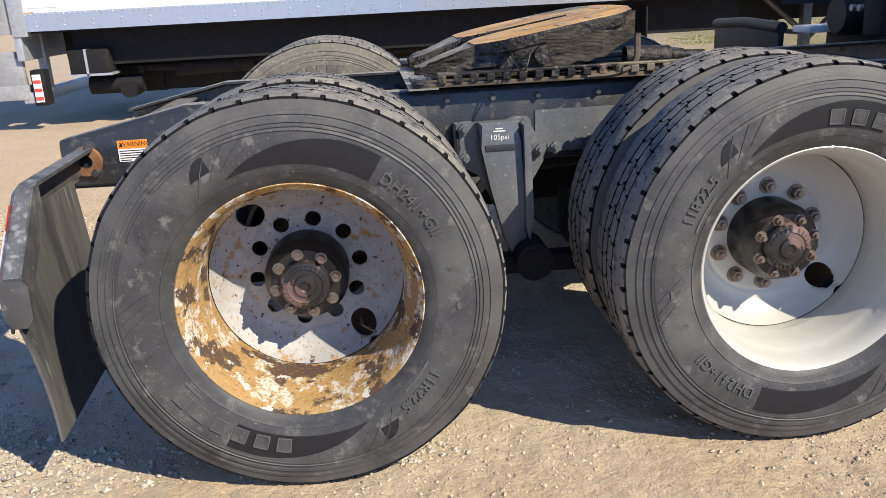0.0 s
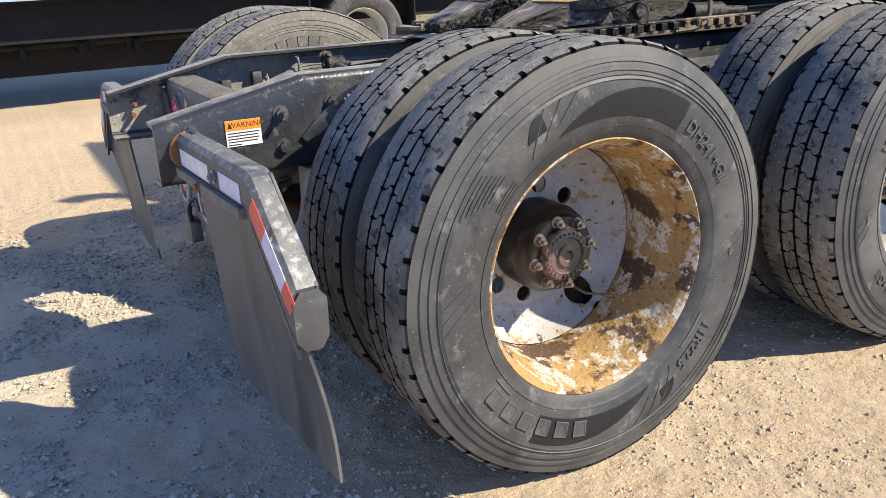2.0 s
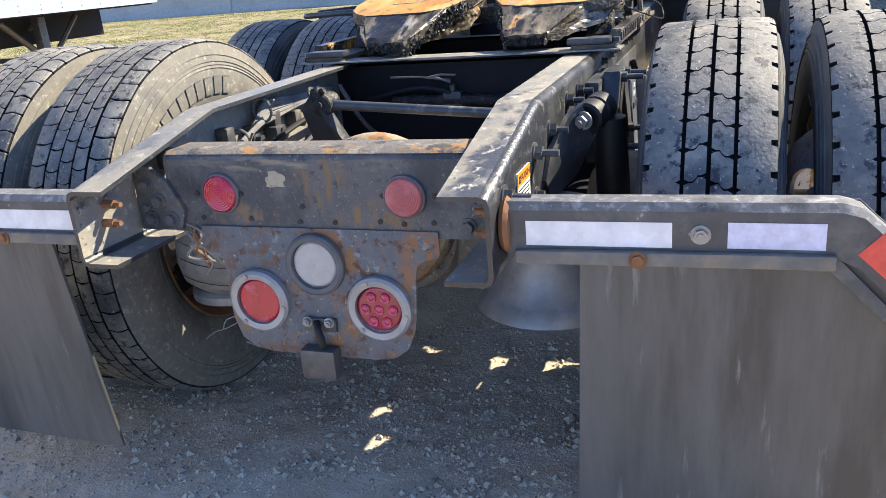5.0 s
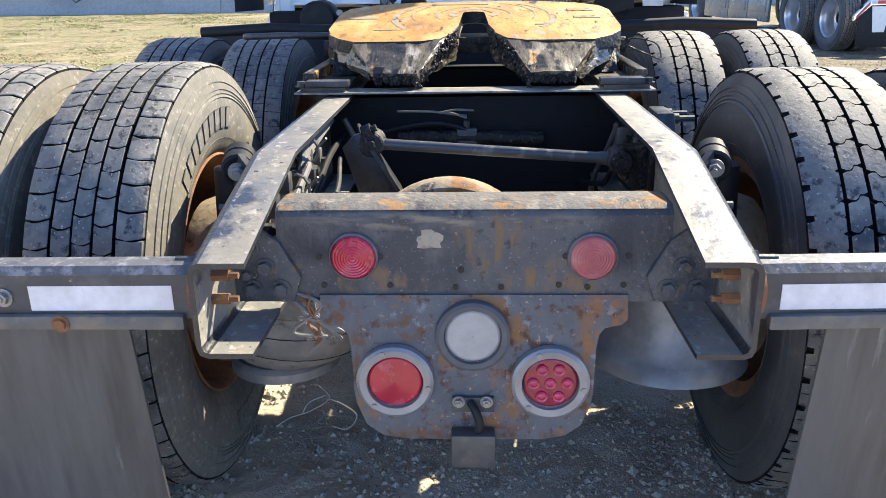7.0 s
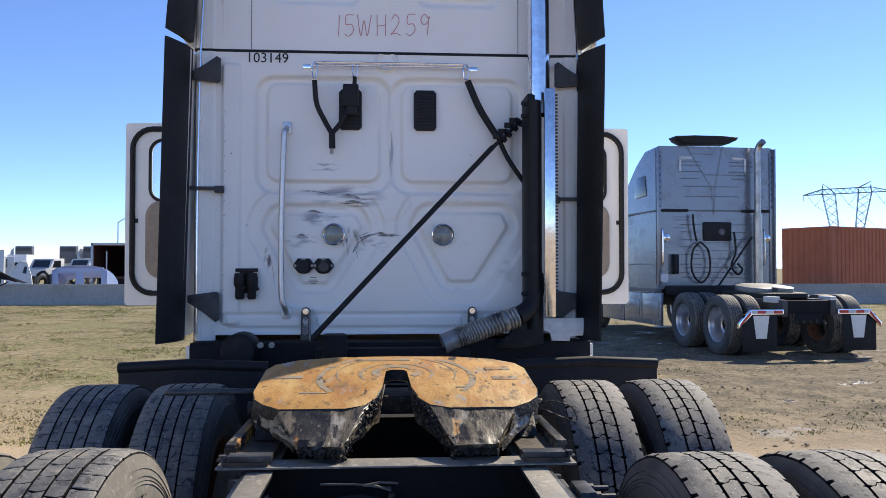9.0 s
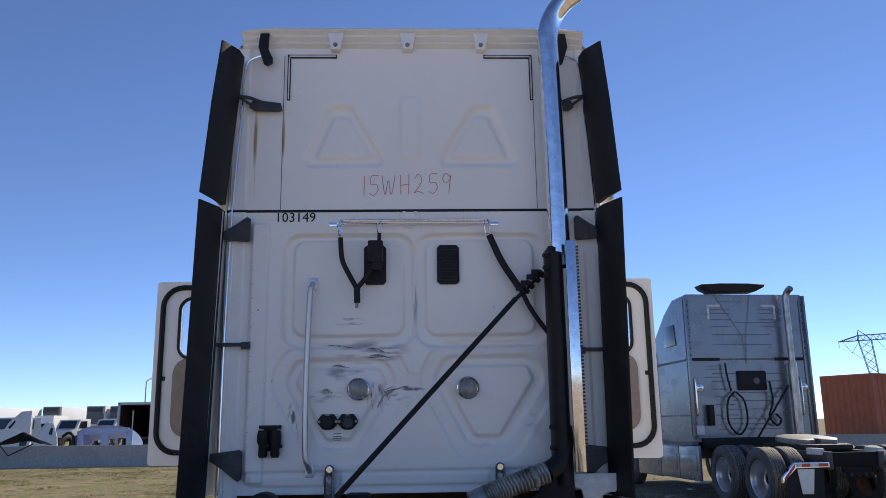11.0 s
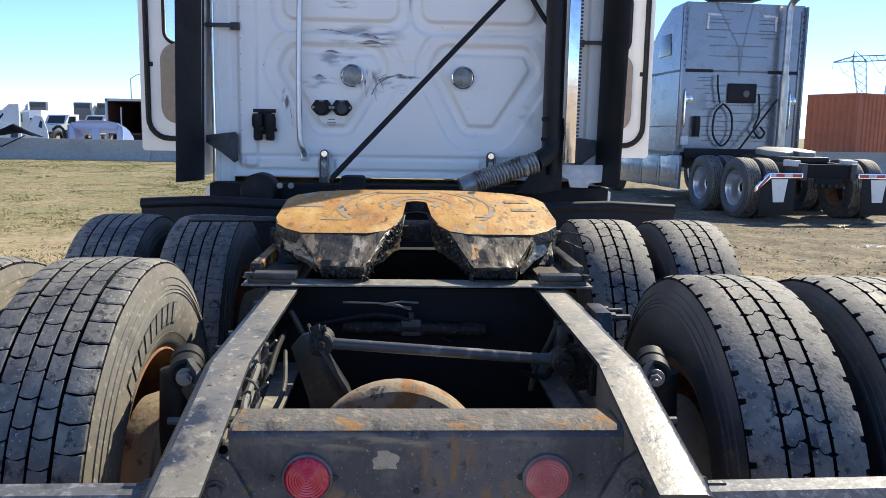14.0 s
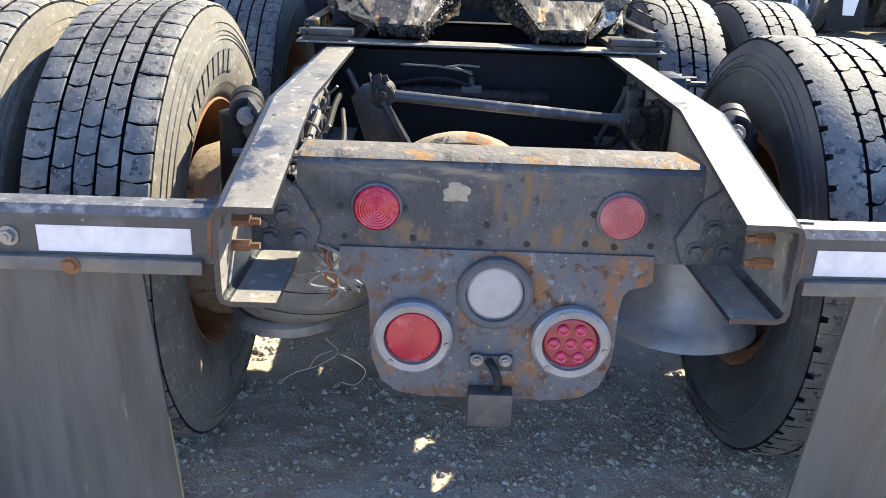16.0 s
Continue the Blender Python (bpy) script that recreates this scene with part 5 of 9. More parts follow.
def shock(s):
    """Shock absorber beside the rail, its rubber eye held by a slanting black bracket."""
    bm = bmesh.new()
    tube(bm, [(-0.16, s * 0.548, 0.46), (-0.18, s * 0.545, 0.70), (-0.185, s * 0.540, 0.835)], [0.034, 0.038, 0.036], 18)
    a, b = Vector((-0.262, s * 0.500, 0.845)), Vector((-0.160, s * 0.522, 0.856))
    for k in range(2):
        tube(bm, [a.lerp(b, 0.5 * k), a.lerp(b, 0.5 * k + 0.04), a.lerp(b, 0.5 * k + 0.42), a.lerp(b, 0.5 * k + 0.47)], [0.031, 0.036, 0.036, 0.031], 22)
    tube(bm, [a, b], 0.029, 18)
    ob = part("shock_absorber", bm, M_SEAL, truck, "black shock absorber with a round rubber eye")
    # plate from the foot on the rail up to the eye
    bm = bmesh.new()
    rim = [(-0.41, 0.442, 0.75), (-0.36, 0.444, 0.80), (-0.290, 0.472, 0.862), (-0.262, 0.497, 0.882), (-0.245, 0.525, 0.868), (-0.242, 0.530, 0.832), (-0.225, 0.475, 0.72), (-0.245, 0.444, 0.685), (-0.36, 0.442, 0.690)]
    ring = [bm.verts.new((x, s * y, z)) for x, y, z in rim]
    mid = bm.verts.new((-0.295, s * 0.476, 0.775))
    for p, q in zip(ring, ring[1:] + ring[:1]):
        bm.faces.new((p, q, mid))
    bmesh.ops.recalc_face_normals(bm, faces=list(bm.faces))
    bmesh.ops.solidify(bm, geom=list(bm.faces), thickness=0.014)
    part("bracket", bm, M_BLACK, ob, "", 50)
    bm = bmesh.new()
    bolt(bm, (-0.272, s * 0.498, 0.846), (-0.95, -s * 0.28, -0.1), 0.014, 0.014, 0.012)
    part("bolt", bm, M_STEEL, ob, "bright worn bracket bolt")
    for x, z in ((-0.109, 0.862), (0.027, 0.862), (-0.313, 0.835)):
        bm = bmesh.new()
        bolt(bm, (x, s * 0.432, z), (0, s, 0), 0.015, 0.014, 0.026)
        part("bolt", bm, M_BLACK, ob)


def spring_bracket(s):
    """A forked casting bolted outside the rail over the axle, with long studs."""
    bm = bmesh.new()
    for q in (1, -1):
        prism(bm, [(0.24 + q * a, b) for a, b in ((0.0, 0.885), (0.06, 0.885), (0.19, 0.69), (0.12, 0.67), (0.045, 0.80), (0.0, 0.83))][::q], lambda u, v, w: (u, s * w, v), 0.475, 0.520, 0.006)
    box(bm, 0.10, 0.38, s * 0.456 - 0.018, s * 0.456 + 0.018, 0.66, 0.87, 0.005)
    ob = part("spring_bracket", bm, M_BLACK, truck, "forked black cast bracket with long studs")
    for x, z in ((0.20, 0.868), (0.28, 0.868), (0.12, 0.70), (0.36, 0.70)):
        bm = bmesh.new()
        tube(bm, [(x, s * 0.520, z), (x, s * 0.534, z), (x, s * 0.5341, z), (x, s * 0.575, z)], [0.014, 0.014, 0.008, 0.008], 8)
        part("stud", bm, M_STEELDARK, ob)


spring_bracket(-1)


def air_spring(s):
    bm = bmesh.new()
    prof = [(0.0001, 0.665), (0.09, 0.665), (0.115, 0.655), (0.138, 0.625), (0.158, 0.58), (0.163, 0.53), (0.153, 0.485), (0.125, 0.458), (0.11, 0.45)]
    if s < 0:
        prof = [(0.0001, 0.665), (0.112, 0.665), (0.116, 0.655), (0.118, 0.56), (0.124, 0.53), (0.135, 0.495), (0.150, 0.475)]
    lathe(bm, prof, 36, (-0.30, s * (0.395 if s > 0 else 0.42), 0), "z")
    sp = part("air_spring", bm, M_DUSTYBAG if s > 0 else M_GREYSEAT, truck, "dusty rubber air spring bag" if s > 0 else "collapsed air spring on a dished steel seat")
    bm = bmesh.new()
    lathe(bm, [(0.0001, 0.480), (0.145, 0.480), (0.155, 0.470), (0.168, 0.452), (0.172, 0.441), (0.162, 0.435), (0.05, 0.445), (0.0001, 0.445)] if s < 0 else [(0.0001, 0.45), (0.11, 0.45), (0.12, 0.44), (0.12, 0.42), (0.0001, 0.42)], 36, (-0.30, s * 0.42, 0), "z")
    part("spring_seat", bm, M_GREYSEAT, sp)
    for k in range(3 if s > 0 else 0):
        bm = bmesh.new()
        z = 0.50 + 0.045 * k
        tube(bm, [(-0.30 + 0.163 * math.cos(a), s * 0.395 + 0.163 * math.sin(a), z + 0.02 * math.sin(a)) for a in np.linspace(radians(150), radians(290 if s > 0 else 215), 14)], 0.0010, 5)
        part("crack_line", bm, M_INK, sp)
    # trailing beam under it
    bm = bmesh.new()
    box(bm, -0.24, 0.45, s * 0.49 - 0.05, s * 0.49 + 0.05, 0.34, 0.385, 0.01)
    part("suspension_beam", bm, M_DARKMETAL, sp)


M_DUSTYBAG = mat("dusty_air_bag", (0.17, 0.16, 0.145), 0.85, layers=[((0.28, 0.255, 0.22), 6, 0.5, 0.3, 0.9), ((0.07, 0.066, 0.06), 30, 0.56, 0.12, 0.7)], bump=0.5, bump_scale=60)
M_GREYSEAT = mat("grey_steel_seat", (0.20, 0.205, 0.21), 0.45, 0.4, layers=[((0.30, 0.29, 0.28), 12, 0.5, 0.3, 0.6)], bump=0.1)
for s in (-1, 1):
    shock(s)
    air_spring(s)


def hanger_bracket(s):
    """The cast suspension hanger between the axles: an eared head and a tapering post."""
    bm = bmesh.new()
    prism(bm, [(0.605 + (u - 0.615) * 0.82, v - 0.028) for u, v in ((0.445, 0.835), (0.50, 0.838), (0.55, 0.828), (0.64, 0.828), (0.69, 0.845), (0.745, 0.842), (0.76, 0.81), (0.79, 0.755), (0.815, 0.73), (0.81, 0.695), (0.74, 0.60), (0.69, 0.55), (0.60, 0.55), (0.54, 0.66), (0.47, 0.685), (0.445, 0.71), (0.475, 0.75))], lambda u, v, w: (u, s * w, v), 0.436, 0.456, 0.004)
    hb = part("suspension_hanger", bm, M_CAST, truck, "cast grey-black suspension hanger with a pressure sticker")
    bm = bmesh.new()
    prism(bm, [(0.555, 0.825), (0.685, 0.825), (0.692, 0.76), (0.700, 0.55), (0.705, 0.42), (0.69, 0.375), (0.655, 0.375), (0.63, 0.43), (0.59, 0.60), (0.562, 0.74)], lambda u, v, w: (u - 0.014, s * (w + (0.80 - v) * 0.03), v - 0.014), 0.455, 0.505, 0.012)
    part("post", bm, M_CAST, hb, "scratched grey-black casting")
    bm = bmesh.new()
    prism(bm, [(0.683, 0.80), (0.705, 0.80), (0.712, 0.50), (0.70, 0.40), (0.685, 0.45)], lambda u, v, w: (u, s * w, v), 0.47, 0.535, 0.005)
    part("rib", bm, M_CAST, hb)
    for x, z in ((0.498, 0.788), (0.698, 0.792), (0.498, 0.692), (0.700, 0.700), (0.748, 0.706), (0.800, 0.712), (0.875, 0.722)):
        bm = bmesh.new()
        bolt(bm, (x, s * 0.456, z), (0, s, 0), 0.017, 0.018, 0.014)
        part("bolt", bm, M_CAST, hb)
    if s < 0:
        bm = words("105psi", 0.024, 0.0005)
        part("lettering", bm, M_SIGNW, hb, m=pose(0.608, -0.5062, 0.760))
        for k in range(2):
            bm = bmesh.new()
            box(bm, 0.596 - 0.008 * k, 0.620 + 0.008 * k, -0.5066, -0.5056, 0.786 - 0.008 * k, 0.790 - 0.008 * k)
            part("text_line", bm, M_SIGNW, hb)
        bm = bmesh.new()
        box(bm, 0.562, 0.660, -0.511, -0.5065, 0.716, 0.736, 0.003)
        part("cast_badge", bm, M_BLACK, hb)
    # long grey filler plate on the rail beyond it
    bm = bmesh.new()
    box(bm, 0.74, 1.30, s * 0.4345 - 0.002, s * 0.4345 + 0.002, 0.69, 0.83)
    part("filler_plate", bm, M_CAST, hb)
    # the beam that runs from here to the axle, with its round bush
    bm = bmesh.new()
    box(bm, 0.1, 1.2, s * 0.50 - 0.04, s * 0.50 + 0.04, 0.30, 0.36, 0.01)
    tube(bm, [(0.70, s * 0.44, 0.355), (0.70, s * 0.60, 0.355)], 0.062, 22)
    tube(bm, [(0.70, s * 0.60, 0.355), (0.70, s * 0.605, 0.355)], 0.045, 22)
    part("beam", bm, M_DARKMETAL, hb)


for s in (-1, 1):
    hanger_bracket(s)


# ---- fifth wheel ----
def fifth_wheel():
    tilt = lambda x, z: z + (x - 0.75) * 0.165
    # plate: outline of the right half, then the left, with the throat cut out
    right = [(0.93, -0.043), (0.76, -0.048), (0.66, -0.062), (0.585, -0.10), (0.555, -0.16), (0.555, -0.36), (0.60, -0.415), (0.655, -0.452), (0.72, -0.462), (0.96, -0.462), (1.03, -0.435), (1.085, -0.36), (1.115, -0.22), (1.125, 0.0)]
    left = [(x, -y) for x, y in right[::-1][1:]]
    arc = [(0.93 + 0.030 * math.cos(a), 0.043 * math.sin(a)) for a in np.linspace(math.pi / 2, -math.pi / 2, 9)[1:-1]]
    poly = right + left + arc
    bm = bmesh.new()
    prism(bm, poly, lambda u, v, w: (u, v, tilt(u, w)), 1.05, 1.09, 0.006)
    fw = part("fifth_wheel", bm, M_ORANGE, truck, "orange rusted fifth wheel plate caked with grease", 25)
    fw.data.materials.append(M_GRIME)
    for f in fw.data.polygons:
        if f.normal.z < 0.9:
            f.material_index = 1
    # ramps sloping down to two blunt tips, thick with black grease
    for s in (-1, 1):
        bm = bmesh.new()
        P = {"D": (0.71, 0.460, 1.086), "A": (0.565, 0.365, 1.086), "B": (0.585, 0.100, 1.086), "T": (0.70, 0.054, 1.086), "U": (0.92, 0.046, 1.086),
             "C": (0.365, 0.284, 1.050), "E": (0.365, 0.158, 1.046), "c": (0.376, 0.280, 1.022), "e": (0.376, 0.162, 1.018), "d": (0.70, 0.458, 1.005), "t": (0.72, 0.060, 0.99), "u": (0.92, 0.050, 1.00)}
        V = {k: bm.verts.new((x, s * y, tilt(x, z))) for k, (x, y, z) in P.items()}
        for q in ("ABEC", "DACcd", "BTteE", "TUut", "CEec", "cetud"):
            bm.faces.new([V[k] for k in q])
        bmesh.ops.triangulate(bm, faces=list(bm.faces))
        for k in range(3):
            bmesh.ops.subdivide_edges(bm, edges=[e for e in bm.edges if e.calc_length() > 0.022], cuts=2 if k < 2 else 1, use_grid_fill=True)
        bmesh.ops.recalc_face_normals(bm, faces=list(bm.faces))
        bm.normal_update()
        for v in bm.verts:
            side = 1 - min(1, abs(v.normal.z) * 1.3)
            rim = max(0.0, 1 - abs(v.co.x - 0.37) / 0.07)
            v.co += v.normal * (noise.noise((v.co.x * 14, v.co.y * 14, v.co.z * 30)) * 0.005 + noise.noise((v.co.x * 50, v.co.y * 50, v.co.z * 90)) * (0.0022 + 0.005 * side + 0.007 * rim))
        part("ramp", bm, M_GREASERAMP, fw, "worn steel ramp thick with black grease", 24)
        # ragged grease along the throat edge
        bm = bmesh.new()
        r = random.Random(5 + s)
        for k in range(420):
            t = r.random()
            low = r.random() < 0.45
            if low:
                # along the lower rim of the ramp
                x, y = 0.366 + 0.03 * t * r.random(), 0.160 + 0.122 * r.random()
                z = tilt(x, 1.018 + 0.022 * r.random())
            else:
                x, y = 0.372 + 0.35 * t, 0.162 - 0.105 * min(1, t * 1.15) + r.uniform(-0.006, 0.008)
                z = tilt(x, 1.044 + 0.044 * min(1, t * 1.5) - 0.050 * r.random())
            q = 0.002 + 0.0055 * r.random() ** 2
            place = Matrix.Translation((x, s * y, z)) @ Matrix.Rotation(r.uniform(0, 3), 4, "Z") @ Matrix.Rotation(r.uniform(-0.9, 0.9), 4, "X")
            six = [bm.verts.new(place @ Vector((a * q * r.uniform(0.6, 1.5), b * q * r.uniform(0.6, 1.3), c * q * r.uniform(0.8, 2.4)))) for a, b, c in ((1, 0, 0), (0, 1, 0), (-1, 0, 0), (0, -1, 0), (0, 0, 1), (0, 0, -1))]
            for a, b, c in ((0, 1, 4), (1, 2, 4), (2, 3, 4), (3, 0, 4), (1, 0, 5), (2, 1, 5), (3, 2, 5), (0, 3, 5)):
                bm.faces.new((six[a], six[b], six[c]))
        tagged(part("grease_crust", bm, M_GRIME, fw, "ragged crust of old grease", 0), kind="stuff")
        # outer skirt wall, layered with old grease
        bm = bmesh.new()
        g = []
        for i in range(60):
            x = 0.38 + 0.71 * i / 59
            y = float(np.interp(x, [0.38, 0.565, 0.71, 0.96, 1.09], [0.288, 0.364, 0.456, 0.456, 0.372]))
            top = float(np.interp(x, [0.38, 0.565, 0.62], [1.046, 1.078, 1.082]))
            deep = float(np.interp(x, [0.38, 0.56, 0.72, 0.80, 0.95, 1.09], [0.026, 0.060, 0.105, 0.120, 0.115, 0.085]))
            row = []
            for j in range(15):
                z = tilt(x, top - (deep + 0.016 * noise.noise((x * 20, s, 4.0))) * j / 14)
                o = 0.008 * noise.noise((x * 8, z * 30, s * 3.0)) + 0.0045 * noise.noise((x * 26, z * 90, s)) + 0.0035 * noise.noise((x * 80, z * 150, s))
                row.append(bm.verts.new((x, s * (y + 0.006 + o), z)))
            g.append(row)
        for i in range(59):
            for j in range(14):
                bm.faces.new((g[i][j], g[i + 1][j], g[i + 1][j + 1], g[i][j + 1]))
        bmesh.ops.solidify(bm, geom=list(bm.faces), thickness=0.02)
        part("skirt", bm, M_SKIRT, fw, "skirt coated in layered dried grease", 30)
        # pivot bracket
        bm = bmesh.new()
        prism(bm, [(0.60, 0.955), (0.66, 1.02), (0.72, 1.045), (0.80, 1.045), (0.86, 1.02), (0.92, 0.955)], lambda u, v, w: (u, s * w, v), 0.36, 0.44, 0.006)
        tube(bm, [(0.76, s * 0.44, 1.02), (0.76, s * 0.485, 1.02)], 0.028, 16)
        part("pivot_bracket", bm, M_GRIME, fw)
        # toothed slide rack on the rail
        bm = bmesh.new()
        box(bm, 0.34, 1.55, s * 0.36, s * 0.485, 0.936, 0.950, 0.002)
        rk = part("slide_rail", bm, M_RACK, fw, "rusty slide rail with square teeth")
        bm = bmesh.new()
        box(bm, 0.42, 1.30, s * 0.462, s * 0.492, 0.972, 0.982, 0.003)
        for k in range(17):
            x = 0.42 + 0.052 * k
            box(bm, x, x + 0.026, s * 0.46, s * 0.494, 0.950, 0.974, 0.003)
        for v in bm.verts:
            v.co += Vector((0, 0, 1)) * noise.noise(v.co * 40) * 0.004
        part("rack_teeth", bm, M_GREASERAMP, rk, "rack teeth caked in grease", 0)
        bm = bmesh.new()
        box(bm, 0.335, 0.385, s * 0.35, s * 0.47, 0.951, 0.968, 0.003)
        bolt(bm, (0.36, s * 0.485, 0.951), (0, 0, 1), 0.012, 0.012)
        part("end_stop", bm, M_BLACK, rk)
    # cross plates the slider sits on
    bm = bmesh.new()
    box(bm, 0.325, 0.42, -0.50, 0.50, 0.933, 0.9375)
    part("base_plate", bm, M_DUSTBLACK, fw, "thin dusty base plate across the rails")
    # worn rings and strips on the plate
    def arc_strip(cx, r0, w, a0, a1, s):
        bm = bmesh.new()
        seg = []
        for k in range(25):
            a = radians(a0 + (a1 - a0) * k / 24)
            ww = w * (0.7 + 0.5 * noise.noise((a * 5, r0 * 30, s)))
            seg.append([bm.verts.new((cx + r * math.cos(a), s * r * math.sin(a), tilt(cx + r * math.cos(a), 1.0912))) for r in (r0 - ww / 2, r0 + ww / 2)])
        for p, q in zip(seg, seg[1:]):
            bm.faces.new((p[0], p[1], q[1], q[0]))
        part("worn_groove", bm, M_WORN, fw, "scraped grey groove", 0)

    for s in (-1, 1):
        arc_strip(0.92, 0.072, 0.042, 0, 128, s)
        arc_strip(0.90, 0.125, 0.014, 8, 120, s)
        arc_strip(0.86, 0.262, 0.028, 35, 125, s)
        arc_strip(0.90, 0.205, 0.008, 20, 110, s)
    for x, y, w, h in ((0.955, -0.36, 0.040, 0.085), (0.845, -0.37, 0.036, 0.085), (0.87, 0.37, 0.030, 0.10), (1.075, 0.05, 0.026, 0.20), (0.70, 0.27, 0.012, 0.09), (0.75, -0.22, 0.010, 0.05)):
        bm = bmesh.new()
        prism(bm, [(x - w / 2, y - h / 2), (x + w / 2, y - h / 2), (x + w / 2, y + h / 2), (x - w / 2, y + h / 2)], lambda u, v, q: (u, v, tilt(u, 1.0905) + q), -0.002, 0.0016, 0.001)
        part("cast_plate", bm, M_WORN, fw)
    # locking jaw inside the throat
    bm = bmesh.new()
    box(bm, 0.86, 1.06, -0.12, 0.12, 0.99, 1.045, 0.006)
    part("lock_jaw", bm, M_GRIME, fw)
    # release handle and hoses on the left
    bm = bmesh.new()
    tube(bm, curve_pts([(0.95, 0.46, 1.05), (0.93, 0.60, 1.055), (0.94, 0.75, 1.052), (0.96, 0.80, 1.05), (0.98, 0.76, 1.05), (0.97, 0.62, 1.052), (0.98, 0.46, 1.04)]), 0.011, 10)
    part("release_handle", bm, M_BLACK, fw, "black pull handle")
    bm = bmesh.new()
    tube(bm, curve_pts([(0.66, -0.47, 1.03), (0.66, -0.54, 1.00), (0.68, -0.585, 0.985), (0.70, -0.57, 1.03), (0.72, -0.50, 1.045), (0.72, -0.46, 1.02)]), 0.0028, 6)
    part("loose_wire", bm, M_GRIME, fw)
    # curved strap on the right side and the ram behind it
    bm = bmesh.new()
    tube(bm, curve_pts([(1.07, -0.47, 1.07), (1.06, -0.48, 0.98), (0.99, -0.485, 0.95), (0.90, -0.485, 0.945)]), 0.010, 6)
    part("hanging_strap", bm, M_RACK, fw, "bent greasy strap")
    bm = bmesh.new()
    tube(bm, [(1.05, -0.40, 0.995), (1.20, -0.40, 0.99)], 0.032, 16)
    tube(bm, [(1.20, -0.40, 0.99), (1.32, -0.40, 0.985)], 0.018, 12)
    part("slide_ram", bm, M_GRIME, fw)
    fw.matrix_basis = pose(0, 0, -0.010)


M_GREASERAMP = mat("worn_greasy_steel", (0.085, 0.068, 0.046), 0.45, layers=[((0.20, 0.165, 0.115), 5, 0.48, 0.2, 0.5), ((0.050, 0.039, 0.027), 12, 0.47, 0.16, 0.6), ((0.33, 0.30, 0.26), 8, 0.585, 0.08, 0.35), ((0.010, 0.008, 0.007), 6, 0.50, 0.04, 0.35), ((0.42, 0.20, 0.045), 4, 0.585, 0.04, 0.6), ((0.012, 0.010, 0.008), 30, 0.55, 0.04, 0.4), ((0.22, 0.20, 0.17), 70, 0.62, 0.05, 0.5)], bump=0.6, bump_scale=70, fine=0.003, stretch=(0.55, 1.7, 0.55))
M_SKIRT = mat("layered_dried_grease", (0.082, 0.070, 0.055), 0.8, layers=[((0.15, 0.13, 0.105), 26, 0.50, 0.2, 0.9), ((0.022, 0.019, 0.017), 9, 0.545, 0.08, 0.6)], bump=0.9, bump_scale=55, fine=0.008, stretch=(0.6, 0.6, 2.2))
M_RACK = mat("grimy_brown_rack", (0.10, 0.075, 0.05), 0.75, layers=[((0.02, 0.018, 0.016), 12, 0.5, 0.2, 0.5), ((0.24, 0.19, 0.13), 25, 0.58, 0.2, 0.9)], bump=0.6)
M_WORN = mat("scraped_steel", (0.30, 0.245, 0.17), 0.5, layers=[((0.40, 0.20, 0.06), 12, 0.48, 0.15, 0.6), ((0.07, 0.055, 0.04), 22, 0.57, 0.08, 0.5)], bump=0.3)
fifth_wheel()




# ---- the white truck: cab ----
XB = 2.765


def sd_box(y, z, cy, cz, hy, hz, r):
    qy, qz = abs(y - cy) - hy + r, abs(z - cz) - hz + r
    return math.hypot(max(qy, 0), max(qz, 0)) + min(max(qy, qz), 0) - r


def sd_poly(y, z, pts, r):
    """Distance to a convex polygon (counter-clockwise), rounded by r."""
    d, inside = 1e9, True
    n = len(pts)
    for i in range(n):
        ay, az = pts[i]
        by, bz = pts[(i + 1) % n]
        ey, ez = by - ay, bz - az
        wy, wz = y - ay, z - az
        t = max(0.0, min(1.0, (wy * ey + wz * ez) / (ey * ey + ez * ez)))
        d = min(d, math.hypot(wy - ey * t, wz - ez * t))
        if ey * wz - ez * wy < 0:
            inside = False
    return (-d if inside else d) - r


def step(d, w):
    t = max(0.0, min(1.0, 0.5 - d / w))
    return t * t * (3 - 2 * t)


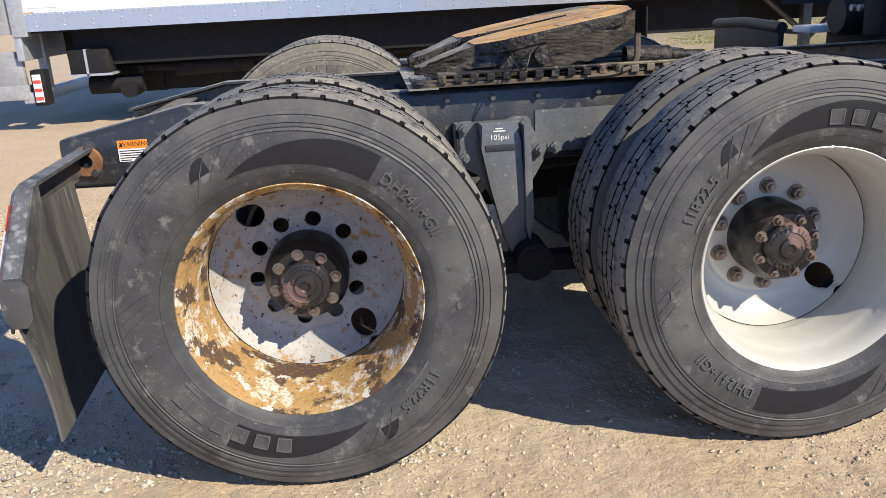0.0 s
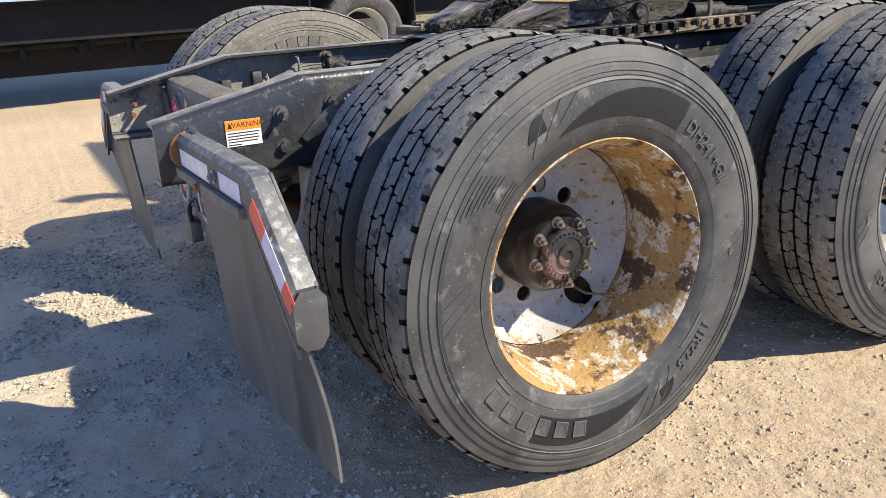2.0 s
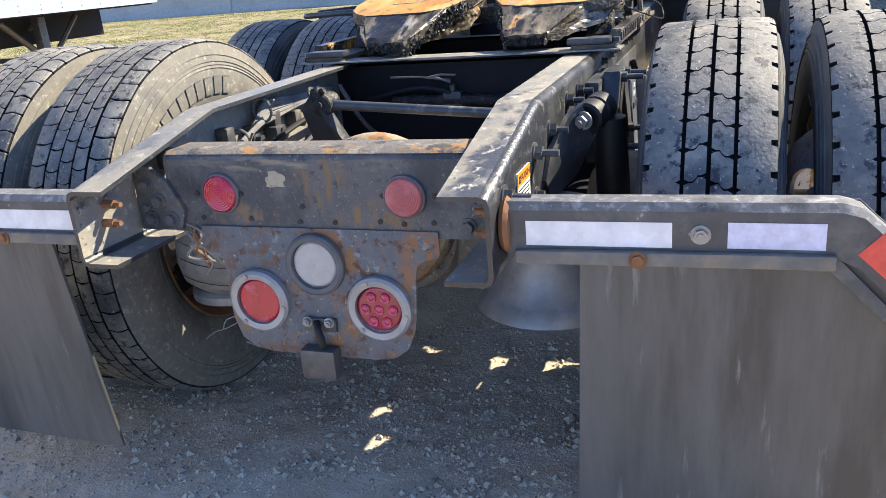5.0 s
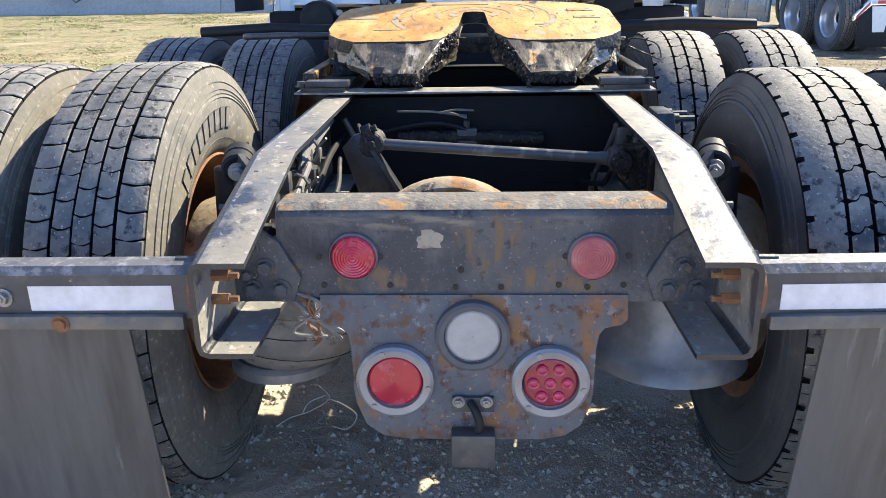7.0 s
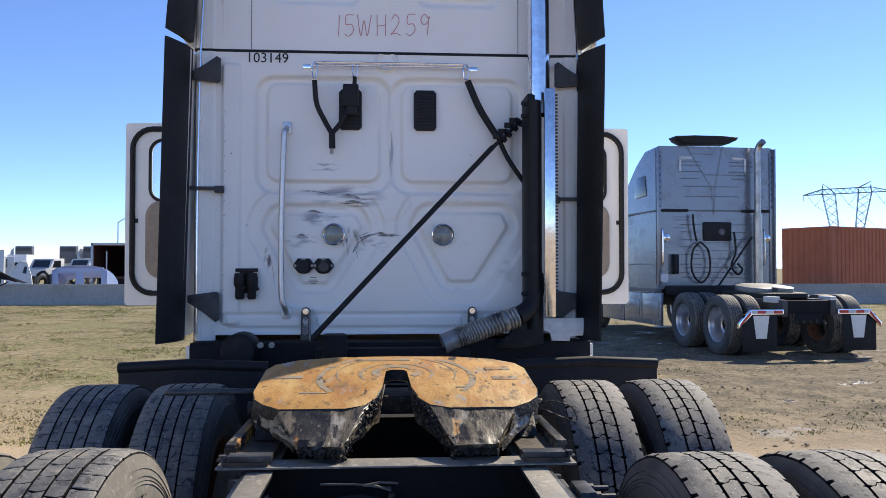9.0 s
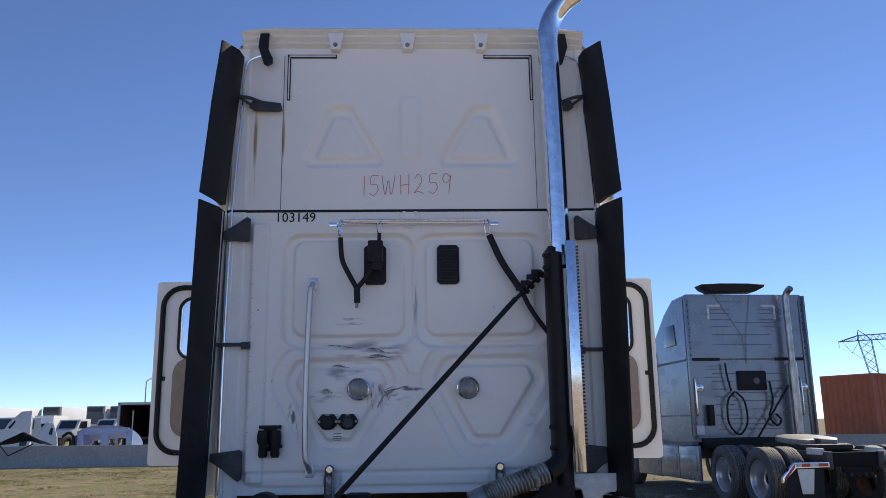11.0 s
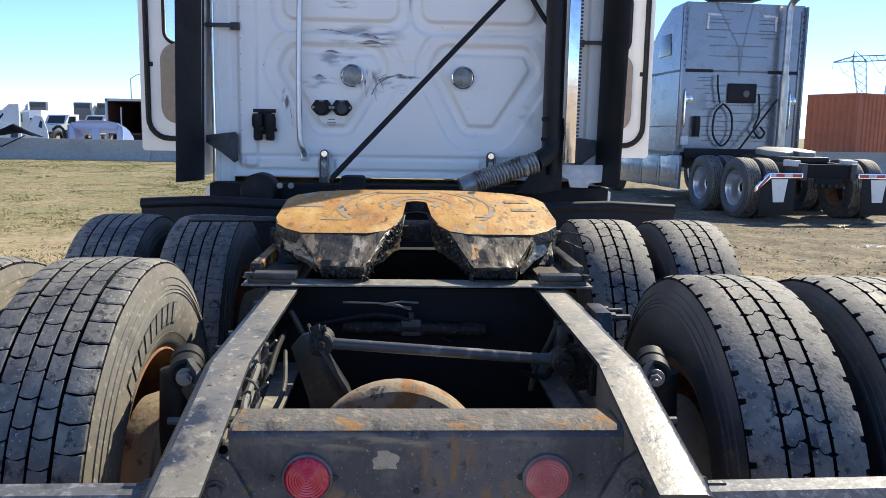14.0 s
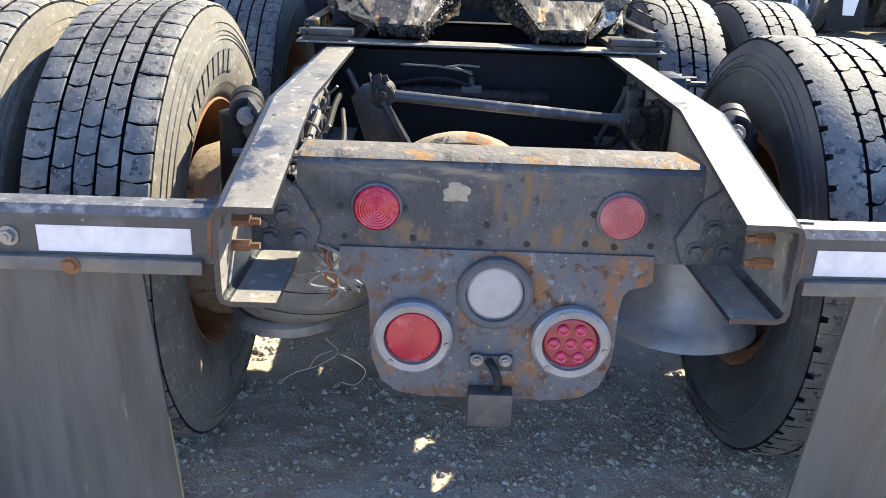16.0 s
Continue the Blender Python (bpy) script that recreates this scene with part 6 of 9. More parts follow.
def lower_relief(y, z):
    """How far the lower back panel stands out (towards the rear) at a point."""
    h = 0.0
    for s, cy in ((1, 0.405), (-1, -0.375)):
        h -= 0.017 * step(sd_box(y, z, cy, 2.245, 0.385, 0.335, 0.10), 0.030)
        h += 0.013 * step(sd_box(y, z, cy, 2.262, 0.325, 0.285, 0.07), 0.022)
    # funnel-shaped grooves round the lamps, with a faint fold outside each
    for funnel in ([(0.405, 1.42), (0.505, 1.42), (0.665, 1.71), (0.645, 1.75), (0.245, 1.75), (0.225, 1.71)], [(-0.45, 1.43), (-0.345, 1.43), (-0.19, 1.72), (-0.21, 1.76), (-0.615, 1.76), (-0.635, 1.72)]):
        d = sd_poly(y, z, funnel, 0.090)
        h += 0.014 * (step(d + 0.056, 0.026) - step(d, 0.030))
        h -= 0.0055 * step(d - 0.085, 0.018)
    # faint diamond in the middle
    h += 0.0022 * step(sd_poly(y, z, [(0.12, 1.855), (0.03, 1.94), (-0.065, 1.85), (-0.01, 1.79), (0.07, 1.79)], 0.036), 0.014)
    # sill fold and side flange
    h -= 0.006 * step(sd_box(y, z, 0.0, 1.16, 2.0, 0.055, 0.02), 0.014)
    for cy, hy in ((0.74, 0.21), (0.02, 0.42), (-0.73, 0.20)):
        h += 0.006 * step(sd_box(y, z, cy, 1.165, hy, 0.030, 0.018), 0.012)
    h += 0.012 * step(sd_box(y, z, 0.93, 1.9, 0.05, 0.75, 0.02), 0.02)
    h -= 0.012 * step(sd_box(y, z, -0.90, 1.9, 0.05, 0.75, 0.02), 0.02)
    h += 0.008 * step(abs(math.hypot(y - 0.04, z - 2.68) - 0.055) - 0.006, 0.012)
    return h


def upper_relief(y, z):
    h = 0.0
    for cy, s in ((0.445, 1), (-0.385, -1)):
        tri = [(cy - 0.20, 3.05), (cy + 0.20, 3.05), (cy + 0.07, 3.37), (cy - 0.02, 3.37)] if s > 0 else [(cy - 0.20, 3.05), (cy + 0.20, 3.05), (cy + 0.02, 3.37), (cy - 0.07, 3.37)]
        h -= 0.015 * step(sd_poly(y, z, tri, 0.03), 0.030)
        t2 = [(cy + (a - cy) * 0.72, 3.17 + (b - 3.17) * 0.72) for a, b in tri]
        h += 0.012 * step(sd_poly(y, z, t2, 0.02), 0.026)
    h += 0.007 * step(sd_box(y, z, 0.035, 3.26, 0.06, 0.20, 0.035), 0.02)
    return h


def panel(y0, y1, z0, z1, fn, step_size, name, label):
    ny, nz = int((y1 - y0) / step_size), int((z1 - z0) / step_size)
    verts, faces = [], []
    for i in range(ny + 1):
        y = y0 + (y1 - y0) * i / ny
        for j in range(nz + 1):
            z = z0 + (z1 - z0) * j / nz
            verts.append((XB - 1.9 * fn(y, z), y, z))
    for i in range(ny):
        for j in range(nz):
            a = i * (nz + 1) + j
            faces.append((a, a + 1, a + nz + 2, a + nz + 1))
    me = bpy.data.meshes.new(name)
    me.from_pydata(verts, [], faces)
    me.materials.append(M_CABBACK)
    me.polygons.foreach_set("use_smooth", [True] * len(me.polygons))
    ob = new(name, me)
    ob.parent, ob["label"] = truck, label
    return ob


GREY, DARK, RUSTY = (0.40, 0.40, 0.41), (0.14, 0.13, 0.13), (0.46, 0.27, 0.10)
M_CABBACK = scuffed(mat("smudged_white_cab_back", (0.90, 0.88, 0.83), 0.4, grain=0.06, layers=[((0.85, 0.82, 0.76), 0.9, 0.45, 0.4, 0.45), ((0.66, 0.64, 0.60), 40, 0.70, 0.08, 0.6), ((0.22, 0.19, 0.17), 34, 0.715, 0.02, 0.85)], bump=0.03, bump_scale=40, coat=0.1), [
    (0.27, 1.885, 0.24, 0.085, GREY, 6, 34, 0.44), (0.22, 1.855, 0.13, 0.03, DARK, 9, 80, 0.50), (0.42, 1.76, 0.16, 0.05, GREY, 7, 26, 0.47), (0.53, 1.63, 0.12, 0.045, GREY, 8, 30, 0.45),
    (0.245, 1.63, 0.06, 0.09, DARK, 40, 14, 0.50), (0.72, 1.53, 0.03, 0.08, DARK, 40, 12, 0.48), (0.40, 2.06, 0.10, 0.03, GREY, 12, 60, 0.48),
    (0.12, 1.60, 0.10, 0.05, GREY, 14, 40, 0.50), (0.035, 1.668, 0.10, 0.014, DARK, 12, 60, 0.40), (0.985, 3.19, 0.014, 0.20, RUSTY, 30, 2, 0.25), (0.815, 3.20, 0.012, 0.17, RUSTY, 30, 2, 0.30), (0.975, 3.05, 0.03, 0.25, RUSTY, 50, 3, 0.50), (-0.5, 1.45, 0.3, 0.2, GREY, 5, 9, 0.60), (0.02, 2.20, 0.03, 0.25, GREY, 60, 4, 0.56)])
BACK = panel(-1.0, 1.02, 1.09, 2.722, lower_relief, 0.0065, "cab_back_panel", "white pressed cab back panel, smudged and scraped")
TOP = panel(-1.0, 1.02, 2.738, 3.80, upper_relief, 0.0125, "roof_back_panel", "white upper cab panel with pressed shapes")


def cab_shell():
    # sides, roof and front as one shell of sections along x
    bm = bmesh.new()
    secs = []
    for x, hw, zt, rr in ((XB + 0.01, 1.13, 3.90, 0.20), (3.4, 1.14, 3.93, 0.20), (4.4, 1.16, 3.80, 0.22), (5.0, 1.18, 3.40, 0.25), (5.5, 1.14, 2.85, 0.25), (5.8, 1.10, 2.45, 0.2), (6.3, 1.05, 2.0, 0.2), (7.4, 0.95, 1.75, 0.2)):
        pts = [(-hw, 0.95), (-hw, 1.8), (-hw, zt - rr - 0.1)]
        for k in range(7):
            a = math.pi - k * math.pi / 12
            pts.append((-hw + rr * 1.2 + rr * 1.2 * math.cos(a), zt - rr + rr * math.sin(a)))
        pts += [(-y, z) for y, z in pts[::-1]]
        secs.append([bm.verts.new((x, y + 0.01, z)) for y, z in pts])
    n = len(secs[0])
    for a, b in zip(secs, secs[1:]):
        for i in range(n - 1):
            bm.faces.new((a[i], a[i + 1], b[i + 1], b[i]))
    bm.faces.new(secs[-1])
    part("cab_shell", bm, M_WHITE, truck, "white cab sides and roof", 40)
    # rear corner posts beside the back panel, folded in
    for s in (-1, 1):
        oy = 0.01
        bm = bmesh.new()
        for z0, z1 in ((1.06, 2.722), (2.738, 3.78)):
            inn = 1.005
            prof = [(XB + 0.004, inn), (XB - 0.012, inn + 0.02), (XB - 0.012, inn + 0.075), (XB - 0.02, inn + 0.08), (XB - 0.02, inn + 0.10), (XB + 0.01, 1.125), (XB + 0.16, 1.13), (XB + 0.16, 1.14)]
            lo = [bm.verts.new((x, s * y + oy, z0)) for x, y in prof]
            hi = [bm.verts.new((x, s * y + oy, z1)) for x, y in prof]
            for i in range(len(prof) - 1):
                bm.faces.new((lo[i], lo[i + 1], hi[i + 1], hi[i]))
        part("corner_post", bm, M_WHITE, truck, "", 30)
        # bright trim line
        bm = bmesh.new()
        tube(bm, curve_pts([(XB - 0.03, s * 1.105 + oy, 1.10), (XB - 0.03, s * 1.105 + oy, 1.9), (XB - 0.03, s * 1.09 + oy, 2.72), (XB - 0.03, s * 1.06 + oy, 3.3), (XB - 0.02, s * 1.05 + oy, 3.60), (XB - 0.02, s * 1.02 + oy, 3.70), (XB - 0.02, s * 0.90 + oy, 3.745)]), 0.006, 6)
        part("edge_trim", bm, M_CHROME, truck, "thin bright trim along the cab edge")
    # roof lip with its little feet
    bm = bmesh.new()
    prof = [(XB + 0.02, 3.925), (XB - 0.055, 3.905), (XB - 0.065, 3.89), (XB - 0.05, 3.875), (XB - 0.03, 3.87), (XB - 0.045, 3.85), (XB - 0.03, 3.835), (XB - 0.012, 3.83), (XB - 0.028, 3.81), (XB, 3.79)]
    rows = []
    for y in np.linspace(-1.06, 1.08, 40):
        dip = 0.25 * max(0, abs(y - 0.01) - 0.86) ** 1.6
        rows.append([bm.verts.new((x, y, z - dip)) for x, z in prof])
    for a, b in zip(rows, rows[1:]):
        for i in range(len(prof) - 1):
            bm.faces.new((a[i], a[i + 1], b[i + 1], b[i]))
    lip = part("roof_lip", bm, M_WHITE, truck, "white ribbed lip along the rear roof edge", 40)
    for y in (0.50, 0.05, -0.41):
        bm = bmesh.new()
        prism(bm, [(y - 0.05, 3.87), (y - 0.028, 3.76), (y + 0.028, 3.76), (y + 0.05, 3.87)], lambda u, v, w: (w, u, v), XB - 0.055, XB - 0.002, 0.006)
        ft = part("foot", bm, M_WHITE, lip)
        bm = bmesh.new()
        bolt(bm, (XB - 0.055, y, 3.79), (-1, 0, 0), 0.010, 0.006)
        part("bolt", bm, M_STEEL, lip)
    # black seam between the two panels
    bm = bmesh.new()
    box(bm, XB - 0.004, XB + 0.01, -1.12, 1.14, 2.7225, 2.7375)
    part("seam_gasket", bm, M_SEAL, truck, "black gasket between the cab panels")
    # vertical panel joints
    for y, z0, z1 in ((0.82, 2.74, 3.74), (-0.735, 2.74, 3.74)):
        bm = bmesh.new()
        box(bm, XB - 0.0015, XB + 0.004, y - 0.002, y + 0.002, z0, z1)
        part("panel_joint", bm, M_GREYPL, truck)


cab_shell()


def side_extender(s):
    """White extender panel with the black rubber gap flap behind it."""
    oy = 0.012
    for z0, z1, top in ((1.07, 2.715, 0), (2.755, 3.70, 1)):
        bm = bmesh.new()
        rows = []
        for t in np.linspace(0, 1, 8):
            z = z0 + (z1 - z0) * t
            yo = float(np.interp(z, [1.07, 2.735, 3.70], [1.245, 1.208, 1.132] if s > 0 else [1.150, 1.182, 1.122]))
            yi = float(np.interp(z, [1.07, 2.735, 3.70], [1.160, 1.122, 1.045] if s > 0 else [1.075, 1.092, 1.030]))
            xo = 2.44 + (0.10 * max(0, t - 0.6) if top else 0)
            rows.append([bm.verts.new(p) for p in ((2.70, s * yi + oy, z), (2.60, s * (yi + 0.010) + oy, z), (xo, s * (yo - 0.012) + oy, z), (xo - 0.01, s * yo + oy, z), (2.58, s * (yi + 0.050) + oy, z), (2.72, s * (yi + 0.030) + oy, z))])
        for a, b in zip(rows, rows[1:]):
            for i in range(6):
                bm.faces.new((a[i], a[(i + 1) % 6], b[(i + 1) % 6], b[i]))
        bm.faces.new(rows[0])
        bm.faces.new(rows[-1][::-1])
        part("rubber_gap_flap", bm, M_SEAL, truck, "black rubber side extender flap", 30)
        bm = bmesh.new()
        lo = [(2.98, 1.195), (2.76, 1.192), (2.66, 1.185), (2.655, 1.173), (2.76, 1.175), (2.98, 1.18)]
        k0 = [bm.verts.new((x, s * (y - (0.035 if s < 0 and not top else 0)) + oy * 0.3, z0 + 0.02)) for x, y in lo]
        k1 = [bm.verts.new((x, s * (y - (0.09 if top else 0.04)) + oy * 0.3, z1 - 0.01)) for x, y in lo]
        for i in range(6):
            bm.faces.new((k0[i], k0[(i + 1) % 6], k1[(i + 1) % 6], k1[i]))
        bm.faces.new(k0)
        bm.faces.new(k1[::-1])
        part("side_extender", bm, M_WHITE, truck, "white side extender panel", 30)
    # black brackets that hold the extender
    for z, kind in ((2.60, "top"), (1.93, "arm"), (1.26, "low"), (3.40, "wide")):
        bm = bmesh.new()
        z -= 0.05 if kind == "arm" and s < 0 else 0.0
        y0, y1 = s * 0.975 + 0.02, s * 1.135 + 0.02
        if kind == "arm":
            box(bm, XB - 0.05, XB - 0.02, min(y0, y1), max(y0, y1), z - 0.012, z + 0.008, 0.003)
            box(bm, XB - 0.055, XB - 0.018, y0 - 0.02 if s < 0 else y0 - 0.03, y0 + 0.03 if s < 0 else y0 + 0.02, z - 0.028, z + 0.012, 0.004)
            bolt(bm, (XB - 0.055, y0, z - 0.012), (-1, 0, 0), 0.009, 0.006)
        elif kind == "wide":
            prism(bm, [(0.80, z - 0.035), (0.82, z - 0.045), (0.97, z - 0.040), (1.0, z - 0.02), (0.985, z + 0.018), (0.93, z + 0.022), (0.81, z + 0.005)], lambda u, v, w: (w, s * u + 0.02, v), XB - 0.05, XB - 0.022, 0.004)
            tube(bm, curve_pts([(XB - 0.04, s * 0.93 + 0.02, z + 0.015), (XB - 0.06, s * 1.0 + 0.02, z + 0.035), (XB - 0.07, s * 1.05 + 0.02, z + 0.040), (XB - 0.07, s * 1.10 + 0.02, z + 0.075)]), 0.011, 8)
            tube(bm, [(XB - 0.05, s * 0.985 + 0.02, z - 0.01), (XB - 0.07, s * 1.07 + 0.02, z + 0.042)], 0.009, 8)
            for yy in (0.825, 0.97):
                bolt(bm, (XB - 0.05, s * yy + 0.02, z - 0.02), (-1, 0, 0), 0.010, 0.006)
        else:
            dz = 0.07 if kind == "top" else 0.08
            f = 1 if kind == "top" else -1
            prism(bm, [(0.965, z + f * dz), (0.985, z + f * (dz + 0.012)), (1.06, z + f * dz * 0.4), (1.14, z - f * dz * 0.25), (1.14, z - f * dz * 0.75), (0.98, z - f * dz), (0.965, z - f * dz * 0.85)], lambda u, v, w: (w, s * u + 0.02, v), XB - 0.060, XB - 0.035, 0.004)
            for yy, zz in ((0.98, z + f * dz * 0.8), (0.98, z - f * dz * 0.75)):
                bolt(bm, (XB - 0.06, s * yy + 0.02, zz), (-1, 0, 0), 0.008, 0.006)
        part("extender_bracket", bm, M_BRACKET, truck, "black bracket of the side extender")
    bm = bmesh.new()
    prism(bm, [(0.90, 3.86), (0.955, 3.86), (0.965, 3.77), (0.93, 3.66), (0.905, 3.645), (0.875, 3.665), (0.875, 3.70), (0.91, 3.76)], lambda u, v, w: (w, s * u + 0.01, v), XB - 0.070, XB - 0.045, 0.004)
    part("roof_bracket", bm, M_SEAL, truck, "black roof bracket")
    # corner strips (black outlined light strips)
    sy = 0.80 if s > 0 else -0.735
    for a in ((sy, sy - s * 0.02, 3.44, 3.745), (sy, sy - s * 0.305, 3.722, 3.745)):
        bm = bmesh.new()
        box(bm, XB - 0.010, XB - 0.001, min(a[0], a[1]), max(a[0], a[1]), a[2], a[3], 0.002)
        st = part("corner_strip", bm, M_SEAL, truck, "black-edged reflective corner strip")
        bm = bmesh.new()
        box(bm, XB - 0.0112, XB - 0.0098, min(a[0], a[1]) + 0.006, max(a[0], a[1]) - 0.006, a[2] + 0.006, a[3] - 0.006)
        part("strip_face", bm, M_REFW, st)


M_BRACKET = mat("scuffed_black_plastic", (0.035, 0.036, 0.04), 0.5, layers=[((0.11, 0.11, 0.115), 7, 0.5, 0.3, 0.7)], bump=0.2)
for s in (-1, 1):
    side_extender(s)


def cab_fittings():
    # two slatted vents
    for cy in (0.25, -0.185):
        bm = bmesh.new()
        prism(bm, [(cy + 0.066 * a, 2.395 + 0.118 * b) for a, b in ((-1, -0.85), (-0.75, -1), (0.75, -1), (1, -0.85), (1, 0.85), (0.75, 1), (-0.75, 1), (-1, 0.85))], lambda u, v, w: (w, u, v), XB - 0.014, XB + 0.012, 0.004)
        v = part("vent", bm, M_SEAL, truck, "black slatted cab vent")
        for k in range(12):
            bm = bmesh.new()
            z = 2.30 + 0.0165 * k
            box(bm, -0.052, 0.052, -0.004, 0.004, -0.002, 0.002, 0, pose(0, 0, 0, 35, 0, 0))
            ob = part("slat", bm, M_BRACKET, v, m=pose(XB - 0.016, cy, z, 0, 0, 90))
    # two round work lamps
    for cy in (0.343, -0.288):
        bm = bmesh.new()
        lathe(bm, [(0.066, 0.0), (0.064, -0.012), (0.058, -0.016), (0.052, -0.012), (0.050, -0.006)], 36, (XB - 0.008, cy, 1.668), "x")
        l = part("work_lamp", bm, M_CHROME, truck, "round work lamp with chrome ring")
        bm = bmesh.new()
        lathe(bm, [(0.051, -0.006), (0.03, -0.012), (0.0001, -0.014)], 30, (XB - 0.008, cy, 1.668), "x")
        part("lens", bm, M_LAMPGLASS, l)
        for k in range(3):
            a = radians(90 + 120 * k)
            bm = bmesh.new()
            tube(bm, [(XB - 0.022, cy + 0.059 * math.cos(a), 1.668 + 0.059 * math.sin(a)), (XB - 0.026, cy + 0.059 * math.cos(a), 1.668 + 0.059 * math.sin(a))], 0.004, 8)
            part("screw", bm, M_STEEL, l)
    # pair of black electric sockets, one lid shut and one half open
    for cy, shut in ((0.515, True), (0.402, False)):
        bm = bmesh.new()
        prism(bm, [(cy + a, 1.487 + b) for a, b in ((0.060, 0.006), (0.060, -0.006), (0.030, -0.040), (0.012, -0.046), (-0.012, -0.046), (-0.030, -0.040), (-0.060, -0.006), (-0.060, 0.006), (-0.034, 0.042), (0.034, 0.042))], lambda u, v, w: (w, u, v), XB - 0.016, XB + 0.004, 0.003)
        so = part("trailer_socket", bm, M_SEAL, truck, "black trailer socket with lid")
        bm = bmesh.new()
        if shut:
            lathe(bm, [(0.037, -0.016), (0.036, -0.030), (0.031, -0.036), (0.0001, -0.037)], 24, (XB, cy, 1.484), "x")
        else:
            lathe(bm, [(0.030, -0.016), (0.030, -0.048), (0.026, -0.054), (0.0001, -0.055)], 20, (XB, cy - 0.004, 1.480), "x")
            box(bm, XB - 0.050, XB - 0.016, cy - 0.018, cy + 0.012, 1.505, 1.522, 0.004)
        part("lid", bm, M_SEAL if shut else M_BRACKET, so)
        bm = bmesh.new()
        box(bm, XB - 0.030, XB - 0.016, cy - 0.012, cy + 0.012, 1.519, 1.528, 0.002)
        part("hinge", bm, M_STEEL, so)
        for a in (-0.048, 0.048):
            bm = bmesh.new()
            bolt(bm, (XB - 0.016, cy + a, 1.487), (-1, 0, 0), 0.006, 0.004)
            part("screw", bm, M_STEEL, so)
    for z, w in ((1.420, 0.040), (1.404, 0.050), (1.394, 0.050), (1.384, 0.036)):
        bm = bmesh.new()
        box(bm, XB - 0.0015 - 1.9 * lower_relief(0.462, z), XB + 0.001 - 1.9 * lower_relief(0.462, z), 0.462 - w / 2, 0.462 + w / 2, z - 0.002, z + 0.002)
        part("printed_line", bm, M_GREYPL, truck, "small grey printed line under the sockets")
    # air line holder
    bm = bmesh.new()
    box(bm, XB - 0.03, XB, 0.775, 0.90, 1.452, 1.472, 0.004)
    box(bm, XB - 0.02, XB, 0.80, 0.875, 1.33, 1.46, 0.003)
    h = part("glad_hand_holder", bm, M_SEAL, truck, "black dummy coupling holder for air lines")
    for y in (0.805, 0.873):
        bm = bmesh.new()
        lathe(bm, [(0.028, 1.445), (0.034, 1.42), (0.034, 1.38), (0.024, 1.36), (0.026, 1.31), (0.020, 1.295)], 16, (XB - 0.035, y, 0), "z")
        tube(bm, [(XB - 0.035, y, 1.35), (XB - 0.035, y - 0.035, 1.365)], 0.017, 10)
        part("coupling", bm, M_SEAL, h)
    # upright grab handle
    bm = bmesh.new()
    tube(bm, curve_pts([(XB - 0.005, 0.615, 2.285), (XB - 0.045, 0.618, 2.26), (XB - 0.055, 0.625, 2.20), (XB - 0.055, 0.637, 1.75), (XB - 0.055, 0.635, 1.34), (XB - 0.045, 0.618, 1.25), (XB - 0.005, 0.612, 1.215)], 6), 0.017, 12)
    g = part("grab_handle", bm, M_ALU, truck, "upright tubular metal grab handle")
    for z in (2.285, 1.215):
        bm = bmesh.new()
        box(bm, XB - 0.008, XB, 0.590, 0.638, z - 0.035, z + 0.035, 0.004)
        bolt(bm, (XB - 0.008, 0.614, z + 0.01), (-1, 0, 0), 0.009, 0.007)
        part("foot", bm, M_ALU, g)
    # hose rail across, with loops
    bm = bmesh.new()
    for dz in (0.0, -0.016):
        tube(bm, [(XB - 0.005, 0.475, 2.652 + dz), (XB - 0.05, 0.455, 2.655 + dz), (XB - 0.055, 0.40, 2.657 + dz), (XB - 0.055, -0.38, 2.657 + dz), (XB - 0.05, -0.425, 2.655 + dz), (XB - 0.005, -0.445, 2.652 + dz)], 0.006, 8)
    r = part("hose_rail", bm, M_CHROME, truck, "bright double rail for hanging hoses")
    for y in (0.49, -0.46):
        bm = bmesh.new()
        box(bm, XB - 0.008, XB, y - 0.035, y + 0.035, 2.632, 2.656, 0.003)
        part("foot", bm, M_CHROME, r)
    hook = lambda y, z0, z1: curve_pts([(XB - 0.055, y, z0), (XB - 0.06, y + 0.014, z0 - 0.03), (XB - 0.06, y + 0.008, z1), (XB - 0.06, y - 0.008, z1), (XB - 0.06, y - 0.014, z0 - 0.03), (XB - 0.055, y, z0)], 5)
    for y, z1 in ((0.452, 2.57), (0.222, 2.58), (-0.42, 2.575)):
        bm = bmesh.new()
        tube(bm, hook(y, 2.66, z1), 0.004, 6)
        part("snap_hook", bm, M_CHROME, r)
    for pts, rad in (([(0.452, 2.55), (0.44, 2.42), (0.40, 2.33), (0.352, 2.245)], 0.015), ([(0.23, 2.47), (0.25, 2.40), (0.30, 2.31), (0.352, 2.245)], 0.015), ([(0.352, 2.25), (0.350, 2.16)], 0.019), ([(-0.43, 2.56), (-0.50, 2.40), (-0.60, 2.24)], 0.020), ([(-0.60, 2.25), (-0.66, 2.12), (-0.74, 2.00), (-0.785, 1.95)], 0.014)):
        bm = bmesh.new()
        tube(bm, curve_pts([(XB - 0.062, y, z) for y, z in pts]), rad, 10)
        part("hanging_hose", bm, M_SEAL, r, "black rubber hose hanging from the rail")
    bm = bmesh.new()
    tube(bm, [(XB - 0.062, 0.352, 2.16), (XB - 0.062, 0.352, 2.13)], 0.009, 8)
    part("snap_hook", bm, M_STEEL, r)
    bm = bmesh.new()
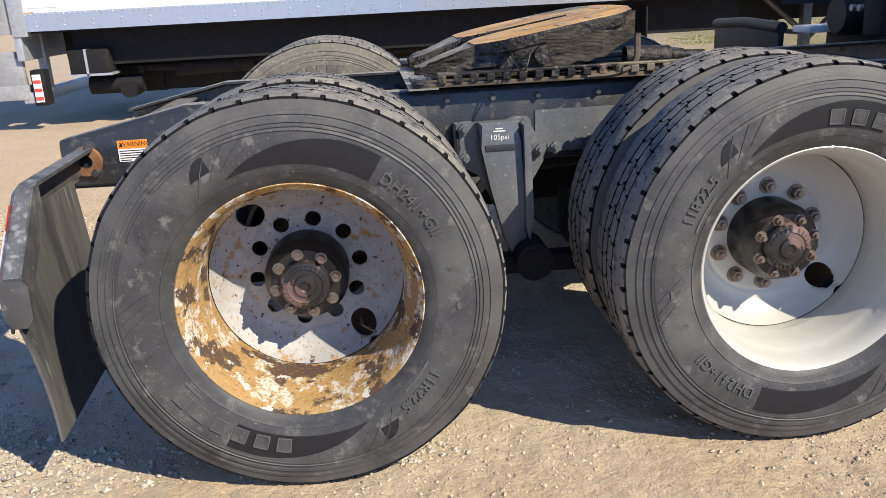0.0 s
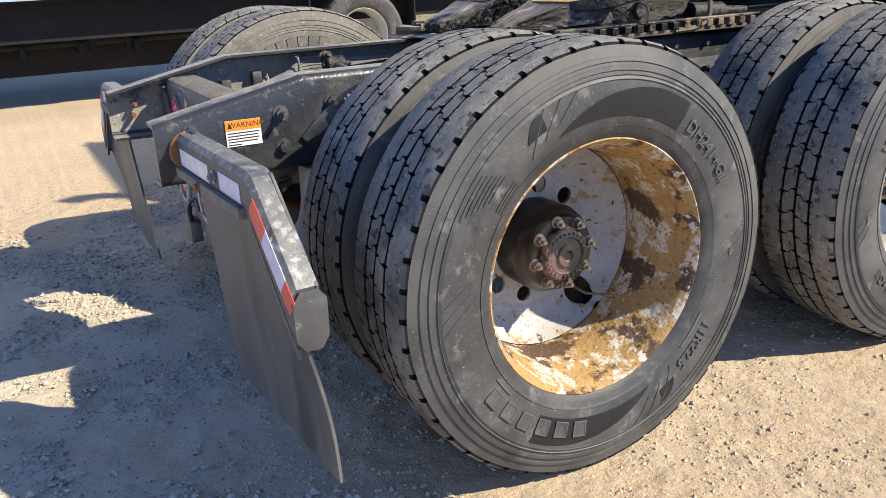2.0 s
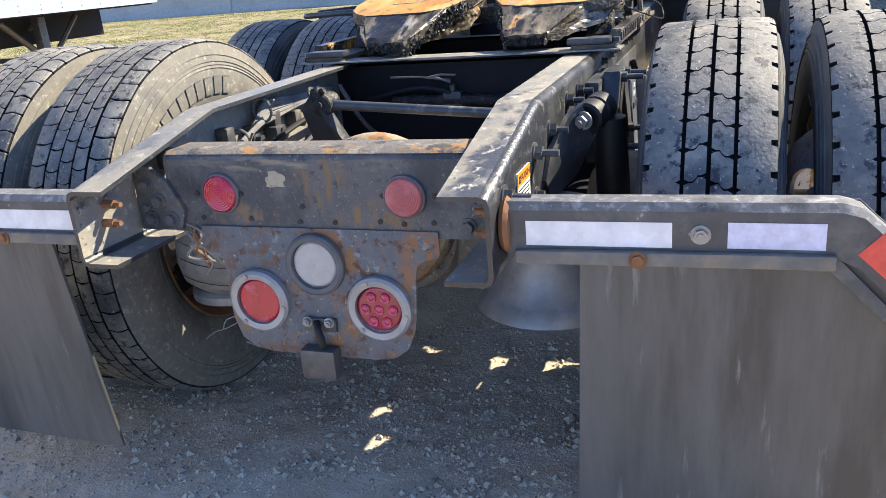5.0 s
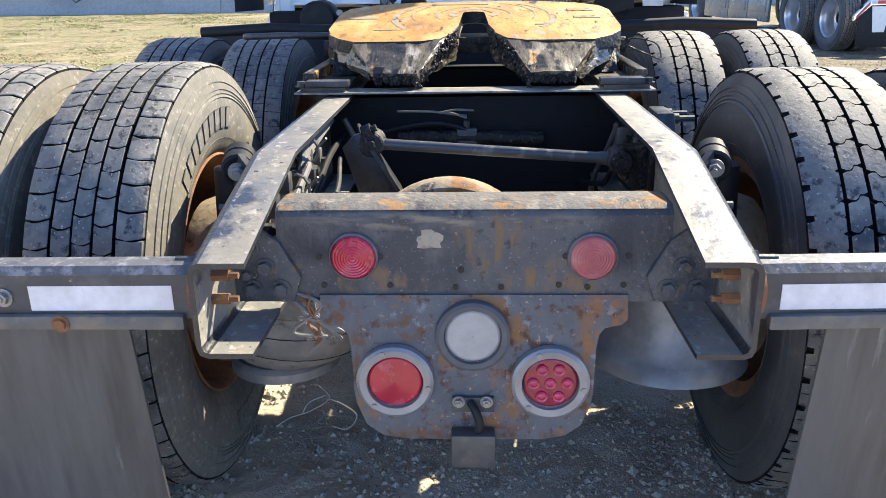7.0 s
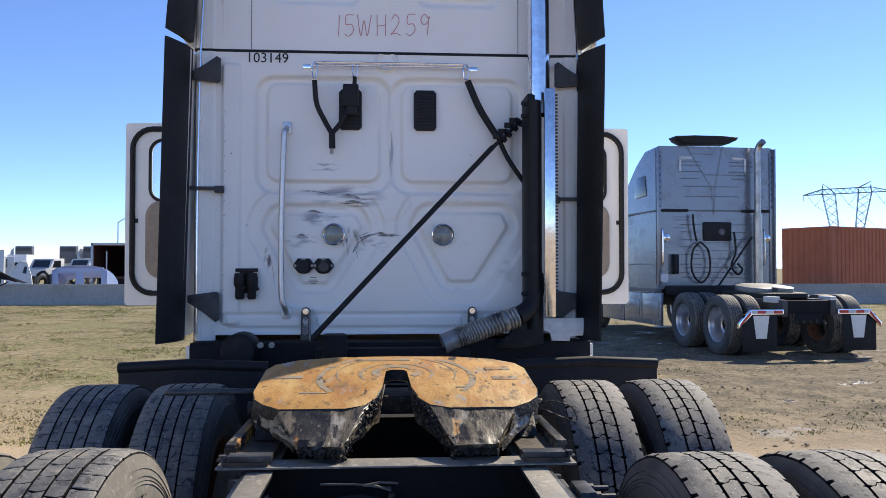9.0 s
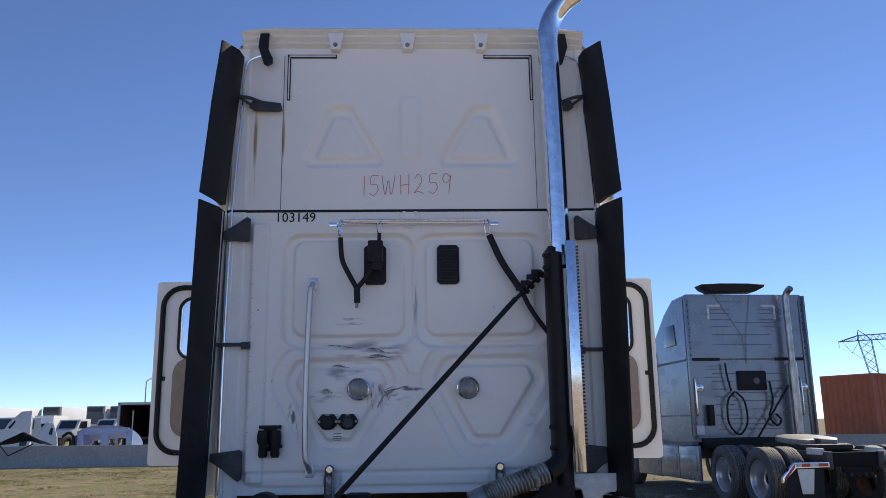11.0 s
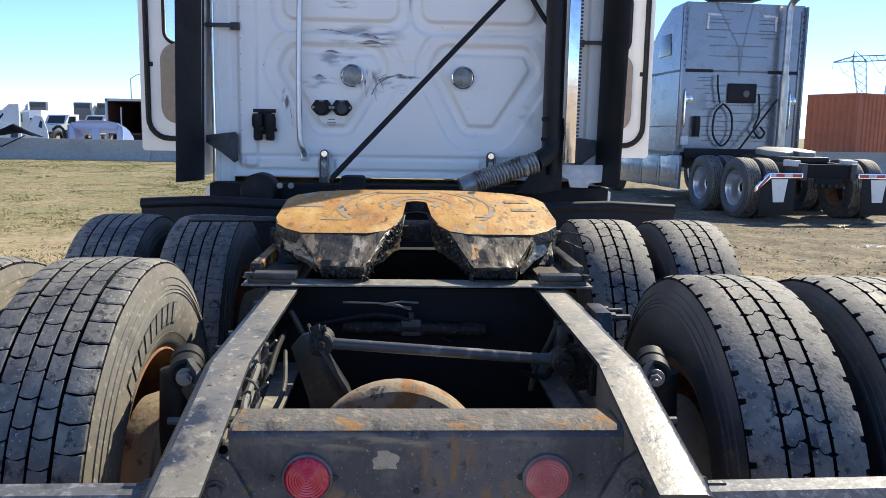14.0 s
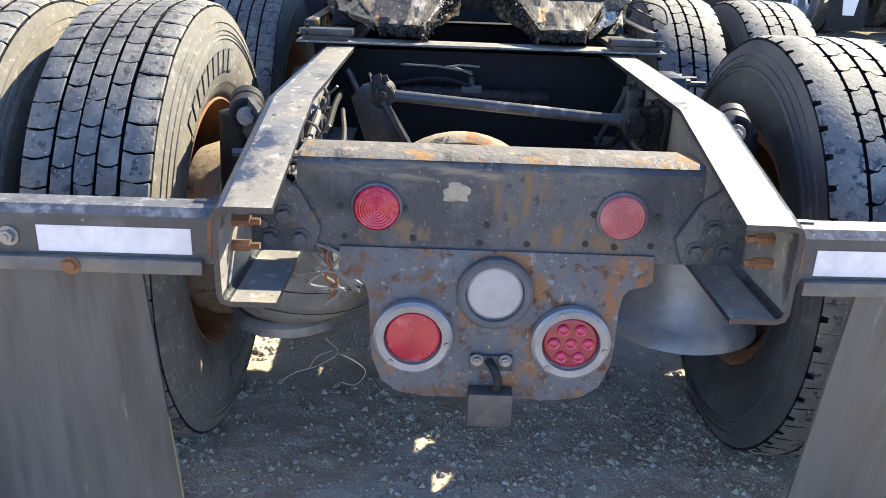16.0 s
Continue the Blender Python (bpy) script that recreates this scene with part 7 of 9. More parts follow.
    tube(bm, curve_pts([(XB - 0.065, 0.222, 2.575), (XB - 0.065, 0.225, 2.53), (XB - 0.065, 0.24, 2.50)]), 0.012, 8)
    box(bm, XB - 0.09, XB - 0.04, 0.20, 0.29, 2.40, 2.53, 0.012)
    box(bm, XB - 0.085, XB - 0.045, 0.21, 0.265, 2.35, 2.42, 0.010)
    part("hose_end", bm, M_SEAL, r, "black coupling bundle hung on a hook")
    # long pogo stick leaning across the back
    bm = bmesh.new()
    tube(bm, [(2.30, 0.42, 1.11), (2.66, -0.57, 2.17)], [0.015, 0.015], 12)
    tube(bm, [(2.655, -0.555, 2.155), (2.69, -0.66, 2.25), (2.70, -0.735, 2.33)], [0.012, 0.010, 0.010], 8)
    pg = part("hose_tender", bm, M_SEAL, truck, "long black spring pole across the cab back")
    for t in (0.02, 0.06, 0.11, 0.15):
        bm = bmesh.new()
        p = Vector((2.675, -0.61, 2.205)).lerp(Vector((2.70, -0.735, 2.33)), t * 6)
        tube(bm, [p, p + Vector((0.002, -0.012, 0.012))], 0.030, 8)
        box(bm, p.x - 0.012, p.x + 0.012, p.y + 0.01, p.y + 0.05, p.z + 0.0, p.z + 0.03, 0.004)
        part("clip", bm, M_SEAL, pg)
    # cab mount brackets at the sill
    for y in (0.50, -0.46):
        bm = bmesh.new()
        prism(bm, [(y + 0.030, 1.03), (y + 0.026, 1.215)] + [(y + 0.026 * math.cos(a), 1.222 + 0.028 * math.sin(a)) for a in np.linspace(0.2, math.pi - 0.2, 7)] + [(y - 0.026, 1.215), (y - 0.030, 1.03)], lambda u, v, w: (w, u, v), XB - 0.030, XB - 0.012, 0.004)
        br = part("sill_bracket", bm, M_HANGER, truck, "grimy steel bracket at the cab sill")
        bm = bmesh.new()
        prism(bm, [(y - 0.021, 1.03), (y - 0.031, 1.03), (y - 0.027, 1.22), (y - 0.018, 1.235)], lambda u, v, w: (w, u, v), XB - 0.052, XB - 0.028, 0.003)
        part("flange", bm, M_STEEL, br, "bright worn edge")
        bm = bmesh.new()
        prism(bm, [(y + 0.018, 1.10), (y + 0.016, 1.185), (y + 0.002, 1.195), (y - 0.012, 1.185), (y - 0.014, 1.10), (y + 0.002, 1.088)], lambda u, v, w: (w, u, v), XB - 0.033, XB - 0.0295)
        part("slot", bm, M_SCRAPE, br, "bare scraped patch")
        bm = bmesh.new()
        bolt(bm, (XB - 0.03, y, 1.225), (-1, 0, 0), 0.012, 0.008)
        part("bolt", bm, M_CHROME, br)
    for k in range(24):
        bm = bmesh.new()
        y = -0.95 + 0.083 * k
        tube(bm, [(XB - 1.9 * lower_relief(y, 1.235), y, 1.235), (XB - 1.9 * lower_relief(y, 1.235) - 0.003, y, 1.235)], 0.005, 8)
        part("rivet", bm, M_WHITE, truck)
    for k in range(13):
        bm = bmesh.new()
        z = 1.35 + 0.085 * k
        tube(bm, [(XB - 1.9 * lower_relief(0.965, z) + 0.001, 0.965, z), (XB - 1.9 * lower_relief(0.965, z) - 0.003, 0.965, z)], 0.005, 8)
        part("rivet", bm, M_FADEWHITE, truck)
    # bent scrape marks
    for pts, rad in (([(0.235, 1.565), (0.20, 1.625), (0.13, 1.665), (0.06, 1.675), (0.005, 1.655)], 0.0035), ([(0.20, 1.66), (0.15, 1.68), (0.08, 1.69)], 0.002)):
        bm = bmesh.new()
        tube(bm, curve_pts([(XB - 1.9 * lower_relief(y, z), y, z) for y, z in pts]), rad, 6)
        part("scrape_mark", bm, M_SCRAPE, truck, "brown scraped crease")
    # numbers
    bm = words("103149", 0.082, 0.001)
    part("fleet_number", bm, M_INK, truck, "black fleet number on the cab", m=pose(XB - 0.004, 0.728, 2.688, 0, 0, -90))
    # hand-written mark in pink, as single strokes
    strokes = {"1": [[(0.3, 0), (0.35, 1)]], "5": [[(0.75, 1), (0.25, 0.97), (0.2, 0.55), (0.6, 0.55), (0.72, 0.25), (0.4, 0.0), (0.1, 0.1)]], "W": [[(0, 1), (0.22, 0), (0.45, 0.75), (0.66, 0), (0.95, 1)]],
               "H": [[(0.1, 0.98), (0.12, 0)], [(0.7, 1), (0.68, 0)], [(0.1, 0.45), (0.7, 0.52)]], "2": [[(0.1, 0.75), (0.35, 1), (0.62, 0.75), (0.4, 0.35), (0.05, 0.05), (0.35, 0.12), (0.75, 0.02)]],
               "9": [[(0.68, 0.8), (0.35, 1.0), (0.12, 0.72), (0.35, 0.5), (0.66, 0.72), (0.7, 0.9), (0.62, 0.4), (0.55, 0.0)]]}
    y = 0.345
    for ch, w in (("1", 0.05), ("5", 0.085), ("W", 0.105), ("H", 0.085), ("2", 0.085), ("5", 0.085), ("9", 0.08)):
        for st in strokes[ch]:
            bm = bmesh.new()
            tube(bm, curve_pts([(XB - 0.002, y - u * 0.085, 2.825 + v * 0.125 + 0.03 * (0.345 - y)) for u, v in st], 5), 0.0022, 5)
            part("marker_stroke", bm, M_PINK, TOP, "hand-written pink marker number")
        y -= w
    # scrapes on the back panel
    for y0, z0, y1, z1, w in ((0.30, 1.90, 0.17, 1.88, 0.008), (0.28, 1.86, 0.14, 1.85, 0.006), (0.55, 1.92, 0.32, 1.905, 0.004), (0.23, 1.60, 0.20, 1.53, 0.006), (0.20, 1.66, 0.16, 1.60, 0.006), (0.70, 1.50, 0.68, 1.38, 0.008), (0.20, 1.64, 0.10, 1.68, 0.005), (0.10, 1.68, 0.00, 1.66, 0.004), (0.55, 1.66, 0.49, 1.655, 0.010), (0.50, 1.80, 0.40, 1.80, 0.006)):
        bm = bmesh.new()
        pts = []
        for i in range(9):
            t = i / 8
            y, z = y0 + (y1 - y0) * t, z0 + (z1 - z0) * t + 0.006 * math.sin(t * 5)
            ww = w * math.sin(math.pi * min(0.95, t + 0.05))
            pts.append((bm.verts.new((XB - lower_relief(y, z + ww) - 0.002, y, z + ww)), bm.verts.new((XB - lower_relief(y, z - ww) - 0.002, y, z - ww))))
        for p, q in zip(pts, pts[1:]):
            bm.faces.new((p[0], p[1], q[1], q[0]))
        part("scrape", bm, M_SCRAPE, BACK, "dark scrape mark")


M_SCRAPE = mat("dark_scuff", (0.22, 0.21, 0.21), 0.7, layers=[((0.55, 0.54, 0.52), 40, 0.5, 0.1, 0.6)])
M_LAMPGLASS = mat("lamp_glass", (0.20, 0.21, 0.19), 0.15, layers=[((0.33, 0.34, 0.31), 30, 0.5, 0.2, 0.3)], bump=0.3, coat=0.5)
cab_fittings()


def exhaust():
    yb = -0.83
    bm = bmesh.new()
    tube(bm, curve_pts([(2.62, yb, 2.35), (2.62, yb, 3.0), (2.62, yb + 0.012, 3.65), (2.62, yb + 0.012, 3.80), (2.615, yb - 0.02, 3.92), (2.60, yb - 0.09, 4.02), (2.58, yb - 0.17, 4.08)], 8), 0.064, 28, False)
    ex = part("exhaust_pipe", bm, M_CHROME, truck, "tall polished exhaust stack with a curved tip")
    bm = bmesh.new()
    rows = []
    for z in np.linspace(1.13, 2.42, 26):
        rows.append([bm.verts.new((2.62 + 0.10 * math.cos(a), yb + 0.038 + 0.052 * math.sin(a), z)) for a in np.linspace(radians(60), radians(300), 20)])
    for a, b in zip(rows, rows[1:]):
        for i in range(19):
            bm.faces.new((a[i], a[i + 1], b[i + 1], b[i]))
    part("heat_shield", bm, M_SEAL, ex, "dark perforated heat shield")
    for k in range(11):
        bm = bmesh.new()
        z = 1.25 + 0.105 * k
        tube(bm, [(2.545, yb + 0.052, z), (2.54, yb + 0.056, z)], 0.020, 12)
        part("hole", bm, M_INK, ex)
    bm = bmesh.new()
    box(bm, 2.50, 2.515, yb - 0.072, yb - 0.012, 1.20, 2.48, 0.004)
    part("bright_strip", bm, M_CHROME, ex, "bright vertical guard strip")
    bm = bmesh.new()
    for k in range(64):
        z = 1.21 + 0.0195 * k
        box(bm, 2.502, 2.512, yb - 0.086, yb - 0.073, z, z + 0.010)
    part("perforated_edge", bm, M_BRACKET, ex)
    bm = bmesh.new()
    box(bm, 2.55, 2.75, yb + 0.045, yb + 0.075, 1.15, 2.46, 0.005)
    part("mount_rail", bm, M_SEAL, ex)
    for z in (1.44, 1.33, 2.28, 2.33, 2.40):
        bm = bmesh.new()
        tube(bm, [(2.56, yb + 0.06, z), (2.54, yb + 0.11, z)], 0.012, 8)
        part("stud", bm, M_SEAL, ex)
    # flexible pipe under it
    bm = bmesh.new()
    ctrl = curve_pts([(2.51, -0.690, 1.205), (2.50, -0.57, 1.166), (2.49, -0.45, 1.126), (2.48, -0.36, 1.094), (2.47, -0.27, 1.058)], 26)
    n = len(ctrl)
    tube(bm, ctrl, [0.056 if i > n * 0.78 else 0.062 if 0.14 < i / n < 0.17 else (0.052, 0.058, 0.060, 0.058)[i % 4] for i in range(n)], 22)
    part("flex_pipe", bm, M_FLEX, ex, "ribbed flexible exhaust pipe")
    # elbow takes the seal black, which holds the shadow it sits in
    bm = bmesh.new()
    tube(bm, curve_pts([(2.60, -0.80, 1.44), (2.58, -0.80, 1.35), (2.55, -0.765, 1.255), (2.51, -0.685, 1.203)], 8), 0.052, 20)
    part("elbow", bm, M_SEAL, ex, "exhaust elbow coloured black for its shadow")
    # exhaust clamp box and deflector
    bm = bmesh.new()
    prism(bm, [(-0.75, 1.34), (-0.845, 1.36), (-0.845, 1.05), (-0.70, 1.02), (-0.575, 1.03), (-0.66, 1.10), (-0.72, 1.20)], lambda u, v, w: (w, u, v), 2.56, 2.62, 0.006)
    part("guard_plate", bm, M_SEAL, ex)
    bm = bmesh.new()
    prism(bm, [(-0.81, 1.190), (-0.82, 1.125), (-0.888, 1.112), (-0.895, 1.062), (-1.00, 1.060), (-1.00, 1.090), (-1.075, 1.090), (-1.10, 1.190)], lambda u, v, w: (w, u, v), 2.585, 2.60, 0.004)
    part("foot_plate", bm, M_FADEWHITE, ex, "pale plate at the foot of the stack")


M_FLEX = mat("grey_flex_pipe", (0.30, 0.30, 0.295), 0.42, 0.6, layers=[((0.07, 0.065, 0.06), 8, 0.5, 0.2, 0.7)], bump=0.3)
exhaust()


def behind_cab():
    """Dark machinery below the cab, fuel tanks and side skirts."""
    for s in (-1, 1):
        bm = bmesh.new()
        tube(bm, [(3.1, s * 0.93, 0.72), (4.9, s * 0.93, 0.72)], 0.30, 28)
        part("fuel_tank", bm, M_ALU, truck, "round aluminium fuel tank")
        bm = bmesh.new()
        box(bm, 2.85, 5.4, s * 1.19 - 0.012, s * 1.19 + 0.012, 0.32, 1.02, 0.006)
        part("side_skirt", bm, M_WHITE, truck, "white side skirt below the cab")
        bm = bmesh.new()
        box(bm, 2.45, 2.90, min(s * 0.98, s * 1.16), max(s * 0.98, s * 1.16), 0.93, 0.965, 0.01)
        part("step_plate", bm, M_TRAILW, truck, "pale step plate")
        bm = bmesh.new()
        box(bm, 2.10, 2.13, min(s * 0.62, s * 1.34), max(s * 0.62, s * 1.34), 0.50, 1.0, 0.01)
        tube(bm, [(2.115, s * 0.62, 0.985), (2.115, s * 1.0, 1.0), (2.115, s * 1.34, 0.985)], 0.028, 10)
        part("mudguard", bm, M_SEAL, truck, "black upright mudguard sheet")
    # first box is widened to fill the gap under the cab with black
    for (x0, x1, y0, y1, z0, z1) in ((2.62, 3.2, -1.13, 1.13, 0.60, 1.06), (2.45, 2.55, -0.42, 0.42, 0.94, 1.04), (2.35, 2.5, 0.25, 0.38, 0.95, 1.12)):
        bm = bmesh.new()
        box(bm, x0, x1, y0, y1, z0, z1, 0.02)
        part("underbody", bm, M_DARKMETAL, truck)
    bm = bmesh.new()
    lathe(bm, [(0.0001, -0.1), (0.085, -0.1), (0.098, -0.08), (0.098, 0.08), (0.085, 0.1), (0.0001, 0.1)], 24, (2.60, 0.84, 1.02), "x")
    part("air_canister", bm, M_SEAL, truck, "black round canister under the cab")
    for y in (0.66, 0.72):
        bm = bmesh.new()
        tube(bm, [(2.52, y, 1.055), (2.50, y, 1.055)], 0.016, 12)
        part("fitting", bm, M_STEEL, truck)
    # front wheels
    for s in (-1, 1):
        wheel(truck, 6.3, s * 1.02, 0.505, s, TYRE_RIB, "alu", 20)


behind_cab()


def open_door(s, yo, rz):
    """A cab door standing open, seen from its inner side."""
    d = new("cab_door")
    d.parent = truck
    d["label"] = "white cab door standing open, black seal and tan lining"
    d.matrix_basis = pose(4.75, s * 1.22, 0, 0, 0, rz)
    W, z0, z1 = yo - 1.22, 1.17, 2.655
    ys = lambda u: s * u

    def ring(bm, o, i, x0, x1):
        n = len(o)
        V = [[bm.verts.new((x, ys(u), v)) for u, v in p] for x in (x0, x1) for p in (o, i)]
        for k in range(n):
            j = (k + 1) % n
            bm.faces.new((V[0][k], V[0][j], V[1][j], V[1][k]))
            bm.faces.new((V[2][k], V[2][j], V[3][j], V[3][k]))
            bm.faces.new((V[0][k], V[0][j], V[2][j], V[2][k]))
            bm.faces.new((V[1][k], V[1][j], V[3][j], V[3][k]))

    def rr(u0, u1, v0, v1, r, n=6):
        pts = []
        for cu, cv, a0 in ((u1 - r, v0 + r, -90), (u1 - r, v1 - r, 0), (u0 + r, v1 - r, 90), (u0 + r, v0 + r, 180)):
            for k in range(n + 1):
                a = radians(a0 + 90 * k / n)
                pts.append((cu + r * math.cos(a), cv + r * math.sin(a)))
        return pts

    bm = bmesh.new()
    ring(bm, rr(0, W, z0, z1, 0.03), rr(0.06, W - 0.20, 2.02, z1 - 0.14, 0.10), 0, 0.05)
    part("door_frame", bm, M_WHITE, d, "white painted door frame", 40)
    bm = bmesh.new()
    tube(bm, [(-0.012, ys(u), v) for u, v in rr(0.02, W - 0.06, z0 + 0.10, z1 - 0.05, 0.16)] + [(-0.012, ys(W - 0.06 - 0.16), z0 + 0.10)], 0.022, 8, False)
    part("door_seal", bm, M_SEAL, d)
    bm = bmesh.new()
    prism(bm, rr(0.05, W - 0.17, z0 + 0.22, 2.02, 0.12), lambda u, v, w: (w, ys(u), v), -0.03, 0.0, 0.01)
    part("door_lining", bm, M_TAN, d, "tan door lining")
    bm = bmesh.new()
    tube(bm, [(-0.010, ys(u), v) for u, v in rr(0.06, W - 0.20, 2.02, z1 - 0.14, 0.10)], 0.014, 8, False)
    part("window_seal", bm, M_SEAL, d)
    bm = bmesh.new()
    box(bm, -0.006, 0.0, min(ys(W - 0.105), ys(W - 0.075)), max(ys(W - 0.105), ys(W - 0.075)), 1.84, 1.875, 0.002)
    part("latch", bm, M_INK, d)
    bm = bmesh.new()
    box(bm, 0.02, 0.026, min(ys(0.05), ys(W - 0.19)), max(ys(0.05), ys(W - 0.19)), 2.0, z1 - 0.13)
    g = part("door_glass", bm, M_GLASS, d, "clear door window")
    g.visible_shadow = False


open_door(1, 2.16, 0)
open_door(-1, 2.00, 0)


# ---- the white trailer beside the truck ----
M_DOORGREY = mat("weathered_grey_door", (0.27, 0.275, 0.285), 0.5, layers=[((0.40, 0.39, 0.38), 3, 0.5, 0.3, 0.6)], bump=0.05)


def trailer():
    t = thing("trailer", "white box trailer with riveted aluminium lower rail", "trailer", (0, 0, 0))
    y0, y1, x0, x1, zb = 6.2, 8.8, -3.52, 7.0, 1.06
    bm = bmesh.new()
    box(bm, x0, x1, y0, y1, zb + 0.16, 3.95, 0.01)
    part("box_body", bm, M_TRAILW, t, "white box body")
    bm = bmesh.new()
    prism(bm, [(y0 - 0.012, zb), (y0 - 0.012, zb + 0.19), (y0 + 0.02, zb + 0.19), (y0 + 0.02, zb + 0.012), (y0 + 0.06, zb + 0.012), (y0 + 0.06, zb)], lambda u, v, w: (w, u, v), x0, x1)
    rail = part("lower_rail", bm, M_ALU, t, "riveted aluminium lower rail", 30)
    bm = bmesh.new()
    for k in range(180):
        x = x0 + 0.05 + 0.057 * k
        lathe(bm, [(0.011, -0.012), (0.008, -0.018), (0.0001, -0.020)], 6, (x, y0, zb + 0.172))
    for k in range(35):
        for z in (0.05, 0.10):
            lathe(bm, [(0.012, -0.012), (0.009, -0.018), (0.0001, -0.020)], 6, (x0 + 0.2 + 0.30 * k, y0, zb + z))
    tagged(part("rivets", bm, M_GALV, rail), kind="stuff")
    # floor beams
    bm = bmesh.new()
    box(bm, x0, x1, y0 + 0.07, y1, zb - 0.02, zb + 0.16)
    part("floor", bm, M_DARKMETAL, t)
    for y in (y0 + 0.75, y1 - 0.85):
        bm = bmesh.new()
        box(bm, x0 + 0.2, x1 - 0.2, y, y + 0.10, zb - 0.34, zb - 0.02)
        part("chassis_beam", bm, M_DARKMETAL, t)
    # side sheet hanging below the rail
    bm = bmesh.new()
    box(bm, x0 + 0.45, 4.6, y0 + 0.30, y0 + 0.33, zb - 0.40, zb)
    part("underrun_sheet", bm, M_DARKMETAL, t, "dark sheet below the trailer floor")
    # rear frame, bumper and lamps
    bm = bmesh.new()
    box(bm, x0 - 0.06, x0 + 0.10, y0 - 0.015, y0 + 0.10, zb - 0.05, 3.98, 0.01)
    box(bm, x0 - 0.06, x0 + 0.02, y0, y1, zb - 0.30, zb + 0.05, 0.01)
    part("rear_frame", bm, M_GALV, t, "pale steel rear frame")
    bm = bmesh.new()
    box(bm, x0 - 0.10, x0 + 0.02, y0 + 0.05, y1 - 0.05, 0.30, 0.42, 0.01)
    for y in (y0 + 0.5, y1 - 0.6):
        box(bm, x0 - 0.04, x0 + 0.05, y, y + 0.1, 0.40, zb - 0.02)
    part("rear_bumper", bm, M_GALV, t, "rear underrun bumper")
    bm = bmesh.new()
    box(bm, x0 + 0.02, x0 + 0.17, y0 + 0.03, y0 + 0.20, 0.27, 0.66, 0.02)
    lp = part("lamp_box", bm, M_DARKMETAL, t, "black lamp box with red and white tape")
    bm = bmesh.new()
    box(bm, x0 + 0.04, x0 + 0.13, y0 + 0.024, y0 + 0.029, 0.31, 0.61)
    part("tape", bm, M_REFW, lp)
    for k in range(3):
        bm = bmesh.new()
        box(bm, x0 + 0.045, x0 + 0.125, y0 + 0.019, y0 + 0.0235, 0.335 + 0.09 * k, 0.37 + 0.09 * k)
        part("tape", bm, M_REFR, lp, "red tape stripe")
    # rear door swung open behind, and the pale bumper post
    bm = bmesh.new()
    box(bm, x0 - 1.30, x0 - 0.07, y0 + 0.02, y0 + 0.07, zb - 0.02, 3.9, 0.01)
    box(bm, x0 - 0.30, x0 - 0.27, y0 + 0.0, y0 + 0.02, zb, 3.9)
    part("rear_door", bm, M_DOORGREY, t, "grey trailer door swung open")
    bm = bmesh.new()
    box(bm, x0 - 1.4, x0 - 0.02, y0 + 0.04, y0 + 0.16, 0.34, 0.50, 0.015)
    box(bm, x0 - 0.34, x0 - 0.04, y0 + 0.05, y0 + 0.14, 0.48, 0.80, 0.03)
    box(bm, x0 - 1.4, x0 - 0.10, y0 + 0.06, y0 + 0.14, 0.76, 0.86, 0.015)
    part("bumper_post", bm, M_DOORGREY, t, "pale worn bumper post")
    # bogie frame under the rear half, with dark boxes added to hide lit ground
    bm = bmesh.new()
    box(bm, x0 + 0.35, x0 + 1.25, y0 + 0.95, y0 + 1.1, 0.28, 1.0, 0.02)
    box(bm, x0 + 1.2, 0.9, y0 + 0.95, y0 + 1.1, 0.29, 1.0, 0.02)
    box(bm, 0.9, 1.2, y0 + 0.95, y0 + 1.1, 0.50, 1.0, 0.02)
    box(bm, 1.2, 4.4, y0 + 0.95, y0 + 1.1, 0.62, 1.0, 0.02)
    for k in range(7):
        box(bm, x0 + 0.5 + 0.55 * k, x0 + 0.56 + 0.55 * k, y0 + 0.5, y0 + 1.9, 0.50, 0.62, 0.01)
    part("bogie_frame", bm, M_DARKMETAL, t, "black bogie frame with boxes added to darken the space below")
    bm = bmesh.new()
    tube(bm, [(x0 + 0.5, y0 + 0.5, 0.42), (x0 + 1.1, y0 + 0.5, 0.42)], 0.10, 16)
    tube(bm, [(x0 + 0.95, y0 + 0.35, 0.36), (x0 + 0.95, y0 + 0.75, 0.36)], 0.09, 16)
    part("brake_chamber", bm, M_DARKMETAL, t, "black brake chamber")
    # battery box and tank under the floor
    bm = bmesh.new()
    box(bm, x0 + 0.42, x0 + 0.85, y0 + 0.12, y0 + 0.42, 0.58, 0.84, 0.02)
    bb = part("equipment_box", bm, M_DARKMETAL, t, "black ribbed equipment box with a strap")
    bm = bmesh.new()
    box(bm, x0 + 0.60, x0 + 0.625, y0 + 0.11, y0 + 0.43, 0.56, 0.845)
    box(bm, x0 + 0.40, x0 + 0.87, y0 + 0.11, y0 + 0.43, 0.555, 0.58)
    part("strap", bm, M_GALV, bb)
    bm = bmesh.new()
    tube(bm, [(-2.05, y0 + 0.6, 0.56), (-1.15, y0 + 0.6, 0.58)], 0.095, 20)
    part("air_tank", bm, M_DARKMETAL, t, "dark cylinder under the trailer")
    bm = bmesh.new()
    tube(bm, [(-2.9, y0 + 0.65, 0.60), (-2.05, y0 + 0.62, 0.58)], 0.045, 10)
    tube(bm, [(-1.15, y0 + 0.6, 0.62), (1.0, y0 + 0.6, 0.62)], 0.04, 10)
    for x in (-1.1, -0.15, 0.2):
        box(bm, x, x + 0.06, y0 + 0.55, y0 + 0.65, 0.52, 0.80)
    part("brake_pipe", bm, M_DARKMETAL, t)
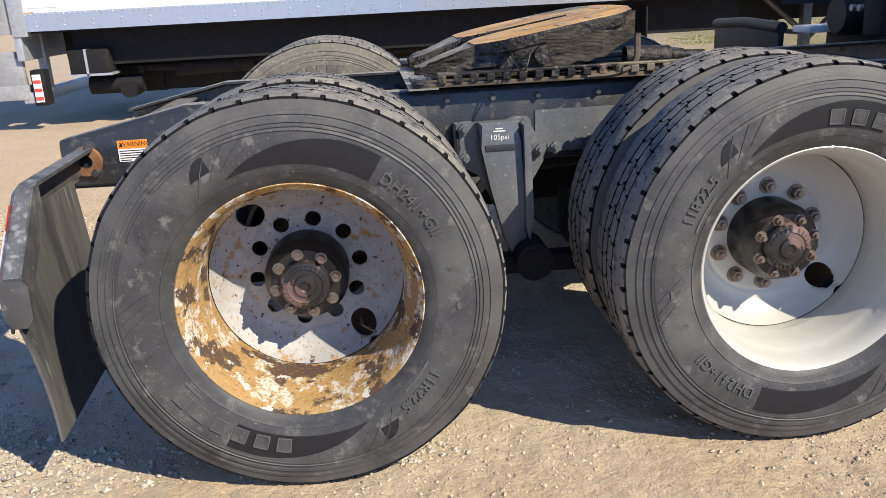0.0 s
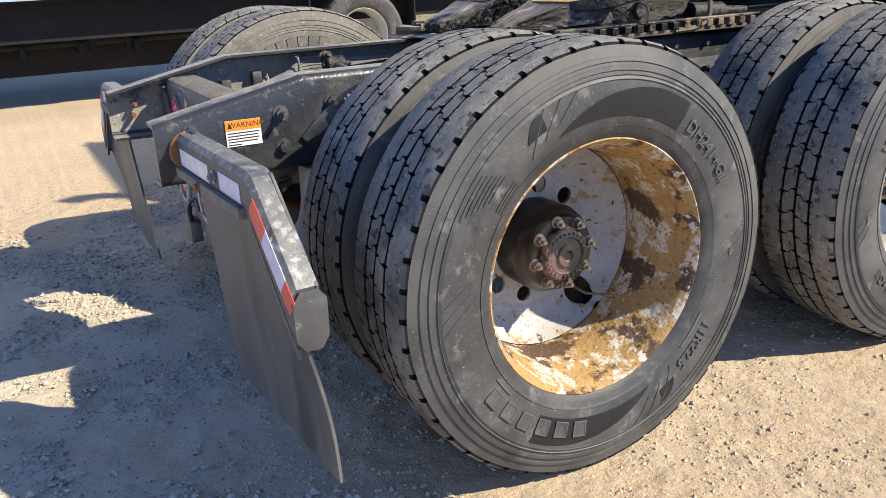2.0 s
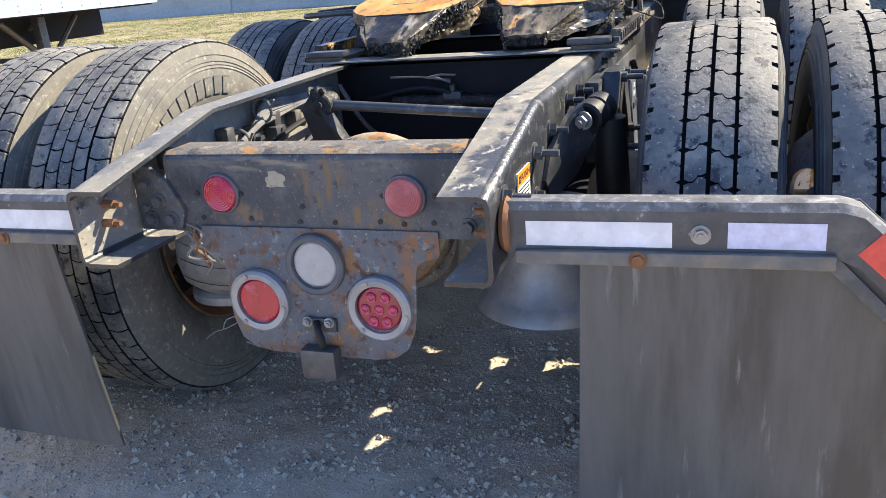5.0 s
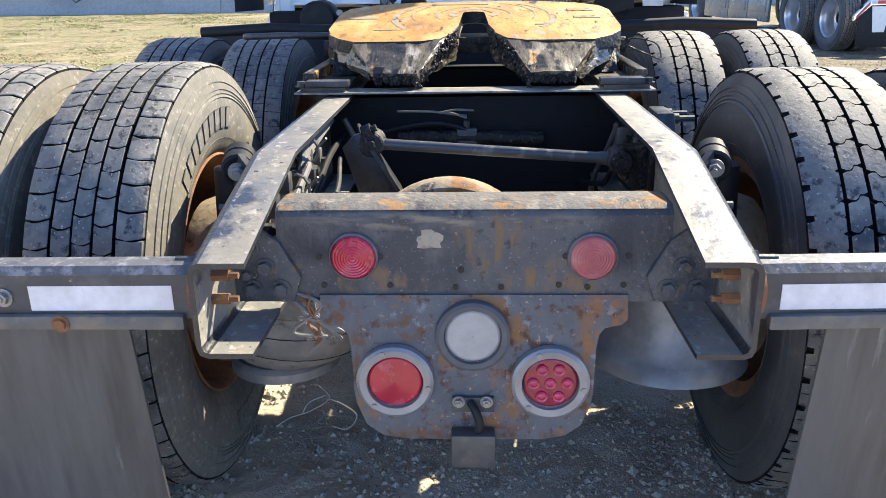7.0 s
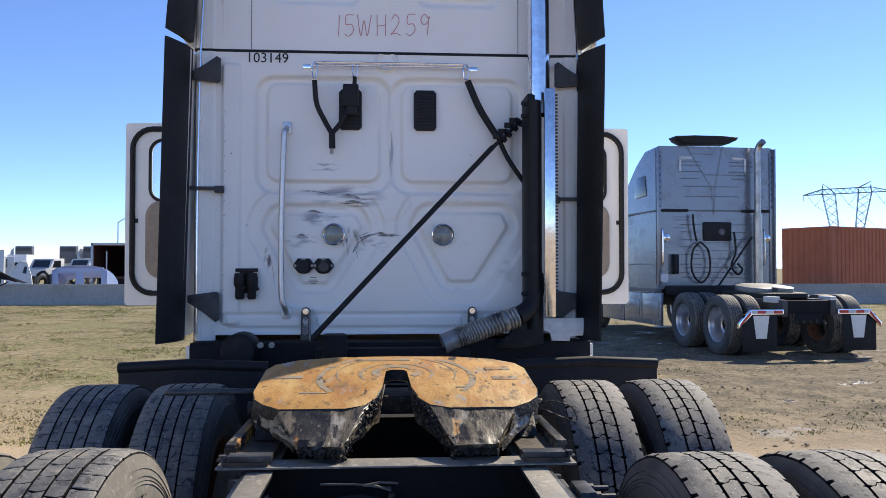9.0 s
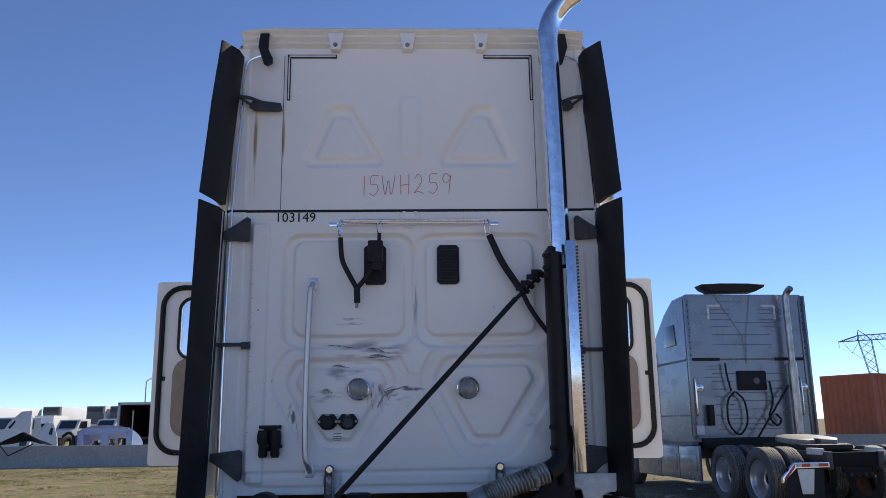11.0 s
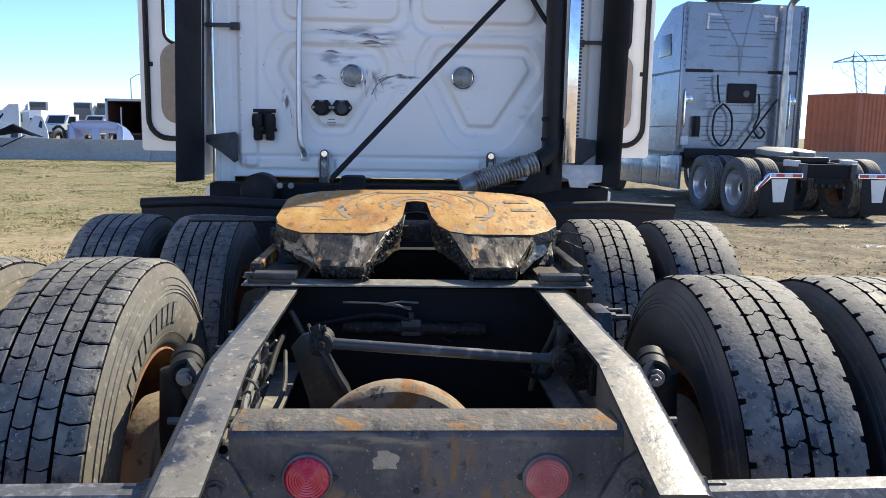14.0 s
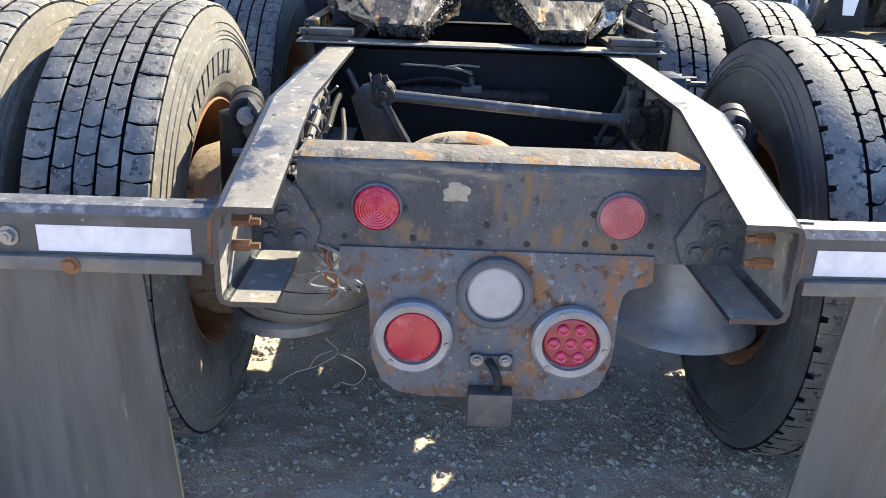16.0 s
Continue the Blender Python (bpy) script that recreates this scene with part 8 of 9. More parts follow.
    # paper stickers at the rear corner
    for x, z, w, h, m in ((x0 + 0.20, 1.30, 0.30, 0.07, M_REFW), (x0 + 0.20, 1.40, 0.34, 0.05, M_SIGNW), (x0 + 0.13, 1.235, 0.12, 0.025, M_SIGNO)):
        bm = bmesh.new()
        box(bm, x - 0.05, x - 0.05 + w, y0 - 0.004, y0 - 0.001, z, z + h)
        part("sticker", bm, m, t, "small sticker on the trailer side")
    # axle with wheels
    for s, y in ((-1, y0 + 0.20), (1, y1 - 0.20)):
        m = pose(2.75, y, 0.49, 0, 0, 0 if s < 0 else 180)
        w = share("wheel", RIM_MESH["white"], t, m)
        w["label"] = "trailer wheel with a white rim"
        share("tyre", TYRE_RIBS, w, Matrix.Identity(4))
        share("wheel_disc", DISC_MESH["white"], w, Matrix.Identity(4))
        share("hub", HUB_MESH, w, Matrix.Identity(4))
        share("hub_cap", CAP_MESH, w, Matrix.Identity(4))
        m2 = pose(2.75, y - s * 0.33, 0.49)
        share("wheel", RIM_MESH["dull"], t, m2)
        share("tyre", TYRE_RIBS, w, Matrix.Translation((0, 0.33, 0)))
    bm = bmesh.new()
    tube(bm, [(2.75, y0 + 0.3, 0.49), (2.75, y1 - 0.3, 0.49)], 0.07, 14)
    part("axle", bm, M_DARKMETAL, t)
    for x in (2.1, 3.4):
        bm = bmesh.new()
        box(bm, x, x + 0.02, y0 + 0.06, y0 + 0.68, 0.55, 0.98, 0.004)
        part("mud_guard", bm, M_DARKMETAL, t, "dark plate beside the wheel")
    # landing legs
    for y in (y0 + 0.55, y1 - 0.65):
        bm = bmesh.new()
        box(bm, 5.55, 5.66, y, y + 0.11, 0.06, 1.02, 0.008)
        box(bm, 5.45, 5.76, y - 0.06, y + 0.17, 0.0, 0.05, 0.008)
        tube(bm, [(5.6, y + 0.05, 0.55), (5.05, y + 0.05, 1.0)], 0.035, 6)
        tube(bm, [(5.62, y + 0.05, 0.45), (6.2, y + 0.05, 1.0)], 0.03, 6)
        part("landing_leg", bm, M_STEELDARK, t, "dark grey landing leg with braces")
    bm = bmesh.new()
    tube(bm, [(5.6, y0 + 0.6, 0.55), (5.6, y1 - 0.6, 0.55)], 0.03, 8)
    tube(bm, [(5.6, y0 + 0.6, 0.95), (5.6, y1 - 0.6, 0.45)], 0.025, 8)
    part("leg_brace", bm, M_STEELDARK, t)


TYRE_RIBS = tyre_mesh("trailer_tyre", tread_rib, False, None, brand=6)
trailer()


# ---- the silver truck further on ----
# darker silver that puts the shade of pressed creases into the colour
M_RIBLINE = mat("shaded_silver_crease", (0.16, 0.175, 0.20), 0.5, 0.3)
M_STACK = mat("dull_stack_metal", (0.42, 0.40, 0.38), 0.3, 0.9, layers=[((0.25, 0.22, 0.19), 6, 0.5, 0.3, 0.5)], bump=0.05)


def silver_truck():
    t = thing("silver_truck", "silver sleeper tractor unit parked in the yard", "truck", (0, 0, 0), group="tractor units")
    cy, xb = -6.67, 13.9
    t.matrix_basis = pose(13.9, -6.60, 0, 0, 0, 4.4) @ pose(-13.9, 6.67, 0)
    for x in (11.55, 12.85):
        for s in (-1, 1):
            for k, off in enumerate((1.09, 0.757)):
                w = share("wheel", RIM_MESH["alu" if k == 0 else "dull"], t, pose(x, cy + s * off, 0.505, 0, 0, 0 if (s < 0 or k) else 180))
                share("tyre", TYRE_RIB, w, Matrix.Identity(4))
                if k == 0:
                    share("wheel_disc", DISC_MESH["alu"], w, Matrix.Identity(4))
                    share("hub", HUB_MESH, w, Matrix.Identity(4))
    for s in (-1, 1):
        w = share("wheel", RIM_MESH["alu"], t, pose(17.9, cy + s * 1.05, 0.505, 0, 0, 0 if s < 0 else 180))
        share("tyre", TYRE_RIB, w, Matrix.Identity(4))
        share("wheel_disc", DISC_MESH["alu"], w, Matrix.Identity(4))
        share("hub", HUB_MESH, w, Matrix.Identity(4))
        bm = bmesh.new()
        box(bm, 10.75, 19.2, cy + s * 0.43 - 0.05, cy + s * 0.43 + 0.05, 0.68, 0.95, 0.01)
        part("frame_rail", bm, M_BLACK, t)
    # sleeper body
    bm = bmesh.new()
    secs = []
    for x, hw, zt, zb, r in ((xb, 1.28, 3.93, 1.05, 0.10), (14.5, 1.28, 3.92, 0.95, 0.12), (15.0, 1.27, 3.74, 0.95, 0.2), (15.6, 1.25, 3.38, 0.95, 0.26), (16.1, 1.23, 3.08, 0.9, 0.3), (16.6, 1.20, 2.86, 0.9, 0.3), (17.1, 1.15, 2.6, 0.9, 0.25), (17.4, 1.12, 2.15, 0.85, 0.2), (18.6, 1.02, 1.75, 0.8, 0.2), (19.2, 0.9, 1.4, 0.7, 0.15)):
        pts = [(-hw, zb), (-hw, 2.0 if zt > 2.4 else (zb + zt) / 2), (-hw, zt - r)]
        for k in range(1, 7):
            a = math.pi - k * math.pi / 12
            pts.append((-hw + r + r * math.cos(a), zt - r + r * math.sin(a)))
        pts += [(-y, z) for y, z in pts[::-1]]
        secs.append([bm.verts.new((x, cy + y, z)) for y, z in pts])
    n = len(secs[0])
    for a, b in zip(secs, secs[1:]):
        for i in range(n - 1):
            bm.faces.new((a[i], a[i + 1], b[i + 1], b[i]))
    bm.faces.new(secs[0])
    bm.faces.new(secs[-1])
    part("cab_body", bm, M_SILVER, t, "silver sleeper cab", 35)
    # ribs and lines pressed in the back wall
    for z, w in ((3.62, 0.9), (3.55, 0.9), (3.42, 0.9), (3.28, 0.7), (2.35, 0.8), (2.20, 0.8), (2.05, 0.8), (1.90, 0.8), (1.75, 0.7), (1.55, 0.9)):
        for s in (-1, 1):
            bm = bmesh.new()
            box(bm, xb - 0.012, xb, cy + s * 0.55 - w * 0.28, cy + s * 0.55 + w * 0.28, z - 0.007, z + 0.007, 0.003)
            part("pressed_rib", bm, M_RIBLINE, t)
    bm = bmesh.new()
    box(bm, xb - 0.014, xb, cy - 1.22, cy + 1.22, 2.62, 2.645)
    part("panel_seam", bm, M_GREYPL, t, "dark seam across the cab back")
    for y in (cy + 0.9, cy - 0.85):
        bm = bmesh.new()
        box(bm, xb - 0.03, xb, y - 0.3, y + 0.3, 2.60, 2.66, 0.01)
        part("dark_bracket", bm, M_SEAL, t)
    bm = bmesh.new()
    box(bm, xb - 0.05, xb, cy - 0.32, cy + 0.28, 2.02, 2.40, 0.03)
    win = part("rear_unit", bm, M_SEAL, t, "dark rear unit on the cab wall")
    bm = bmesh.new()
    lathe(bm, [(0.07, 0.0), (0.06, -0.02), (0.0001, -0.03)], 20, (xb - 0.05, cy - 0.1, 2.2), "x")
    part("round_cover", bm, M_GREYPL, win)
    for s in (-1, 1):
        bm = bmesh.new()
        lathe(bm, [(0.09, 0.0), (0.08, -0.05), (0.0001, -0.07)], 20, (xb, cy + s * 1.08, 2.08), "x")
        part("work_lamp", bm, M_CHROME, t, "round chrome work lamp")
    # air deflector on the roof
    bm = bmesh.new()
    prism(bm, [(-0.62, 4.04), (-0.45, 3.96), (0.45, 3.95), (0.60, 4.02), (0.66, 4.10), (0.3, 4.115), (-0.3, 4.115), (-0.66, 4.10)], lambda u, v, w: (w, cy + 0.28 + u, v), xb - 0.25, xb + 0.15, 0.02)
    part("roof_deflector", bm, M_SEAL, t, "black roof deflector")
    for y in (-0.35, 0.45):
        bm = bmesh.new()
        tube(bm, [(xb - 0.02, cy + 0.2 + y, 3.97), (xb - 0.02, cy + 0.05 + y * 0.1, 3.1), (xb - 0.02, cy + 0.05, 2.55)], 0.004, 6)
        part("cord", bm, M_WIRE, t)
    # stack
    bm = bmesh.new()
    ys = cy - 0.80
    tube(bm, [(xb - 0.20, ys, 1.1), (xb - 0.20, ys, 2.55)], 0.088, 20)
    tube(bm, curve_pts([(xb - 0.20, ys, 2.5), (xb - 0.20, ys, 3.6), (xb - 0.20, ys, 3.83), (xb - 0.24, ys - 0.03, 3.95), (xb - 0.34, ys - 0.05, 4.01)]), 0.064, 18)
    part("exhaust_pipe", bm, M_STACK, t, "tall dulled metal exhaust stack")
    # more pressed creases, corner strips and rails on the back wall
    for z, y, w in ((3.78, 0.30, 0.5), (3.36, -0.2, 0.9), (3.12, 0.1, 1.2), (2.92, 0.1, 1.2), (2.50, 0.72, 0.36), (2.44, 0.72, 0.36), (2.28, 0.80, 0.30), (1.98, -0.1, 0.9), (1.82, 0.0, 0.9), (1.66, 0.05, 0.9), (1.48, 0.1, 1.2), (1.38, 0.1, 1.3), (1.28, 0.1, 1.3)):
        bm = bmesh.new()
        box(bm, xb - 0.012, xb, cy + y - w / 2, cy + y + w / 2, z - 0.006, z + 0.006, 0.003)
        part("pressed_rib", bm, M_RIBLINE, t)
    for y0, y1, z0, z1 in ((0.50, 0.78, 3.68, 3.72), (0.74, 0.78, 3.42, 3.70), (-0.62, -0.36, 3.68, 3.72), (-0.66, -0.62, 3.42, 3.70)):
        bm = bmesh.new()
        box(bm, xb - 0.014, xb - 0.002, cy + y0, cy + y1, z0, z1)
        part("corner_strip", bm, M_REFW, t, "pale reflective corner strip")
    for y in (1.16, -1.02):
        bm = bmesh.new()
        tube(bm, curve_pts([(xb, cy + y, 2.25), (xb - 0.06, cy + y, 2.2), (xb - 0.06, cy + y, 1.6), (xb, cy + y, 1.55)]), 0.018, 8)
        part("grab_handle", bm, M_CHROME, t, "chrome grab handle")
    bm = bmesh.new()
    box(bm, xb - 0.16, xb, cy + 0.86, cy + 0.96, 1.35, 1.75, 0.02)
    part("coupling_bracket", bm, M_SEAL, t)
    bm = bmesh.new()
    box(bm, xb - 0.10, xb + 0.02, cy + 1.06, cy + 1.22, 1.18, 1.36, 0.02)
    part("corner_lamp", bm, M_REFW, t, "pale lamp at the cab corner")
    # side extenders
    for s in (-1, 1):
        bm = bmesh.new()
        box(bm, xb - 0.09, xb, cy + s * 1.25 - 0.02, cy + s * 1.25 + 0.02, 1.15, 3.9, 0.015)
        part("side_extender", bm, M_SILVER, t, "side extender panel")
    # hoses in loops
    for pts in ([(0.40, 2.0), (0.56, 1.80), (0.57, 1.40), (0.38, 1.18), (0.20, 1.40), (0.22, 1.80), (0.38, 1.99)], [(-0.33, 2.2), (-0.36, 1.80), (-0.27, 1.52), (-0.40, 1.34), (-0.50, 1.44), (-0.40, 1.56)], [(0.55, 2.55), (0.53, 2.3), (0.47, 2.0)]):
        bm = bmesh.new()
        tube(bm, curve_pts([(xb - 0.12, cy + y, z) for y, z in pts]), 0.020, 8)
        part("hose", bm, M_SEAL, t, "black coiled air hose")
    bm = bmesh.new()
    tube(bm, [(xb - 0.2, cy + 0.1, 1.05), (xb - 0.15, cy - 0.7, 2.1)], 0.02, 8)
    part("pole", bm, M_SEAL, t)
    # side details: door line, window, skirts, tank cover
    sy = cy + 1.28
    for x0, x1, z0, z1, m, nm in ((15.75, 16.70, 1.95, 2.62, M_DARKGLASS, "door_window"), (14.35, 15.0, 2.95, 3.38, M_DARKGLASS, "bunk_window")):
        bm = bmesh.new()
        prism(bm, [(x0, z0), (x1, z0), (x1 - 0.12, z1), (x0 + 0.06, z1)], lambda u, v, w: (u, w, v), sy - 0.10, sy + 0.016, 0.01)
        part(nm, bm, m, t)
    for x in (15.62, 16.85):
        bm = bmesh.new()
        box(bm, x, x + 0.012, sy - 0.05, sy + 0.006, 1.0, 2.9)
        part("door_joint", bm, M_GREYPL, t)
    for x0, x1, z0, z1 in ((13.75, 14.7, 0.32, 0.98), (14.73, 15.7, 0.32, 0.98), (15.73, 17.1, 0.30, 0.98)):
        for s in (-1, 1):
            bm = bmesh.new()
            box(bm, x0, x1, cy + s * 1.22 - 0.03, cy + s * 1.22 + 0.03, z0, z1, 0.02)
            box(bm, x0 + 0.1, x1 - 0.1, cy + s * 1.255 - 0.01, cy + s * 1.255 + 0.01, 0.5, 0.8, 0.01)
            part("side_fairing", bm, M_SILVER, t, "silver side fairing panel")
    for x0, x1, z, h in ((13.92, 17.0, 2.62, 0.018), (13.92, 16.6, 1.55, 0.010), (13.92, 17.2, 1.02, 0.03)):
        bm = bmesh.new()
        box(bm, x0, x1, sy - 0.12, sy + 0.008, z - h, z + h)
        part("side_seam", bm, M_GREYPL, t, "dark seam along the cab side")
    for y in (1.20, -1.20):
        bm = bmesh.new()
        box(bm, xb - 0.03, xb, cy + y - 0.035, cy + y + 0.035, 1.1, 3.82, 0.012)
        part("corner_flange", bm, M_SILVER, t)
        for k in range(9):
            bm = bmesh.new()
            box(bm, xb - 0.036, xb - 0.029, cy + y - 0.012, cy + y + 0.012, 2.70 + 0.125 * k, 2.735 + 0.125 * k)
            part("slot", bm, M_SEAL, t)
    bm = bmesh.new()
    box(bm, xb - 0.10, xb + 0.05, cy - 1.1, cy + 1.1, 0.92, 1.12, 0.02)
    part("lower_crossbar", bm, M_SEAL, t, "black crossbar under the cab back")
    bm = bmesh.new()
    box(bm, 17.05, 17.25, sy + 0.02, sy + 0.30, 2.0, 2.65, 0.03)
    part("mirror", bm, M_GREYPL, t, "dark door mirror")
    # fifth wheel under a pale sheet
    bm = bmesh.new()
    prism(bm, [(11.6, -0.25), (11.9, -0.45), (12.3, -0.46), (12.6, -0.3), (12.65, 0.0), (12.6, 0.3), (12.3, 0.46), (11.9, 0.45), (11.6, 0.25), (11.75, 0.05), (11.95, 0.0), (11.75, -0.05)], lambda u, v, w: (u, cy + v, w + (u - 12.1) * 0.08), 1.05, 1.15, 0.02)
    part("fifth_wheel", bm, M_GREYSEAT, t, "grey dusty fifth wheel plate")
    bm = bmesh.new()
    box(bm, 11.4, 12.9, cy - 0.4, cy + 0.4, 0.95, 1.04, 0.02)
    part("slider", bm, M_GRIME, t)
    # rear: crossmember, lamp plate, bright flap hangers
    bm = bmesh.new()
    box(bm, 10.78, 10.84, cy - 0.42, cy + 0.42, 0.72, 0.94, 0.01)
    box(bm, 10.74, 10.78, cy - 0.24, cy + 0.24, 0.55, 0.72, 0.01)
    part("rear_crossmember", bm, M_DARKMETAL, t)
    for k in range(5):
        bm = bmesh.new()
        lathe(bm, [(0.04, 0.0), (0.03, -0.02), (0.0001, -0.022)], 12, (10.74, cy - 0.24 + 0.12 * k, 0.60), "x")
        part("lamp", bm, M_GRIME, t)
    for s in (-1, 1):
        bm = bmesh.new()
        prism(bm, [(0.48, 0.80), (1.05, 0.80), (1.26, 0.58), (1.26, 0.50), (1.03, 0.72), (0.48, 0.72)], lambda u, v, w: (w, cy + s * u, v), 10.70, 10.76, 0.004)
        h = part("mudflap_hanger", bm, M_CHROME, t, "bright flap hanger with red and white tape")
        for k, (a, b) in enumerate(((0.5, 0.66), (0.66, 0.80), (0.80, 0.94), (0.94, 1.03))):
            bm = bmesh.new()
            box(bm, 10.694, 10.699, min(cy + s * a, cy + s * b), max(cy + s * a, cy + s * b), 0.735, 0.785)
            part("tape", bm, M_REFR if k % 2 == 0 else M_REFW, h)
        bm = bmesh.new()
        prism(bm, [(1.05, 0.775), (1.235, 0.575), (1.235, 0.525), (1.05, 0.725)], lambda u, v, w: (w, cy + s * u, v), 10.692, 10.699)
        part("tape", bm, M_REFR, h)
        bm = bmesh.new()
        box(bm, 10.73, 10.745, min(cy + s * 0.58, cy + s * 1.18), max(cy + s * 0.58, cy + s * 1.18), 0.12, 0.72, 0.004)
        part("flap", bm, M_SEAL, h, "black mudflap")
        bm = bmesh.new()
        prism(bm, [(0.72, 0.70), (1.0, 0.70), (0.95, 0.33), (0.77, 0.33)], lambda u, v, w: (w, cy + s * u, v), 10.722, 10.729)
        part("flap_plate", bm, M_ALU, h, "bright plate on the flap")
        bm = bmesh.new()
        box(bm, 10.85, 11.2, min(cy + s * 0.45, cy + s * 0.55), max(cy + s * 0.45, cy + s * 0.55), 0.90, 1.0, 0.01)
        part("rail_end", bm, M_FADEWHITE, h)


silver_truck()


# ---- concrete barrier along the yard edge ----
def barrier():
    bm = bmesh.new()
    prism(bm, [(-0.28, 0.0), (0.28, 0.0), (0.22, 0.16), (0.11, 0.36), (0.09, 0.84), (-0.09, 0.84), (-0.11, 0.36), (-0.22, 0.16)], lambda u, v, w: (u, w, v), -1.82, 1.82, 0.015)
    first = None
    for k in range(-14, 22):
        y = k * 3.64 + 1.0
        m = pose(31.0 + 0.035 * (y - 10) + 0.04 * math.sin(k * 1.7), y, -0.02, 0, 0, -2.0 + 0.4 * math.sin(k * 2.3))
        if first is None:
            first = new("concrete_barrier", mesh_from(bm, "concrete_barrier", M_CONC, 30))
            first.matrix_basis = m
            tagged(first, "weathered grey concrete barrier block", "barrier", "barrier blocks")
        else:
            copy_thing(first, m)


barrier()


# ---- orange shipping containers behind the barrier ----
def container():
    c = thing("shipping_container", "orange corrugated steel shipping container", "container", (34.67, -23.74, 0.35), 26)
    L, H, D = 12.2, 2.9, 2.44
    bm = bmesh.new()
    prof, y = [], -L / 2
    while y < L / 2 - 0.2:
        prof += [(0.0, y), (0.0, y + 0.11), (0.036, y + 0.15), (0.036, y + 0.24)]
        y += 0.278
    prof.append((0.0, L / 2))
    lo = [bm.verts.new((x - D / 2, yy, 0.15)) for x, yy in prof]
    hi = [bm.verts.new((x - D / 2, yy, H - 0.1)) for x, yy in prof]
    for i in range(len(prof) - 1):
        bm.faces.new((lo[i], lo[i + 1], hi[i + 1], hi[i]))
    part("corrugated_wall", bm, M_ORCON, c, "", 20)
    bm = bmesh.new()
    prof2, x = [], -D / 2
    while x < D / 2 - 0.2:
        prof2 += [(x, 0.0), (x + 0.11, 0.0), (x + 0.15, -0.036), (x + 0.24, -0.036)]
        x += 0.278
    lo = [bm.verts.new((xx, L / 2 + yy, 0.15)) for xx, yy in prof2]
    hi = [bm.verts.new((xx, L / 2 + yy, H - 0.1)) for xx, yy in prof2]
    for i in range(len(prof2) - 1):
        bm.faces.new((lo[i], lo[i + 1], hi[i + 1], hi[i]))
    part("end_wall", bm, M_ORCON, c, "", 20)
    bm = bmesh.new()
    for x in (-D / 2, D / 2 - 0.12):
        for y in (-L / 2, L / 2 - 0.12):
            box(bm, x - 0.01, x + 0.13, y - 0.01, y + 0.13, 0, H, 0.005)
        box(bm, x, x + 0.1, -L / 2, L / 2, H - 0.12, H, 0.005)
        box(bm, x, x + 0.1, -L / 2, L / 2, 0.0, 0.16, 0.005)
    for y in (-L / 2, L / 2 - 0.1):
        box(bm, -D / 2, D / 2, y, y + 0.1, H - 0.12, H, 0.005)
        box(bm, -D / 2, D / 2, y, y + 0.1, 0.0, 0.16, 0.005)
    box(bm, -D / 2 + 0.05, D / 2, -L / 2 + 0.05, L / 2 - 0.05, H - 0.10, H - 0.04)
    part("frame", bm, M_ORCON, c)
    for x in (-D / 2 + 0.2, D / 2 - 0.2):
        for y in (-L / 2 + 0.3, 0, L / 2 - 0.3):
            bm = bmesh.new()
            box(bm, x - 0.2, x + 0.2, y - 0.25, y + 0.25, -0.36, 0.0, 0.02)
            part("support_block", bm, M_CONC, c, "concrete support block")


container()


